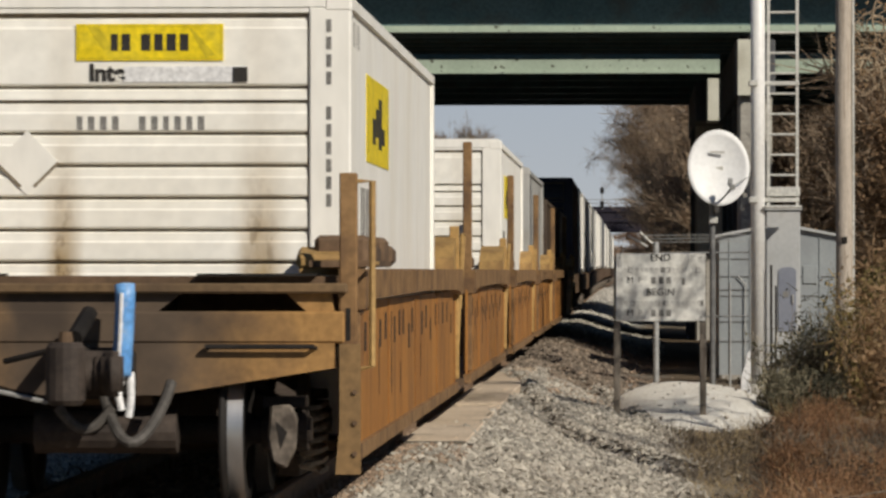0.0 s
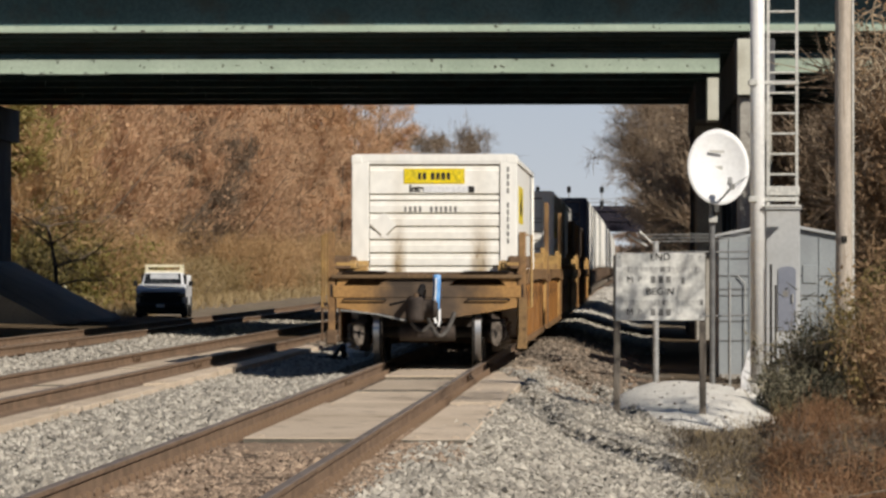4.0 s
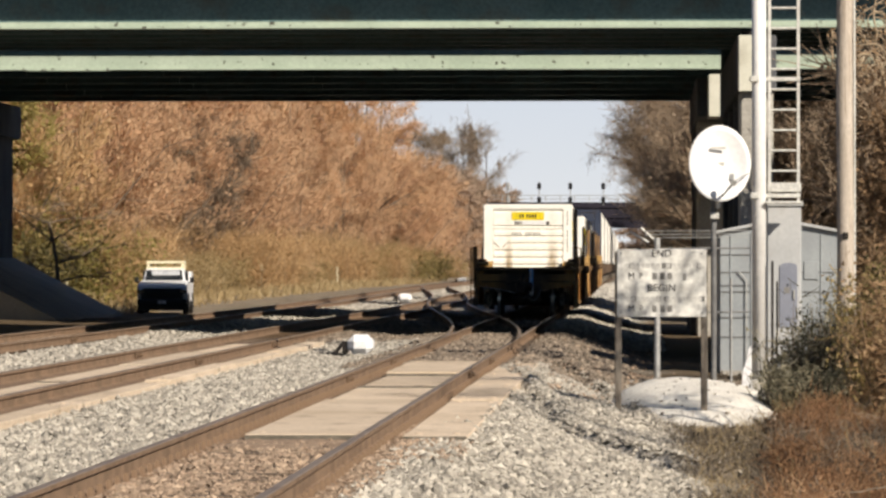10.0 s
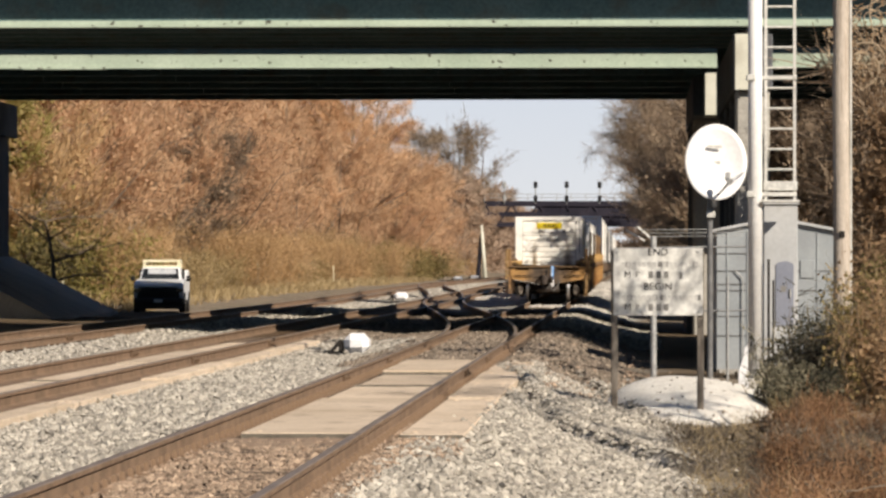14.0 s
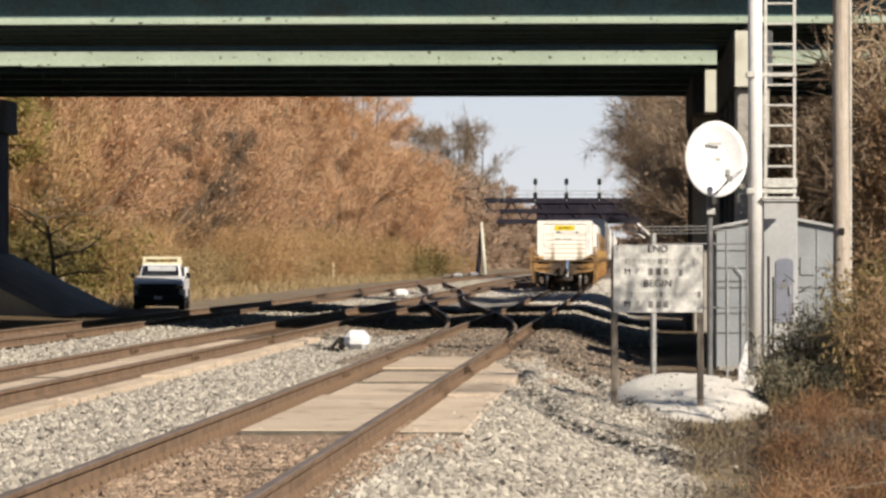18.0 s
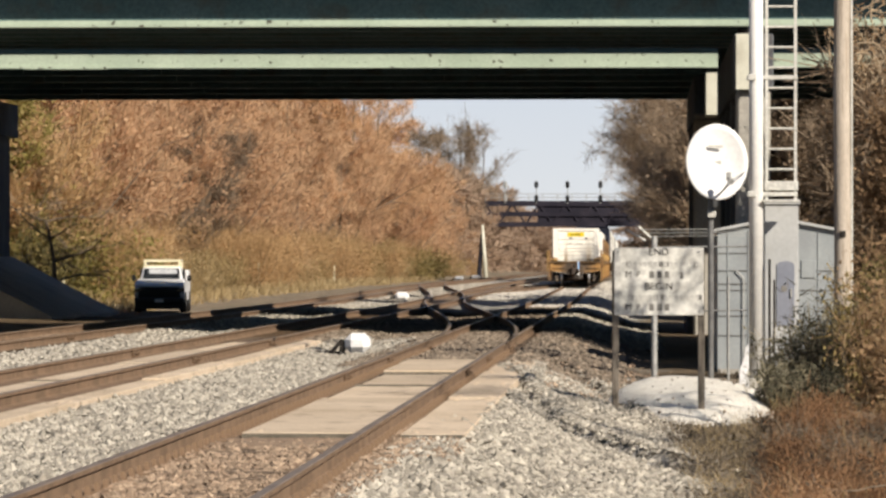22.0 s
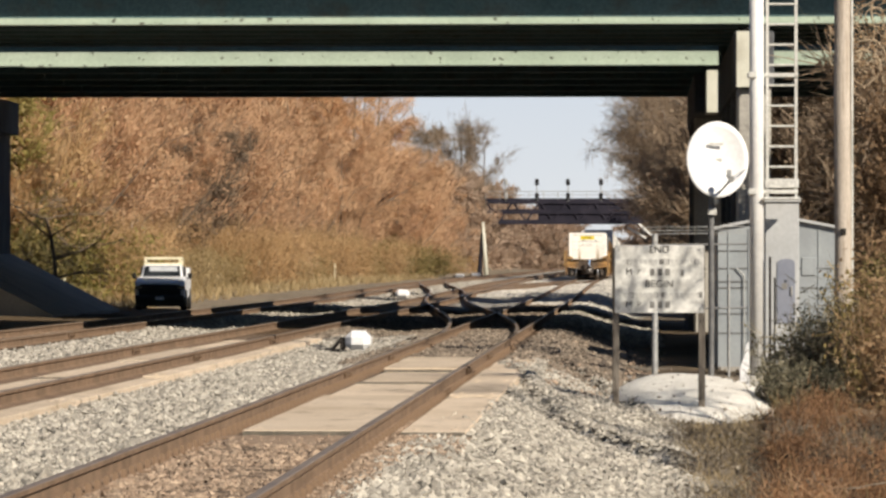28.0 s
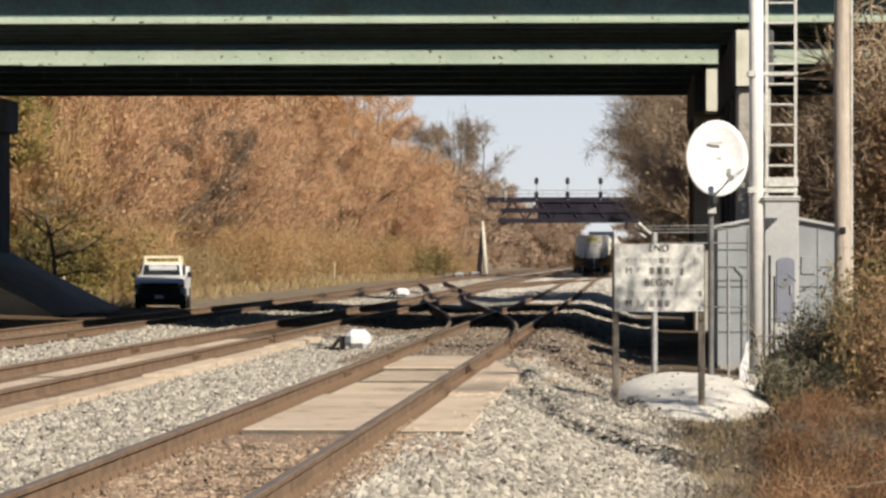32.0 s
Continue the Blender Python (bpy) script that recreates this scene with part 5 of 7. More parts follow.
    tube(bm, (-0.55, y - 0.16, 0.88), (-0.12, y - 0.36, 0.98), 0.02, seg=6)
    part("uncoupling_lever", bm, DARK_STEEL, t)
    bm = bmesh.new()
    path_tube(bm, [(0.15, y - 0.30, 0.80), (0.15, y - 0.30, 0.84), (0.163, y - 0.30, 1.05), (0.17, y - 0.29, 1.26), (0.165, y - 0.28, 1.33)], 0.058, 12)
    sl = part("blue_sleeve", bm, BLUE, t, "blue plastic sleeve at the coupler", smooth=True)
    # pale stripe paints the highlight on the round sleeve
    bm = bmesh.new()
    path_tube(bm, [(0.135, y - 0.355, 0.84), (0.148, y - 0.355, 1.05), (0.155, y - 0.345, 1.28)], 0.012, 6)
    part("sleeve_seam", bm, PALE_PATCH, sl)
    bm = bmesh.new()
    path_tube(bm, [(0.155, y - 0.28, 0.82), (0.13, y - 0.3, 0.70), (0.15, y - 0.31, 0.60)], 0.022, 8)
    part("hose_hook", bm, PALE_PATCH, t)
    bm = bmesh.new()
    path_tube(bm, [(0.20, y - 0.28, 0.82), (0.205, y - 0.3, 0.66), (0.19, y - 0.31, 0.56)], 0.022, 8)
    part("hose_hook", bm, PALE_PATCH, t)
    bm = bmesh.new()
    pts = [(0.42 - 0.42 * u, y - 0.12 - 0.3 * math.sin(math.pi * u), 0.76 - 0.34 * math.sin(math.pi * min(1, u * 1.05)) ** 0.8) for u in (i / 16 for i in range(17))]
    path_tube(bm, pts, 0.033, 8)
    part("air_hose", bm, RUBBER, t)
    bm = bmesh.new()
    pts = [(-0.22 + 0.32 * u, y - 0.3, 0.62 - 0.13 * math.sin(math.pi * u)) for u in (i / 10 for i in range(11))]
    path_tube(bm, pts, 0.03, 8)
    part("air_hose", bm, RUBBER, t)
    bm = bmesh.new()
    tube(bm, (-0.42, y + 0.25, 0.46), (0.42, y + 0.25, 0.46), 0.13, seg=16)
    part("brake_cylinder", bm, CAST, t, "dirty brown brake cylinder")
    bm = bmesh.new()
    path_tube(bm, [(-1.30, y - 0.02, 0.80), (-0.75, y - 0.1, 0.74), (-0.30, y - 0.1, 0.64)], 0.014, 6)
    part("brake_pipe", bm, GALV, t)


def well_unit(label, y0, y1, ends=True):
    t = thing("well_car", label, "railway car", pose(0, 0, 0), "cars of the train")
    side_wall(t, y0, y1)
    boxes("well_floor", [(-1.41, 1.41, max(y0, 0.0) - 0.2, y1 - 0.3, 0.26, 0.328)], BROWN_CAR, t)
    boxes("bulkhead", [(-1.41, 1.41, y1 - 0.3, y1 - 0.18, 0.33, 1.22)], BROWN_CAR, t)
    boxes("connector", [(-0.45, 0.45, y1 - 0.2, y1 + 3.2, 0.75, 1.05), (-1.3, 1.3, y1 - 0.2, y1 + 0.9, 1.02, 1.12)], BROWN_CAR, t)
    truck(t, y1 + 0.72, y1 + 2.48)
    for s in (-1, 1):
        bm = bmesh.new()
        box(bm, s * 1.44 - 0.045, s * 1.44 + 0.045, y0 + 0.02, y0 + 0.08, 0.4, 2.7 if y0 > 0 else 1.3, bevel=0.008)
        part("end_post", bm, RUSTY_POST, t, "rusty end post")
        bm = bmesh.new()
        k = 1.0 if y0 > 0 else 0.45
        prism(bm, [(y0 + 0.1, 1.42), (y0 + 1.1, 1.42), (y0 + 1.1, 1.42 + 0.12 * k), (y0 + 0.8, 1.42 + 0.28 * k), (y0 + 0.55, 1.42 + 0.2 * k), (y0 + 0.35, 1.42 + 0.3 * k), (y0 + 0.1, 1.42 + 0.18 * k)], *sorted((s * 1.10, s * 1.42)), "x")
        bmesh.ops.bevel(bm, geom=bm.edges[:], offset=0.02, segments=1, affect="EDGES")
        part("container_guide", bm, PALE_GUIDE if y0 > 0 else YELLOW_RIB, t, "worn container guide")
        bm = bmesh.new()
        box(bm, *sorted((s * 1.16, s * 1.46)), y0 + 1.15, y0 + 1.5, 1.421, 1.56, bevel=0.03)
        part("lock_box", bm, BROWN_CAR, t)
        # rails, plates and posts round the joint to the next unit
        bm = bmesh.new()
        box(bm, s * 1.44 - 0.045, s * 1.44 + 0.045, y1 - 0.12, y1 - 0.05, 0.4, 1.82, bevel=0.008)
        part("end_post", bm, YELLOW_RIB, t)
        bm = bmesh.new()
        prism(bm, [(y1 - 0.9, 1.42), (y1 + 0.15, 1.42), (y1 + 0.15, 1.58), (y1 - 0.1, 1.72), (y1 - 0.5, 1.66), (y1 - 0.9, 1.52)], *sorted((s * 1.16, s * 1.46)), "x")
        part("corner_bracket", bm, YELLOW_RIB, t, "worn yellow corner bracket")
        bm = bmesh.new()
        path_tube(bm, [(s * 1.46, y1 + 0.2, 0.7), (s * 1.50, y1 + 0.2, 1.75), (s * 1.50, y1 + 0.75, 1.75), (s * 1.46, y1 + 0.75, 1.05)], 0.018, 6)
        part("grab_iron", bm, YELLOW_RIB, t)
        bm = bmesh.new()
        box(bm, *sorted((s * 1.0, s * 1.42)), y1 + 0.3, y1 + 0.9, 1.122, 1.34, bevel=0.03)
        part("valve_box", bm, BROWN_CAR, t)
    return t


def flat_car(label):
    t = thing("flat_car", label, "railway car", pose(0, 0, 0), "cars of the train")
    boxes("deck", [(-1.4, 1.4, -1.5, 14.5, 1.05, 1.3)], BROWN_CAR, t)
    boxes("side_sill", [(-1.45, -1.401, -1.5, 14.5, 0.75, 1.28), (1.401, 1.45, -1.5, 14.5, 0.75, 1.28)], BROWN_CAR, t)
    boxes("centre_sill", [(-0.3, 0.3, -2.0, 15.0, 0.65, 1.05)], DARK_STEEL, t)
    truck(t, 0.2, 1.95)
    truck(t, 11.0, 12.75)
    return t


def run(ob, along):
    MOVERS.append((ob, along))
    return ob


def train():
    tail = well_unit("ochre yellow articulated well car at the train's end", -2.2, 13.2)
    end_platform(tail)
    truck(tail, -2.05, -0.3, spin=True)
    run(tail, 0.0)
    run(container("off-white ribbed freight container with a yellow logo panel", 12.19, WHITE_BOX, 0.33, 2.89, logo=True, rich=True), 0.0)
    mid = well_unit("ochre yellow well car unit of the train", 0.6, 13.2)
    run(mid, 15.8)
    for k in (31.8, 47.8, 63.8, 79.8):
        run(copy_thing(mid, pose(0, 0, 0)), k)
    white = run(container("off-white ribbed freight container with a yellow side panel", 12.19, WHITE_BOX, 0.33, 2.89, rich=True), 33.2)
    run(container("grey ribbed freight container in a well car", 12.19, GREY_BOX, 0.33, 2.89), 50.0)
    dark = run(container("black-brown ribbed freight container in a well car", 12.19, DARK_BOX, 0.33, 2.59), 66.2)
    run(copy_thing(dark, pose(0, 0, 0)), 82.2)
    flat = flat_car("brown flat car loaded with a container")
    navy = container("dark navy freight container on a flat car", 12.19, NAVY_BOX, 1.31, 2.89)
    pale = container("weathered white freight container on a flat car", 12.19, WHITE_BOX, 1.31, 2.89)
    grey = container("grey freight container on a flat car", 12.19, GREY_BOX, 1.31, 2.89)
    used = set()
    for i, kind in enumerate((navy, pale, grey, pale, grey, pale, pale, grey, navy, pale, grey, pale, pale, pale, grey, pale, pale)):
        along = 106.5 + 17.2 * i
        run(flat if i == 0 else copy_thing(flat, pose(0, 0, 0)), along)
        run(kind if kind not in used else copy_thing(kind, pose(0, 0, 0)), along + 0.4)
        used.add(kind)


train()

# ---- trees and undergrowth ----


def strips(rng, base, direction, length, width):
    """Thin blades or twigs as narrow quads: vertices and faces."""
    n = len(base)
    d = direction / (np.linalg.norm(direction, axis=1, keepdims=True) + 1e-9)
    side = np.cross(d, rng.normal(0, 1, (n, 3)))
    side /= np.linalg.norm(side, axis=1, keepdims=True) + 1e-9
    tip = base + d * length[:, None]
    w = side * width[:, None] / 2
    v = np.stack([base - w, base + w, tip + w * 0.35, tip - w * 0.35], 1).reshape(-1, 3)
    f = np.arange(n * 4).reshape(-1, 4)
    return v, f


def limbs(segments, sides=5):
    """Tapered branches from (p0, p1, r0, r1)."""
    v, f = [], []
    for p0, p1, r0, r1 in segments:
        p0, p1 = Vector(p0), Vector(p1)
        q = (p1 - p0).to_track_quat("Z", "Y")
        k = len(v)
        for p, r in ((p0, r0), (p1, r1)):
            v += [tuple(p + q @ Vector((r * math.cos(6.2832 * i / sides), r * math.sin(6.2832 * i / sides), 0))) for i in range(sides)]
        f += [(k + i, k + (i + 1) % sides, k + sides + (i + 1) % sides, k + sides + i) for i in range(sides)]
    return v, f


def tree(label, height, spread, seed, twig, per=62, leaf=9, low=0.16, group="trees beside the railway", twig_w=0.042, leaf_size=0.13, girth=0.012, twig_len=(0.4, 1.1), rise=0.25):
    """A tapered trunk that forks into limbs and branches, and a crown of fine twigs and dead leaves with gaps."""
    rng = np.random.default_rng(seed)
    t = thing("tree", label, "tree", pose(0, 0, 0), group)
    seg, tips = [], []
    p, lean = np.zeros(3), rng.normal(0, 0.05, 2)
    levels, r = 7, girth * height
    joints = []
    for i in range(levels):
        q = p + np.array([lean[0] + rng.normal(0, 0.06), lean[1] + rng.normal(0, 0.06), 1.0]) * height * 0.80 / levels
        r2 = r * 0.80
        seg.append((p, q, r, r2))
        joints.append((p, q, r2))
        p, r = q, r2
    tips.append((p, np.array([0, 0, 1.0]), 0.16 * height))
    for i, (a, b, rr) in enumerate(joints):
        u = (i + 0.5) / levels
        if u < low:
            continue
        for k in range(int(rng.integers(3, 5))):
            ang = rng.random() * 6.283
            s = a + (b - a) * rng.random()
            ln = spread * (1.05 - 0.55 * u) * (0.55 + 0.6 * rng.random())
            up = 0.35 + 0.55 * rng.random()
            d = np.array([math.cos(ang), math.sin(ang), up])
            m = s + d * ln * 0.5 + rng.normal(0, 0.12, 3)
            e = m + (d + np.array([0, 0, 0.25])) * ln * 0.45 + rng.normal(0, 0.2, 3)
            seg.append((s, m, rr * 0.55, rr * 0.36))
            seg.append((m, e, rr * 0.36, rr * 0.14))
            for j in range(6):
                f = 0.25 + 0.75 * (j + rng.random()) / 6
                o = s + (m - s) * f * 2 if f < 0.5 else m + (e - m) * (f * 2 - 1)
                dd = d + rng.normal(0, 0.75, 3) + np.array([0, 0, 0.3])
                dd /= np.linalg.norm(dd)
                l2 = ln * 0.42 * (0.6 + 0.6 * rng.random())
                seg.append((o, o + dd * l2, rr * 0.15, rr * 0.05))
                tips.append((o + dd * l2 * 0.35, dd, l2))
    v, f = limbs(seg)
    raw("trunk", v, f, BARK, t, smooth=True)
    base, dirs = [], []
    for o, d, ln in tips:
        n = per
        u = rng.random((n, 1))
        base.append(o + d * ln * u * 0.9 + rng.normal(0, 0.10 * ln + 0.05, (n, 3)))
        dirs.append(d + rng.normal(0, 0.75 if rise < 0.3 else 0.55, (n, 3)) + np.array([0, 0, rise]))
    base, dirs = np.concatenate(base), np.concatenate(dirs)
    v1, f1 = strips(rng, base, dirs, twig_len[0] + twig_len[1] * rng.random(len(base)), twig_w * (0.6 + 0.8 * rng.random(len(base))))
    if leaf:
        k = rng.choice(len(base), min(len(base), len(tips) * leaf), replace=False)
        lb = base[k] + rng.normal(0, 0.3, (len(k), 3))
        v2, f2 = strips(rng, lb, rng.normal(0, 1, (len(k), 3)), leaf_size * (0.6 + 0.8 * rng.random(len(k))), leaf_size * (0.5 + 0.6 * rng.random(len(k))))
        f2 = f2 + len(v1)
        v1, f1 = np.concatenate([v1, v2]), np.concatenate([f1, f2])
    raw("crown", v1.tolist(), f1.tolist(), twig, t)
    return t


def gnarled_tree(label, height, seed):
    """A small bare tree of a few thick crooked limbs."""
    rng = np.random.default_rng(seed)
    t = thing("tree", label, "tree", pose(0, 0, 0), "trees beside the railway")
    seg, twigs = [], []

    def grow(p, d, length, r, depth):
        q = p
        for step in range(5):
            e = q + d * length / 5 + rng.normal(0, 0.012 * length, 3)
            seg.append((q, e, r, r * 0.86))
            q, r = e, r * 0.86
            d = d + rng.normal(0, 0.10, 3)
            d /= np.linalg.norm(d)
            for k in range(2 if depth == 3 and step else 1 if depth and step % 2 else 0):
                side = np.array([rng.choice((-1.0, 1.0)), rng.normal(0, 0.4), 0.15 + 0.5 * rng.random()])
                grow(q, side / np.linalg.norm(side), length * (0.38 + 0.22 * rng.random()), r * 0.66, depth - 1)
        twigs.append((q, d, length))

    grow(np.zeros(3), np.array([0.05, 0.0, 1.0]), height * 0.8, 0.115, 3)
    v, f = limbs(seg, 6)
    raw("trunk", v, f, BARK, t, smooth=True)
    base = np.concatenate([np.repeat(p[None], 6, 0) for p, d, l in twigs])
    dirs = np.concatenate([d + rng.normal(0, 0.5, (6, 3)) for p, d, l in twigs])
    v, f = strips(rng, base, dirs, 0.3 + 0.6 * rng.random(len(base)), np.full(len(base), 0.022))
    raw("crown", v.tolist(), f.tolist(), TWIG_GREY, t)
    return t


def vine_tangle(label, x0, x1, y0, y1, z0, z1, count, seed, curl=0.35):
    """Dry vines that loop and hang over one another, with a few dead leaves."""
    rng = np.random.default_rng(seed)
    t = thing("vine_tangle", label, "vine", pose(0, 0, 0), "vines beside the utility pole")
    near = []
    for i in range(count):
        bm = bmesh.new()
        p = np.array([rng.uniform(x0, x1), rng.uniform(y0, y1), rng.uniform(z0, z1)])
        a, turn = rng.random() * 6.283, rng.normal(0, 1.0)
        pts = []
        for k in range(int(rng.integers(7, 15))):
            pts.append(tuple(p))
            near.append(p.copy())
            p = p + np.array([math.cos(a) * curl * 0.5, rng.normal(0, 0.04), math.sin(a) * curl * 0.5])
            p[0] = max(p[0], x0)
            a += turn * 0.38 + rng.normal(0, 0.22)
        path_tube(bm, pts, float(rng.uniform(0.007, 0.019)), 5)
        part("stem", bm, VINE_STEM, t, smooth=True)
    near = np.array(near)
    c = near[rng.integers(0, len(near), count * 16)] + rng.normal(0, 0.10, (count * 16, 3))
    v, f = strips(rng, c, rng.normal(0, 1, c.shape), 0.05 + 0.06 * rng.random(len(c)), 0.03 + 0.03 * rng.random(len(c)))
    raw("dead_leaves", v.tolist(), f.tolist(), VINE, t)
    return t


def shrub(label, radius, height, seed, leaf_mat, n_stems=16, leaves=1500, leaf_size=0.12, twigs=500, group="shrubs beside the railway", stem_r=0.018, twig_w=0.012):
    rng = np.random.default_rng(seed)
    t = thing("shrub", label, "shrub", pose(0, 0, 0), group)
    seg, pts = [], []
    for i in range(n_stems):
        a, q = rng.random() * 6.283, rng.random() ** 0.6
        s = np.array([math.cos(a), math.sin(a), 0]) * radius * 0.35 * q
        e = np.array([math.cos(a) * radius * q, math.sin(a) * radius * q, height * (0.55 + 0.5 * rng.random())])
        m = (s + e) / 2 + rng.normal(0, 0.12 * radius, 3)
        m[2] = abs(m[2])
        seg += [(s, m, stem_r, stem_r * 0.7), (m, e, stem_r * 0.7, stem_r * 0.25)]
        pts += [m, e, (m + e) / 2, (s + m) / 2]
    v, f = limbs(seg, 4)
    raw("branchwork", v, f, BARK, t)
    pts = np.array(pts)
    c = pts[rng.integers(0, len(pts), leaves)] + rng.normal(0, 0.22 * radius, (leaves, 3)) * np.array([1, 1, 0.8])
    c[:, 2] = np.abs(c[:, 2])
    v1, f1 = strips(rng, c, rng.normal(0, 1, (leaves, 3)), leaf_size * (0.6 + 0.8 * rng.random(leaves)), leaf_size * (0.45 + 0.4 * rng.random(leaves)))
    c = pts[rng.integers(0, len(pts), twigs)] + rng.normal(0, 0.16 * radius, (twigs, 3))
    c[:, 2] = np.abs(c[:, 2])
    v2, f2 = strips(rng, c, rng.normal(0, 1, (twigs, 3)) + np.array([0, 0, 0.5]), radius * (0.25 + 0.4 * rng.random(twigs)), twig_w * (1 + 1.1 * rng.random(twigs)))
    raw("foliage", np.concatenate([v1, v2]).tolist(), np.concatenate([f1, f2 + len(v1)]).tolist(), leaf_mat, t)
    return t


def grass(name, label, x0, x1, y0, y1, n, h, material, seed, width=0.012, flat=0.5, slope=0.0):
    rng = np.random.default_rng(seed)
    x, y = x0 + (x1 - x0) * rng.random(n), y0 + (y1 - y0) * rng.random(n)
    x = x + slope * (y - y0)
    keep = np.array([noise.noise(Vector((a * 0.8, b * 0.25, seed))) > -0.12 for a, b in zip(x, y)])
    x, y = x[keep], y[keep]
    z = np.array([ground_z(a, b) for a, b in zip(x, y)])
    m = len(x)
    d = np.stack([rng.normal(0, flat, m), rng.normal(0, flat, m), np.abs(rng.normal(0.8, 0.35, m))], 1)
    v, f = strips(rng, np.stack([x, y, z - 0.02], 1), d, h * (0.4 + 0.9 * rng.random(m)), width * (0.6 + 0.9 * rng.random(m)))
    return tagged(raw(name, v.tolist(), f.tolist(), material), label, "grass", kind="stuff")


def woods():
    rng = random.Random(11)
    left = [
        tree("tall winter tree with russet twigs and dead leaves", 19, 5.6, 1, TWIG_LEFT, per=76, leaf=18, twig_len=(0.22, 0.55), rise=0.6, leaf_size=0.15),
        tree("tall winter tree with rust-brown twigs", 17, 5.0, 2, TWIG_RED, per=76, leaf=18, twig_len=(0.22, 0.55), rise=0.6, leaf_size=0.15),
        tree("winter tree with pale brown fine branches", 21, 6.2, 3, TWIG_LEFT, per=76, leaf=16, twig_len=(0.22, 0.55), rise=0.6, leaf_size=0.15),
        tree("low spreading winter tree with dense russet twigs", 13, 5.4, 4, TWIG_RED, low=0.05, per=76, leaf=18, twig_len=(0.22, 0.55), rise=0.6, leaf_size=0.15),
        tree("low winter tree with olive-tan twigs", 11, 4.6, 5, TWIG_OLIVE, low=0.03, per=76, leaf=30, twig_len=(0.22, 0.55), rise=0.6, leaf_size=0.15),
    ]
    used = set()

    def put(kinds, i, x, y, turn, z=None):
        ob = kinds[i]
        m = pose(x, y, (ground_z(x, y) if z is None else z) - 0.15, 0, 0, turn)
        if ob in used:
            return copy_thing(ob, m)
        used.add(ob)
        ob.matrix_basis = m
        return ob

    dark = [tree("dark grey-brown winter tree among russet ones", 9, 3.2, 28, TWIG_GREY, per=50, leaf=8, low=0.1, twig_len=(0.3, 0.7), rise=0.5)]
    green = [tree("winter tree overgrown with yellow-green creeper", 10, 2.6, 29, SHRUB_GREEN, per=20, leaf=60, low=0.05, leaf_size=0.20)]
    spots = []
    y = 172.0
    while y < 430:
        for row in range(3 if y < 230 else 2):
            spots.append((-23.5 - 7.5 * row - rng.uniform(0, 5.0), y + rng.uniform(-6, 6)))
        y += 15.0 if y < 330 else 24.0
    for k, (x, yy) in enumerate(spots):
        put(left, rng.choice((0, 1, 2, 0, 2, 3)), x, yy, rng.uniform(0, 360))
    far = [tree("far winter tree, dense grey-brown twigs with haze in their colour", 15, 5.4, 6, TWIG_FAR, per=28, leaf=0, low=0.03, twig_w=0.19)]
    y = 440.0
    while y < 820:
        for row in range(3):
            put(left if y < 560 else far, 3 if y < 560 else 0, -19.5 - 6.0 * row - rng.uniform(0, 3.0), y + rng.uniform(-6, 6), rng.uniform(0, 360), 0.0)
        y += 17.0
    for x, y in ((-20.6, 250.0), (-21.6, 262.0), (-22.6, 275.0)):
        put(dark, 0, x, y, rng.uniform(0, 360))
    for x, y in ((-21.9, 178.5),):
        put(green, 0, x, y, rng.uniform(0, 360))
    for yy in (176, 192, 207, 223, 240, 262, 285, 310, 345, 380, 420):
        put(left, 4 if yy < 180 else 3, -21.5 - rng.uniform(0, 2.0), yy + rng.uniform(-4, 4), rng.uniform(0, 360))
    bare = [tree("bare grey winter tree with fine branches", 22, 6.0, 21, TWIG_GREY, per=26, leaf=0, low=0.3, twig_w=0.045),
            tree("bare brown winter tree with dark trunk", 16, 5.0, 22, TWIG_GREY, per=40, leaf=8),
            tree("winter tree with grey-brown twigs and a few dead leaves", 18, 5.4, 23, TWIG_GREY, per=52, leaf=10)]
    for x, y in ((-22.0, 640.0), (-26.0, 655.0), (-18.5, 668.0), (-21.0, 610.0), (-29.0, 630.0)):
        put(bare, 0, x, y, rng.uniform(0, 360), 2.0)
    tall = [tree("very tall winter tree with tan branches", 26, 6.8, 25, TWIG_LEFT, per=60, leaf=8, low=0.1)]
    for x, y in ((-23, 405.0), (-28, 415), (-24, 435), (-31, 440), (-23.5, 462), (-29, 470), (-26, 490), (-34, 500), (-36, 450)):
        put(tall, 0, x, y, rng.uniform(0, 360))
    for x, y in ((10.4, 169.5), (9.5, 173.0), (11.8, 167.5), (10.8, 195.0)):
        put(bare, 0, x, y, rng.uniform(0, 360))
    for x, y in ((11.3, 168.5), (12.3, 171.0), (13.9, 167.0), (13.6, 178.0), (10.2, 170.0), (8.8, 338.0), (10.2, 341.0), (9.2, 346.0), (9.0, 350.5), (7.6, 352.5), (10.4, 349.0)):
        put(bare, 1, x, y, rng.uniform(0, 360))
    dense = [tree("dense low winter tree with brown twigs", 11, 4.0, 27, TWIG_GREY, per=80, leaf=26, low=0.05, twig_len=(0.22, 0.55), rise=0.5)]
    for x, y in ((8.5, 168.0), (9.4, 170.0), (8.7, 172.5), (9.8, 174.5), (8.6, 177.0), (9.6, 181.0), (8.7, 186.5), (9.8, 192.0), (8.8, 198.0), (12.2, 169.0), (13.4, 171.5), (12.4, 177.0), (14.6, 184.0), (15.8, 170.0)):
        put(dense, 0, x, y, rng.uniform(0, 360))
    wide = [tree("wide-crowned winter tree leaning over the line", 23, 9.0, 24, TWIG_GREY, per=64, leaf=10, low=0.46)]
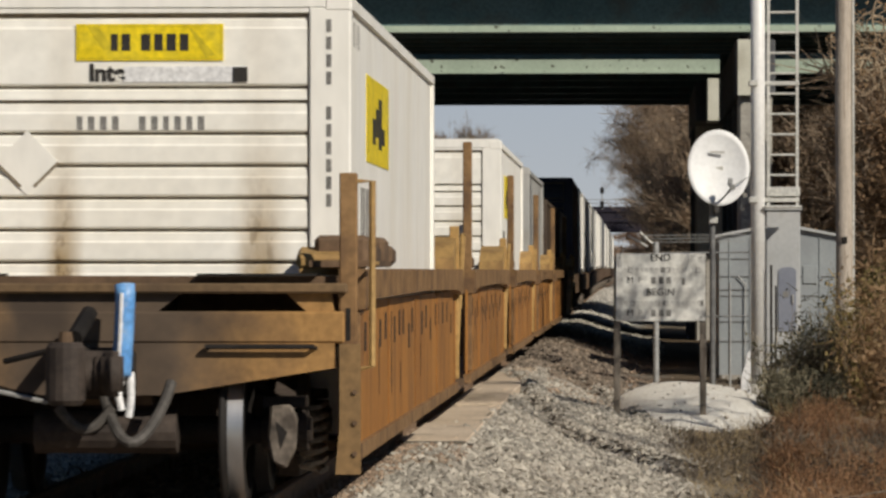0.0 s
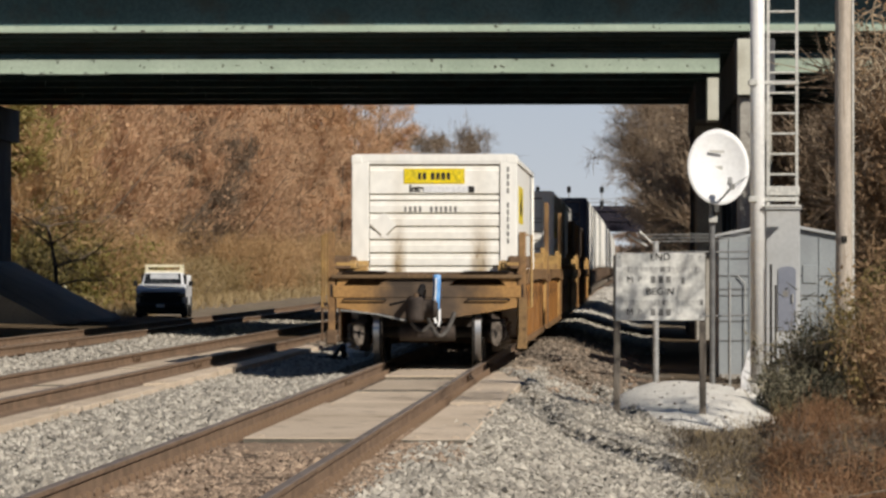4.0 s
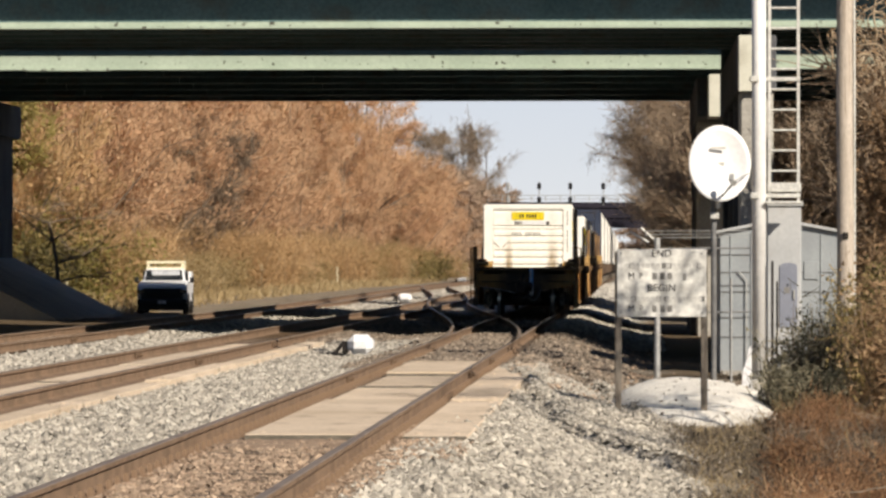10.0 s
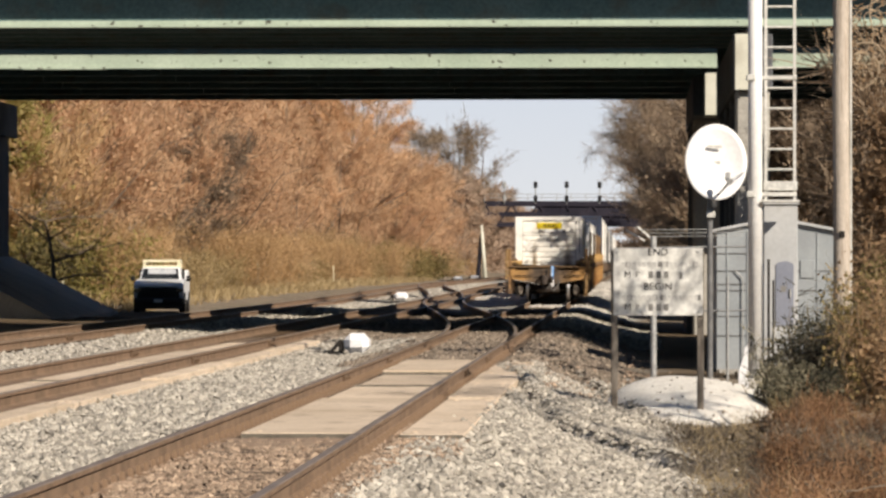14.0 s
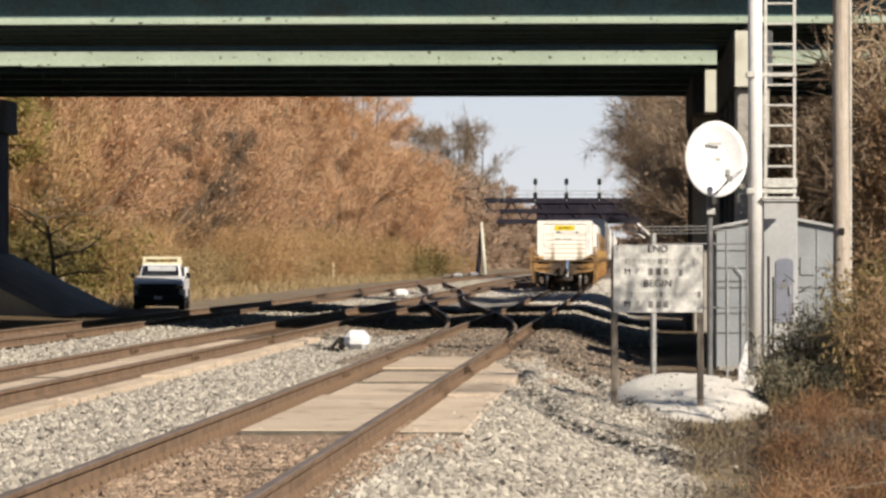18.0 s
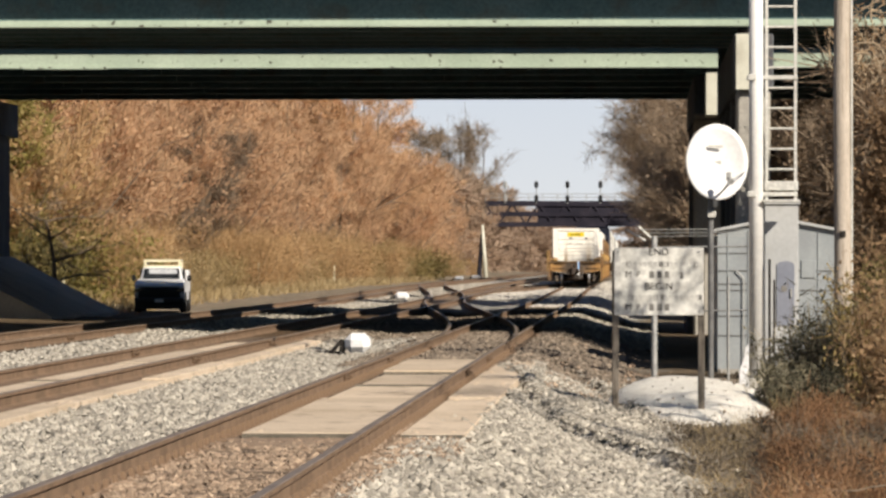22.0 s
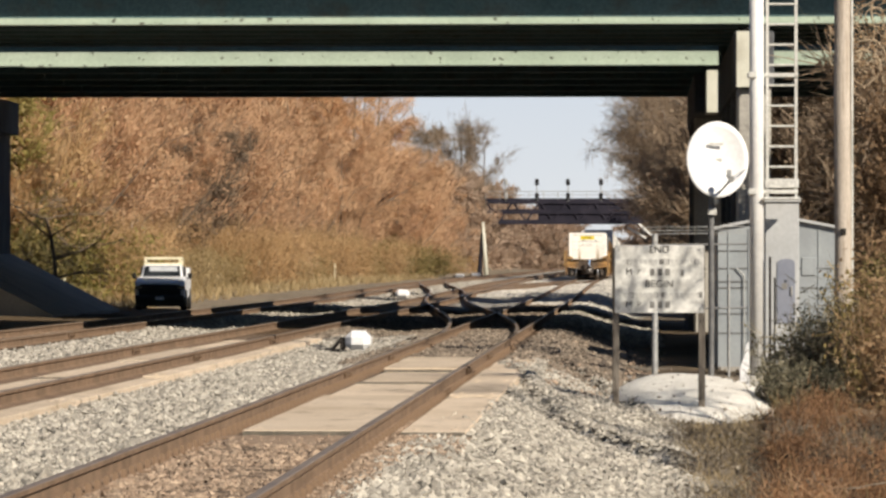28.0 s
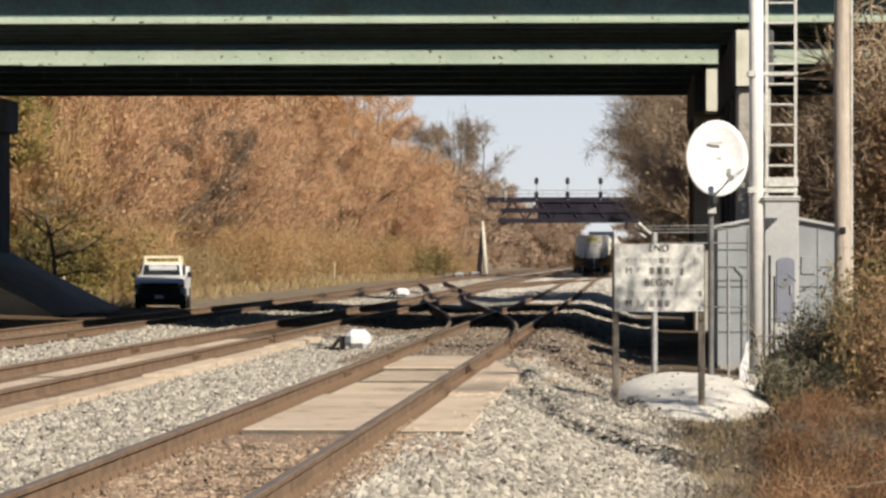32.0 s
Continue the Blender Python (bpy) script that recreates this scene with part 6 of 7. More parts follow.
    for x, y in ((8.4, 366.0), (7.4, 376), (7.9, 392), (9.5, 372), (7.2, 428), (6.9, 380), (6.6, 465), (6.6, 530)):
        put(wide, 0, x, y, rng.uniform(0, 360))
    for x, y in ((14.5, 172.0), (15.4, 182), (18.2, 205), (19, 222), (18, 240), (18.5, 285), (18.4, 305), (12, 365), (18.2, 262), (18.6, 322), (18.4, 345), (8.4, 440), (11, 470), (8.4, 510), (8.2, 570), (8.2, 630), (8.8, 700),
                 (17, 165), (21, 190), (18.5, 250), (19, 330), (25, 175), (31, 180), (17, 420), (16, 560)):
        put(bare, rng.choice((1, 2, 2)), x, y, rng.uniform(0, 360))
    for x, y in ((-16, 880), (-13, 892), (-10.5, 884), (-19, 870)):
        put(far, 0, x, y, rng.uniform(0, 360), -3.0)
    # far wall of woods where the line bends away
    x = -64.0
    while x < 40:
        for yy in (925, 948):
            put(far, 0, x + rng.uniform(-1, 1), yy + rng.uniform(-8, 8), rng.uniform(0, 360), -8.0 if -11 < x < 3 else -1.5)
        if x < -24 or x > 12:
            put(bare, 2, x + 2, 960 + rng.uniform(-20, 20), rng.uniform(0, 360))
        x += rng.uniform(3.0, 4.6)
    # brush mostly out of view, added to shade the ground beside the bridges
    brush = [tree("low brushy winter tree added on the bank for shade", 6.5, 2.6, 26, TWIG_GREY, per=46, leaf=16, low=0.02)]
    for x, y in ((10.6, 93.0), (9.9, 95.0)):
        put(brush, 0, x, y, rng.uniform(0, 360))
    low = [shrub("olive-green shrub at the wood's edge", 2.2, 2.6, 31, SHRUB_OLIVE, leaves=1500, leaf_size=0.20, twigs=500),
           shrub("dry brown shrub at the wood's edge", 2.4, 2.9, 32, VINE, leaves=900, leaf_size=0.18, twigs=1100),
           shrub("straw-coloured brush beside the service road", 1.8, 1.7, 33, STRAW, leaves=700, leaf_size=0.14, twigs=1000),
           shrub("tan winter brush at the wood's edge", 2.3, 3.0, 34, TWIG_OLIVE, leaves=700, leaf_size=0.15, twigs=1500)]
    y = 176.0
    while y < 620:
        put(low, rng.choice((0, 3, 3, 2)) if y < 190 or y > 300 else rng.choice((3, 3, 2)), -19.6 - rng.uniform(0, 2.2), y, rng.uniform(0, 360))
        put(low, rng.choice((3, 2, 2)), -18.0 - rng.uniform(0, 1.2), y + 3, rng.uniform(0, 360))
        if y < 195 or 330 < y < 400:
            put(low, 0, -20.2 - rng.uniform(0, 1.5), y + 5, rng.uniform(0, 360))
        y += 8.5 if y < 300 else 17.0
    for x, y in ((8.6, 166), (7.6, 176), (8.2, 200), (7.8, 235), (7.4, 275), (7.6, 320), (7.2, 380), (7.5, 450), (9.5, 92), (11, 100), (12.5, 112), (10.5, 125)):
        put(low, 1, x, y, rng.uniform(0, 360))
    for x, y in ((-21.2, 415), (-20.2, 424), (-19.4, 432), (-18.6, 424), (-17.8, 436), (-20.6, 398), (-16.9, 442)):
        put(low, 0, x, y, rng.uniform(0, 360))
    grass("verge_grass", "pale straw grass along the service road", -18.6, -15.0, 156.0, 420.0, 9000, 0.5, STRAW, 41, width=0.05)
    grass("verge_grass", "dry grass below the trees", -24.0, -17.5, 163.0, 330.0, 7000, 0.7, STRAW, 42, width=0.06)


woods()

# ---- backdrop of sky ----


def backdrop():
    m = bpy.data.materials.new("far_sky")
    m.use_nodes = True
    n, k = m.node_tree.nodes, m.node_tree.links
    n.remove(n["Principled BSDF"])
    tc, sep, ramp, em = n.new("ShaderNodeTexCoord"), n.new("ShaderNodeSeparateXYZ"), n.new("ShaderNodeValToRGB"), n.new("ShaderNodeEmission")
    k.new(tc.outputs["Generated"], sep.inputs[0])
    k.new(sep.outputs[2], ramp.inputs[0])
    e = ramp.color_ramp.elements
    e[0].color, e[1].color = (0.80, 0.84, 0.87, 1), (0.42, 0.56, 0.78, 1)
    e.new(0.35).color = (0.66, 0.75, 0.86, 1)
    k.new(ramp.outputs[0], em.inputs[0])
    em.inputs[1].default_value = 0.74
    k.new(em.outputs[0], n["Material Output"].inputs[0])
    ob = raw("backdrop", [(-900, 2550, -5), (900, 2550, -5), (900, 2550, 330), (-900, 2550, 330)], [(0, 1, 2, 3)], m)
    return tagged(ob, "pale blue winter sky", "sky", kind="structure")


backdrop()

# ---- trackside equipment ----


def station_sign():
    t = thing("railway_sign", "weathered white limit sign on dark wooden posts", "sign", pose(0, 60.0, 0))
    bm = bmesh.new()
    box(bm, 2.815, 4.0, -0.02, 0.0, 0.735, 1.635, bevel=0.006)
    board = part("board", bm, SIGN_WHITE, t)
    for x, z in ((2.83, -0.75), (3.97, -0.85)):
        bm = bmesh.new()
        box(bm, x - 0.045, x + 0.045, 0.004, 0.094, z, 1.60, bevel=0.01)
        part("post", bm, WOOD_POST, t)
    for x, z in ((2.87, 1.58), (3.94, 1.58), (2.87, 0.79), (3.94, 0.79)):
        bm = bmesh.new()
        tube(bm, (x, -0.032, z), (x, -0.019, z), 0.014, seg=8)
        part("bolt", bm, GALV, t)
    lettering("lettering_end", "END", 0.135, INK, board, pose(3.405, -0.024, 1.575) @ FACING)
    lettering("lettering_begin", "BEGIN", 0.135, INK, board, pose(3.405, -0.024, 1.118) @ FACING)
    # faint rows of worn writing; only a few letters still stand out
    for z, dark in ((1.415, (-0.40, 0.03, 0.10, 0.49)), (0.975, (-0.37, -0.04, 0.06, 0.54))):
        bars("writing_bar", [0.05, 0.06, 0.05, 0.04, 0.05, 0.05, 0.05, -0.05, 0.05, 0.06, 0.05, 0.04, 0.06, 0.05, 0.05], 0.06, 3.43, -0.0215, z, FAINT_INK, board, gap=0.018)
        for dx in dark:
            boxes("writing_bar", [(3.405 + dx - 0.03, 3.405 + dx + 0.03, -0.0235, -0.022, z - 0.035, z + 0.035)], INK_GREY, board)
    for z in (1.277, 0.845):
        lettering("lettering_mp", "M", 0.12, INK, board, pose(3.005, -0.024, z) @ FACING)
        lettering("lettering_mp", "P", 0.11, INK_GREY, board, pose(3.135, -0.024, z) @ FACING)
        for dx in (-0.094, 0.012, 0.11):
            boxes("writing_bar", [(3.405 + dx - 0.03, 3.405 + dx + 0.03, -0.0235, -0.022, z - 0.045, z + 0.045)], INK_GREY, board)
    boxes("writing_bar", [(3.69, 3.73, -0.0235, -0.022, 1.22, 1.31)], INK_GREY, board)
    return t


def dish():
    t = thing("satellite_dish", "white oval satellite dish on a grey pole", "satellite dish", pose(4.54, 80.0, 0))
    bm = bmesh.new()
    rings, seg = 7, 40
    grid = []
    for side in (0.0, 0.025):
        for i in range(rings + 1):
            r = i / rings
            grid.append([bm.verts.new((0.55 * r * math.cos(6.28319 * k / seg), -0.14 * r * r + side, 0.685 * r * math.sin(6.28319 * k / seg))) for k in range(seg)])
    for lo in (0, rings + 1):
        for i in range(rings):
            for k in range(seg):
                a, b = grid[lo + i], grid[lo + i + 1]
                if i == 0:
                    bm.faces.new((a[0] if k == 0 else a[k], b[k], b[(k + 1) % seg]))
                else:
                    bm.faces.new((a[k], b[k], b[(k + 1) % seg], a[(k + 1) % seg]))
    for k in range(seg):
        bm.faces.new((grid[rings][k], grid[-1][k], grid[-1][(k + 1) % seg], grid[rings][(k + 1) % seg]))
    bmesh.ops.remove_doubles(bm, verts=bm.verts[:], dist=0.0005)
    bmesh.ops.recalc_face_normals(bm, faces=bm.faces[:])
    r = part("reflector", bm, DISH, t, smooth=True)
    r.matrix_basis = pose(0, 0, 3.2, -10, 0, 6)
    boxes("label_strip", [(-0.14, 0.12, -0.060, -0.040, 3.475, 3.52)], FAINT_INK, t)
    bm = bmesh.new()
    path_tube(bm, [(0.02, -0.06, 2.60), (0.12, -0.45, 2.72), (0.23, -0.62, 2.86)], 0.018, 6)
    path_tube(bm, [(0.52, -0.10, 3.05), (0.24, -0.62, 2.88)], 0.010, 6)
    arm = part("feed_arm", bm, GALV, t)
    bm = bmesh.new()
    tube(bm, (0.25, -0.70, 2.86), (0.19, -0.52, 2.93), 0.055, 0.035, seg=10)
    box(bm, 0.17, 0.25, -0.60, -0.50, 2.93, 3.03, bevel=0.01)
    part("feed_horn", bm, GALV, arm)
    bm = bmesh.new()
    tube(bm, (-0.09, 0.18, -0.85), (-0.09, 0.18, 3.3), 0.052, seg=14)
    part("pole", bm, PIPE, t)
    for b in ((-0.15, 0.0, 0.05, 0.26, 2.24, 2.36), (-0.14, 0.10, 0.0, 0.2, 2.95, 3.25), (-0.05, 0.03, -0.02, 0.14, 2.43, 2.62)):
        boxes("bracket", [b], LADDER, t, bevel=0.012)
    return t


def signal_mast():
    t = thing("signal_mast", "silver painted steel signal mast with a ladder", "signal mast", pose(5.15, 76.5, 0))
    bm = bmesh.new()
    tube(bm, (0, 0, -0.7), (0, 0, 9.2), 0.12, seg=24)
    part("mast_tube", bm, SILVER, t, smooth=True)
    bm = bmesh.new()
    lathe(bm, [(-0.95, 0.27), (-0.62, 0.25), (-0.52, 0.20), (-0.50, 0.135)], "z", 20)
    part("footing", bm, CONCRETE, t, smooth=True)
    bm = bmesh.new()
    prism(bm, [(-0.30, -0.85), (-0.13, -0.85), (-0.14, 0.08), (-0.19, 0.02), (-0.22, -0.16), (-0.29, -0.36)], -0.55, -0.25)
    part("broken_footing", bm, PALE_PATCH, t, "white broken concrete footing")
    lad = boxes("ladder_rail", [(0.155, 0.205, 0.0, 0.06, 2.48, 9.0)], LADDER, t)
    boxes("ladder_rail", [(0.64, 0.69, 0.0, 0.06, 2.48, 9.0)], LADDER, t)
    z = 3.02
    first = None
    while z < 8.9:
        if first is None:
            bm = bmesh.new()
            tube(bm, (0.18, 0.03, 0), (0.665, 0.03, 0), 0.02, seg=8)
            first = part("rung", bm, LADDER, t)
            first.matrix_basis = pose(0, 0, z)
        else:
            repeat(first, t, pose(0, 0, z))
        z += 0.344
    for z in (2.60, 4.57, 6.55, 8.5):
        bm = bmesh.new()
        box(bm, -0.16, 0.70, -0.02, 0.02, z - 0.035, z + 0.035, bevel=0.008)
        box(bm, -0.15, 0.0, -0.16, 0.16, z - 0.05, z + 0.05, bevel=0.01)
        part("ladder_bracket", bm, LADDER, t)
    bm = bmesh.new()
    box(bm, 0.14, 0.71, -0.03, 0.06, 2.66, 2.82, bevel=0.01)
    box(bm, 0.10, 0.74, -0.2, 0.3, 2.46, 2.50, bevel=0.01)
    part("foot_platform", bm, LADDER, t)
    bm = bmesh.new()
    tube(bm, (0.22, -0.16, -0.7), (0.22, -0.16, 1.5), 0.022, seg=8)
    tube(bm, (0.30, -0.16, -0.7), (0.30, -0.16, 1.15), 0.018, seg=8)
    part("conduit", bm, DARK_STEEL, t)
    return t


def signal_case():
    t = thing("signal_case", "pale grey metal signal case with a blue-grey door", "cabinet", pose(5.60, 77.2, 0))
    bm = bmesh.new()
    box(bm, -0.29, 0.29, 0, 0.55, -0.5, 2.44, bevel=0.015)
    part("body", bm, CASE, t)
    bm = bmesh.new()
    pts = [(-0.08, 0.37), (0.22, 0.37), (0.22, 1.40)] + [(0.07 + 0.15 * math.cos(a), 1.40 + 0.07 * math.sin(a)) for a in (0.4, 0.9, 1.57, 2.24, 2.74)] + [(-0.08, 1.40)]
    prism(bm, pts, -0.02, -0.001)
    d = part("door", bm, CASE_DOOR, t, "blue-grey rounded door")
    boxes("door_handle", [(0.15, 0.18, -0.05, -0.02, 0.85, 1.0)], GALV, d)
    boxes("label_plate", [(0.0, 0.09, -0.026, -0.021, 0.95, 1.05)], INK_GREY, d)
    bm = bmesh.new()
    prism(bm, [(-0.33, 2.44), (0.33, 2.44), (0.29, 2.52), (-0.29, 2.52)], -0.04, 0.59)
    part("lid", bm, CASE, t)
    boxes("leg", [(-0.27, -0.2, 0.05, 0.12, -0.85, -0.5)], GALV, t)
    boxes("leg", [(0.2, 0.27, 0.05, 0.12, -0.85, -0.5)], GALV, t)
    return t


def equipment_hut():
    t = thing("equipment_hut", "grey ribbed metal railway equipment hut", "hut", pose(5.88, 88.0, 0))
    w = 1.16
    boxes("base_frame", [(-w, w, 0, 4.0, -0.9, -0.62)], CONCRETE, t)
    boxes("wall", [(-w, w, 0.0, 0.06, -0.62, 2.08)], HUT, t, "grey metal front wall")
    boxes("wall", [(-w, -w + 0.06, 0.061, 4.0, -0.62, 2.08)], HUT, t)
    boxes("wall", [(w - 0.06, w, 0.061, 4.0, -0.62, 2.08)], HUT, t)
    boxes("wall", [(-w + 0.061, w - 0.061, 3.94, 4.0, -0.62, 2.08)], HUT, t)
    for i, z in enumerate((0.02, 0.40, 0.90, 1.02, 1.28, 1.62)):
        for x0, x1 in ((-w, -0.58), (0.36, w)) if i % 2 == 0 else ((-w, -0.58),):
            boxes("panel_rib", [(x0 + 0.01, x1, -0.016, 0.0, z, z + 0.022)], PIPE, t)
    for x in (-0.97, -0.575, 0.36, 0.78):
        boxes("panel_seam", [(x, x + 0.022, -0.020, 0.0, -0.6, 2.06)], HUT, t)
    bm = bmesh.new()
    prism(bm, [(-w - 0.08, 2.05), (0.0, 2.28), (w + 0.08, 2.05), (w + 0.08, 2.10), (0, 2.34), (-w - 0.08, 2.10)], -0.10, 4.1)
    part("roof", bm, CASE, t, "pale grey shallow roof")
    bm = bmesh.new()
    prism(bm, [(-w, 2.081), (w, 2.081), (0, 2.279)], 0.0, 0.05)
    part("gable", bm, HUT, t)
    bm = bmesh.new()
    box(bm, 0.46, 0.74, -0.03, -0.001, 1.15, 1.5, bevel=0.008)
    part("vent", bm, HUT, t)
    bm = bmesh.new()
    tube(bm, (-0.66, -0.05, -0.75), (-0.66, -0.05, 1.15), 0.013, seg=8)
    path_tube(bm, [(-0.66, -0.05, 1.15), (-0.80, -0.05, 1.30)], 0.013, 8)
    part("standpipe", bm, GALV, t)
    return t


def fence():
    t = thing("security_fence", "grey pipe fence with barbed-wire arms", "fence", pose(0, 82.0, 0))
    for x in (3.46, 4.80):
        bm = bmesh.new()
        tube(bm, (x, 0, -0.95), (x, 0, 1.92 if x < 4 else 1.18), 0.055 if x < 4 else 0.02, seg=12)
        part("post", bm, GALV, t)
    for z in (1.72, 0.56):
        bm = bmesh.new()
        tube(bm, (3.46, 0, z), (5.14, 0.3, z + 0.02), 0.016, seg=8)
        part("rail", bm, PIPE, t)
    for dx in (-0.29, -0.5):
        bm = bmesh.new()
        tube(bm, (3.46 if dx > -0.4 else 3.30, 0, 1.84), (3.46 + dx, 0.05, 2.10 if dx > -0.4 else 2.04), 0.022, seg=6)
        part("barb_arm", bm, LADDER, t)
    for k in range(3):
        bm = bmesh.new()
        tube(bm, (3.22 + 0.07 * k, 0, 2.04 - 0.06 * k), (5.1, 0.3, 2.06 - 0.06 * k), 0.006, seg=5)
        part("barbed_wire", bm, GALV, t)
    return t


def utility_pole():
    t = thing("utility_pole", "weathered pale brown wooden utility pole", "utility pole", pose(6.86, 82.0, 0))
    bm = bmesh.new()
    rng = random.Random(5)
    seg, rows, rings = 14, 24, []
    for j in range(rows + 1):
        z = -0.9 + 11.0 * j / rows
        r = 0.165 - 0.025 * j / rows
        rings.append([bm.verts.new((r * math.cos(6.2832 * i / seg) * (1 + rng.uniform(-0.02, 0.02)) + 0.01 * math.sin(z), r * math.sin(6.2832 * i / seg), z)) for i in range(seg)])
    for a, b in zip(rings, rings[1:]):
        for i in range(seg):
            bm.faces.new((a[i], a[(i + 1) % seg], b[(i + 1) % seg], b[i]))
    bm.faces.new(rings[-1])
    part("shaft", bm, POLE_WOOD, t, smooth=True)
    bm = bmesh.new()
    tube(bm, (0.17, -0.06, -0.9), (0.155, -0.06, 9.5), 0.022, seg=8)
    part("ground_wire_guard", bm, LADDER, t)
    bm = bmesh.new()
    box(bm, -0.05, 0.05, -0.19, -0.15, 1.9, 2.02, bevel=0.01)
    part("tag_plate", bm, DARK_STEEL, t)
    return t


def marker(x, y, h, label):
    t = thing("marker_post", label, "marker post", pose(x, y, ground_z(x, y) - 0.1), "thin marker posts")
    bm = bmesh.new()
    box(bm, -0.04, 0.04, -0.03, 0.03, 0, h, bevel=0.01)
    part("stake", bm, CREAM, t)
    return t


def pickup():
    t = thing("pickup_truck", "white pickup truck with a black grille and cream roof rack", "pickup truck", pose(-14.05, 163.2, -0.335, 0, 0, 3.0) @ Matrix.Scale(0.949, 4))
    h = 0.94
    bm = bmesh.new()
    prism(bm, [(0.10, 0.45), (0.02, 0.60), (0.02, 1.00), (0.12, 1.10), (0.60, 1.21), (1.55, 1.28), (5.55, 1.28), (5.6, 1.15), (5.6, 0.45)], -h, h, "x")
    bmesh.ops.bevel(bm, geom=bm.edges[:], offset=0.05, segments=2, affect="EDGES")
    part("body", bm, TRUCK_WHITE, t)
    bm = bmesh.new()
    prism(bm, [(1.45, 1.19), (2.05, 1.72), (2.25, 1.76), (3.45, 1.76), (3.6, 1.70), (3.75, 1.19)], -0.83, 0.83, "x")
    for v in bm.verts:
        if v.co.z > 1.5:
            v.co.x *= 0.86
    bmesh.ops.bevel(bm, geom=bm.edges[:], offset=0.04, segments=2, affect="EDGES")
    cab = part("cab", bm, TRUCK_WHITE, t)
    bm = bmesh.new()
    q = [bm.verts.new(p) for p in ((-0.72, 1.54, 1.295), (0.72, 1.54, 1.295), (0.66, 1.975, 1.67), (-0.66, 1.975, 1.67))]
    q2 = [bm.verts.new(v.co + Vector((0, -0.02, 0.02))) for v in q]
    bm.faces.new(q2)
    for i in range(4):
        bm.faces.new((q[i], q[(i + 1) % 4], q2[(i + 1) % 4], q2[i]))
    w = part("windshield", bm, DARK_GLASS, cab, "dark windshield with painted light from the rear window")
    # pale panel paints the light seen through the rear window
    bm = bmesh.new()
    q = [bm.verts.new(p) for p in ((-0.48, 1.70, 1.475), (0.60, 1.70, 1.475), (0.57, 1.92, 1.66), (-0.50, 1.92, 1.66))]
    q2 = [bm.verts.new(v.co + Vector((0, -0.008, 0.008))) for v in q]
    bm.faces.new(q2)
    part("bright_patch", bm, PALE_GLASS, w)
    for s in (-1, 1):
        bm = bmesh.new()
        prism(bm, [(1.95, 1.26), (2.25, 1.66), (3.3, 1.66), (3.5, 1.26)], *sorted((s * 0.80, s * 0.845)), "x")
        part("side_window", bm, BLACK_TRIM, cab)
        bm = bmesh.new()
        box(bm, *sorted((s * 0.99, s * 1.15)), 1.62, 1.76, 1.20, 1.42, bevel=0.03)
        tube(bm, (s * 0.9, 1.72, 1.2), (s * 1.05, 1.70, 1.24), 0.02, seg=6)
        part("mirror", bm, BLACK_TRIM, t)
        bm = bmesh.new()
        box(bm, *sorted((s * 0.66, s * 0.95)), -0.035, 0.03, 0.80, 0.93, bevel=0.02)
        part("headlight", bm, DARK_GLASS, t, "dark headlight")
    bm = bmesh.new()
    box(bm, -0.80, 0.80, -0.02, 0.03, 0.45, 0.985, bevel=0.06)
    g = part("grille", bm, BLACK_TRIM, t, "black grille")
    for z in (0.58, 0.66, 0.74):
        boxes("grille_bar", [(-0.62, 0.62, -0.035, -0.02, z, z + 0.03)], DARK_STEEL, g)
    bm = bmesh.new()
    box(bm, -0.95, 0.95, -0.14, 0.08, 0.36, 0.58, bevel=0.04)
    bu = part("bumper", bm, BLACK_TRIM, t, "black front bumper")
    boxes("plate_bar", [(-0.16, 0.16, -0.150, -0.141, 0.40, 0.52)], PALE_PATCH, bu)
    boxes("underbody", [(-0.72, 0.72, 0.15, 5.3, 0.17, 0.44)], BLACK_TRIM, t)
    boxes("air_dam", [(-0.90, 0.90, -0.02, 0.06, 0.14, 0.37)], BLACK_TRIM, t)
    rack = boxes("rack_top", [(-0.72, 0.72, 2.2, 3.9, 1.93, 2.03)], CREAM, t, "cream equipment rack", bevel=0.02)
    boxes("rack_front", [(-0.72, 0.72, 2.12, 2.2, 1.72, 1.81)], CREAM, t)
    for x in (-0.70, 0.62):
        for y in (2.13, 3.8):
            boxes("rack_leg", [(x, x + 0.10, y, y + 0.08, 1.70, 1.935)], CREAM, t)
    boxes("bed_box", [(-0.93, 0.93, 3.9, 5.4, 1.2, 1.62)], TRUCK_WHITE, t, bevel=0.03)
    for s in (-1, 1):
        for y in (1.0, 4.5):
            bm = bmesh.new()
            lathe(bm, [(s * 0.74, 0.20), (s * 0.74, 0.38), (s * 0.78, 0.40), (s * 0.95, 0.40), (s * 0.985, 0.37), (s * 0.985, 0.22)], "x", 24, (0, y, 0.40))
            w = part("tyre", bm, BLACK_TRIM, t, smooth=True)
            bm = bmesh.new()
            tube(bm, (s * 0.94, y, 0.40), (s * 0.975, y, 0.40), 0.22, seg=16)
            part("rim", bm, GALV, w)
    return t


station_sign()
dish()
signal_mast()
signal_case()
equipment_hut()
fence()
utility_pole()
pickup()
marker(-18.0, 320.0, 1.4, "pale wooden marker post in dry grass")
marker(-18.0, 255.0, 1.6, "pale wooden marker post in dry grass")
marker(-17.75, 165.0, 1.1, "pale wooden marker post in dry grass")


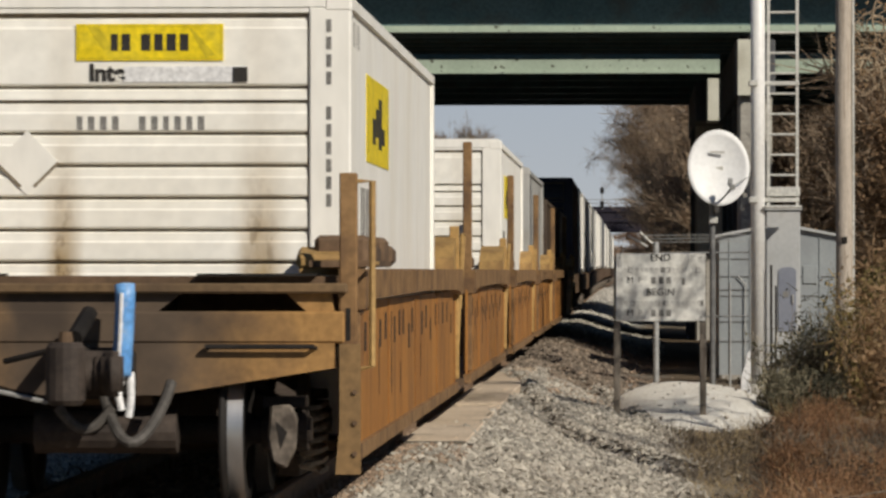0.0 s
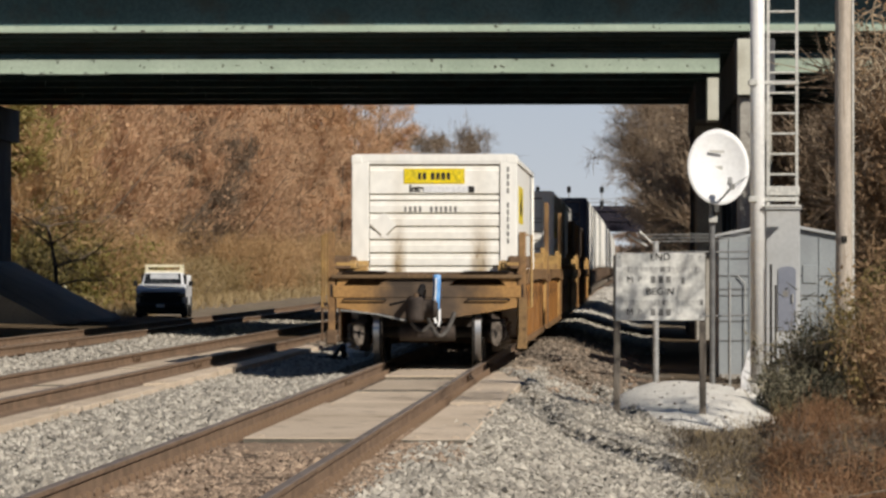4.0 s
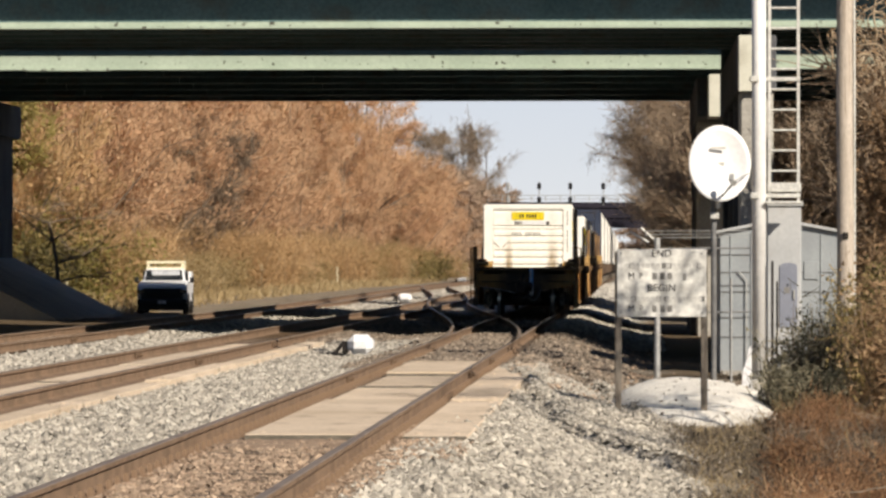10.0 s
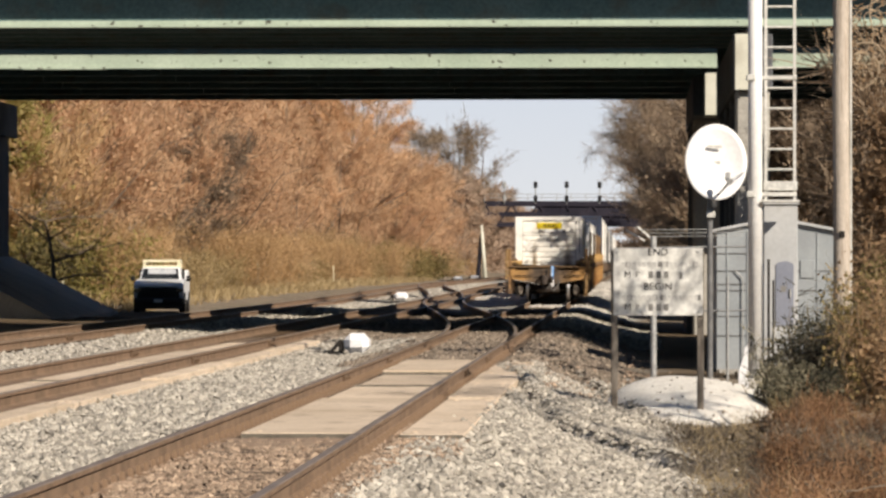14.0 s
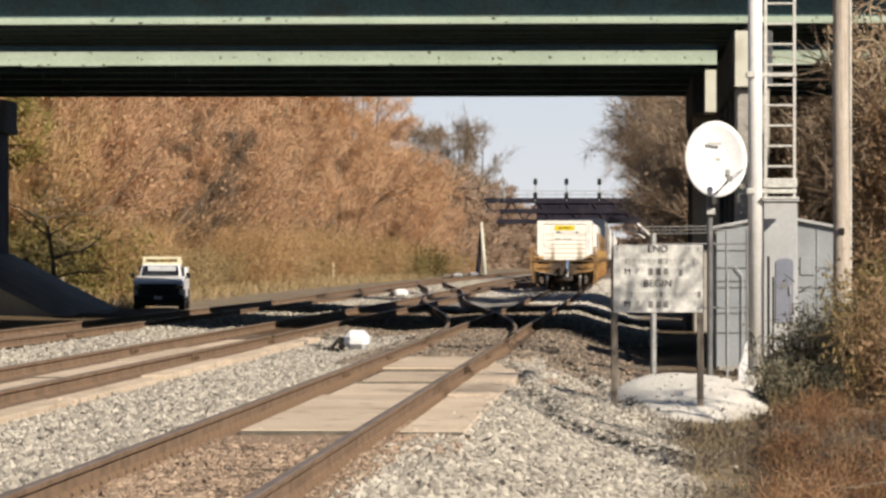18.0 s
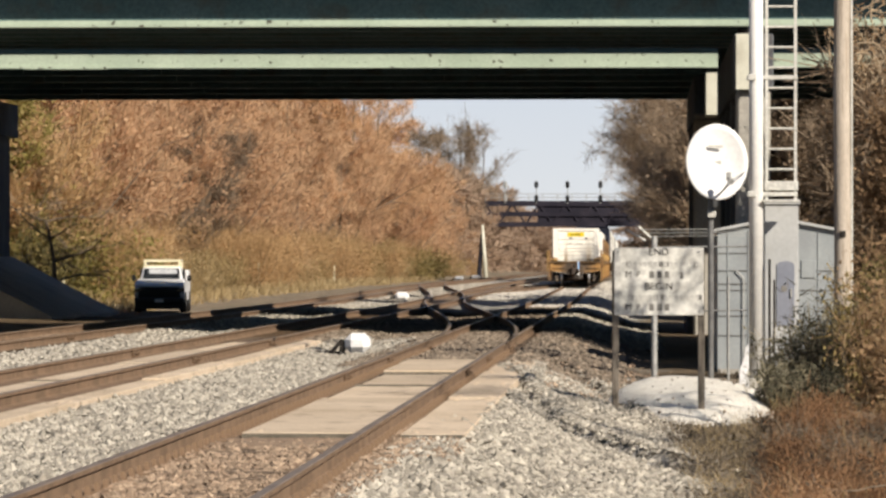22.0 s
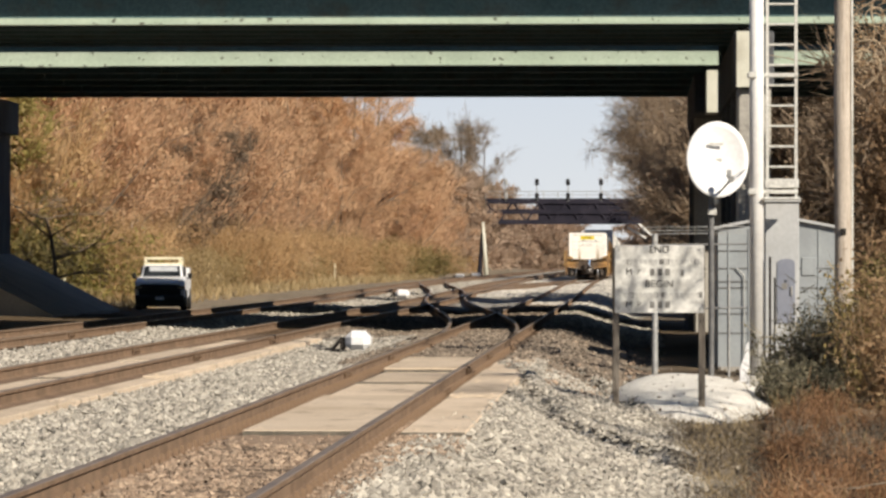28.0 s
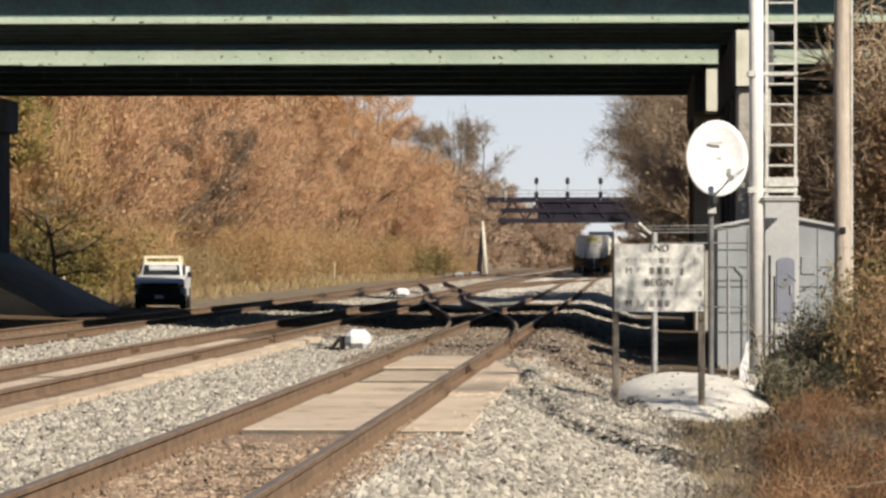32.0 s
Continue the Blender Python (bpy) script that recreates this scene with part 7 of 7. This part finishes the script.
def verge():
    """Brambles, vines and dry grass at the right of way's edge."""
    def at(ob, x, y, turn=0.0, z=0.0):
        ob.matrix_basis = pose(x, y, ground_z(x, y) - 0.06 + z, 0, 0, turn)
        return ob
    g = "brambles beside the hut"
    b1 = at(shrub("dark tangled bramble with a few yellow leaves", 0.62, 1.25, 51, SHRUB_DARK, 60, 620, 0.085, 700, g, 0.012), 5.95, 74.0)
    copy_thing(b1, pose(5.62, 72.4, -1.0, 0, 0, 260))
    copy_thing(b1, pose(6.5, 73.0, -0.75, 0, 0, 80))
    copy_thing(b1, pose(6.9, 76.5, -0.9, 0, 0, 200))
    b4 = at(shrub("small dark bramble with pale dead leaves over the gravel", 0.30, 0.70, 54, SHRUB_DARK, 36, 620, 0.06, 620, g, 0.010, 0.014), 4.98, 62.8)
    copy_thing(b4, pose(5.20, 62.2, -0.85, 0, 0, 130))
    copy_thing(b4, pose(5.42, 63.2, -0.75, 0, 0, 230))
    copy_thing(b4, pose(5.68, 62.6, -0.80, 0, 0, 310))
    b5 = at(shrub("thin upright bramble stems with a few pale leaves", 0.50, 1.75, 55, SHRUB_DARK, 22, 260, 0.065, 330, g, 0.008), 6.0, 72.0)
    copy_thing(b5, pose(6.35, 71.4, -0.6, 0, 0, 140))
    b2 = at(shrub("tall brown vine tangle with olive leaves", 0.75, 2.5, 52, VINE, 46, 2400, 0.075, 1500, g, 0.014), 7.45, 72.0)
    copy_thing(b2, pose(6.9, 66.5, -1.5, 0, 0, 120))
    copy_thing(b2, pose(8.0, 78.0, -0.6, 0, 0, 240))
    b3 = at(shrub("olive-green bush with yellowing leaves", 0.55, 1.9, 53, SHRUB_OLIVE, 30, 1500, 0.07, 500, g, 0.012), 6.62, 70.5)
    copy_thing(b3, pose(7.2, 71.0, -0.5, 0, 0, 70))
    q = tree("slim vine-covered sapling on the bank", 6.2, 0.75, 60, VINE, per=40, leaf=40, low=0.02, twig_len=(0.12, 0.3), group="brambles beside the hut", twig_w=0.02, leaf_size=0.08)
    q.matrix_basis = pose(8.15, 95.2, -0.8)
    for x, y, a in ((8.6, 95.6, 160), (9.1, 95.2, 300), (8.4, 90.5, 60)):
        copy_thing(q, pose(x, y, -0.8 - 0.3 * (a % 3), 0, 0, a))
    vine_tangle("tangle of dry tan vines hanging over the bridge girder", 7.52, 8.7, 92.6, 94.4, 2.6, 6.9, 58, 71)
    vine_tangle("sparse dry vine ends reaching past the pole", 7.12, 7.4, 92.8, 93.6, 5.0, 6.4, 3, 72)
    vine_tangle("low tangle of dry vines below the pole", 7.5, 8.7, 92.6, 94.0, 0.0, 2.6, 26, 73)
    # trees out of view that cast the branch shadows on the sign
    s = tree("bare winter tree at the railway edge", 9.4, 2.6, 57, TWIG_GREY, per=6, leaf=2, low=0.62, twig_w=0.025, leaf_size=0.09)
    s.matrix_basis = pose(8.8, 53.5, -0.8)
    copy_thing(s, pose(8.3, 47.0, -0.8, 0, 0, 250))
    k = gnarled_tree("small dark bare tree beside the abutment", 4.4, 58)
    k.matrix_basis = pose(-17.87, 163.6, -0.5)
    e1 = at(shrub("olive-green leafy shrub behind the bridge", 1.4, 2.6, 56, SHRUB_GREEN, 22, 1500, 0.17, 200, "shrubs beside the railway"), -20.0, 177.0)
    copy_thing(e1, pose(-21.6, 176.0, 0.3, 0, 0, 220))
    for x, y, a in ((-18.4, 178.0, 20), (-19.6, 182.0, 90), (-17.6, 185.0, 150), (-21.0, 181.0, 300), (-20.6, 186.0, 40), (-22.4, 180.0, 120)):
        copy_thing(e1, pose(x, y, ground_z(x, y) - 0.3, 0, 0, a))
    grass("dry_grass", "matted dry red-brown grass beside the ballast", 3.80, 6.0, 26.0, 60.0, 33000, 0.23, DRY_GRASS, 61, width=0.006, flat=1.1, slope=0.030)
    grass("grey_stalks", "pale grey stalks and twigs at the foot of the ballast", 3.45, 4.6, 36.0, 62.0, 6500, 0.20, LITTER, 68, width=0.007, flat=1.0)
    grass("straw_stalks", "short straw stalks between ballast and grass", 3.6, 4.7, 34.0, 62.0, 2600, 0.20, STRAW, 69, width=0.006, flat=0.8)
    grass("grey_stalks", "fine grey-tan dead stalks along the grass edge", 3.75, 5.3, 27.0, 60.0, 6500, 0.26, LITTER, 67, width=0.007, flat=0.9, slope=0.028)
    grass("dry_stalks", "long dry stalks standing in the grass", 4.0, 6.2, 27.0, 62.0, 1900, 0.5, STRAW, 62, width=0.010, flat=0.6, slope=0.02)
    # strip of dark leaves adds shade to the gully's dark line
    grass("dead_leaf_litter", "dark dead leaves added as shade along the foot of the ballast", 4.0, 4.6, 51.0, 78.0, 1500, 0.10, LITTER, 63, width=0.04, flat=2.0, slope=-0.1)
    grass("dead_leaf_litter", "dark dead leaves and twigs on the bank", 3.5, 4.4, 36.0, 62.0, 2600, 0.10, LITTER, 65, width=0.035, flat=2.0, slope=0.012)
    grass("dead_leaf_litter", "dark dead leaves below the brambles", 4.4, 7.5, 66.0, 86.0, 5200, 0.13, LITTER, 64, width=0.05, flat=2.0)
    c1 = at(shrub("low tangle of dead brown stems", 0.42, 0.5, 58, DRY_GRASS, 26, 700, 0.03, 1700, "dead stems in the grass", 0.006, 0.0045), 5.1, 50.0)
    for x, y, q in ((4.75, 44.0, 40), (5.3, 41.0, 90), (5.0, 53.2, 150), (5.35, 56.0, 210), (4.55, 37.5, 260), (5.0, 35.0, 310), (4.35, 33.0, 70), (5.9, 52.0, 120)):
        copy_thing(c1, pose(x, y, ground_z(x, y) - 0.05, 0, 0, q))
    c2 = at(shrub("dark dead bramble matted into the grass", 0.45, 0.36, 59, LITTER, 24, 700, 0.04, 900, "dead stems in the grass", 0.006, 0.0045), 5.2, 46.0)
    for x, y, q in ((4.9, 40.0, 40), (5.5, 38.0, 90), (4.7, 47.5, 150), (5.6, 48.0, 210), (4.5, 35.2, 260), (5.2, 43.5, 20), (4.9, 53.0, 70)):
        copy_thing(c2, pose(x, y, ground_z(x, y) - 0.03, 0, 0, q))
    bm = bmesh.new()
    path_tube(bm, [(4.40, 34.2, -0.17), (4.43, 34.1, -0.24), (4.50, 34.0, -0.275), (4.62, 34.0, -0.29), (4.74, 34.0, -0.285), (4.84, 34.1, -0.265), (5.0, 34.2, -0.25)], 0.0065, 6)
    tagged(part("bent_stem", bm, BARK, None, smooth=True), "grey bent stem arching over the dry grass", "stem")
    for x, y, w, a in ((6.05, 84.0, 0.5, 10), (6.62, 84.6, 0.42, -25), (6.4, 83.2, 0.3, 40)):
        bm = bmesh.new()
        box(bm, -w / 2, w / 2, -0.2, 0.2, 0, 0.2, bevel=0.03)
        o = part("concrete_block", bm, CAP, None)
        o.matrix_basis = pose(x, y, ground_z(x, y) - 0.03, 0, 4, a)
        tagged(o, "pale broken concrete block in leaf litter", "concrete block", "broken concrete blocks")


verge()


# ---- what moves ----
PLACE = [(0.0, 28.9), (2.0, 49.9), (6.0, 91.2), (9.0, 122.0), (13.0, 162.5), (15.0, 183.0), (17.0, 203.5), (19.0, 224.0), (21.0, 244.0), (23.0, 264.0), (25.5, 290.0), (28.0, 317.0), (30.0, 339.0), (32.0, 361.0)]


def along_at(t):
    return float(np.interp(t, [p[0] for p in PLACE], [p[1] for p in PLACE]))


def motions():
    for ob, off in MOVERS:
        walk(ob, [(t, pose(TRAIN_X, y + off, grade(y + off + 5.0))) for t, y in PLACE])
    # the end wheels roll with the train
    steps = int(32.0 * 30)
    for w, y in WHEELS:
        walk(w, [(i / 30, pose(0, y, 0.46, -math.degrees((along_at(i / 30) - 28.9) / 0.455), 0, 0)) for i in range(steps + 1)])


motions()
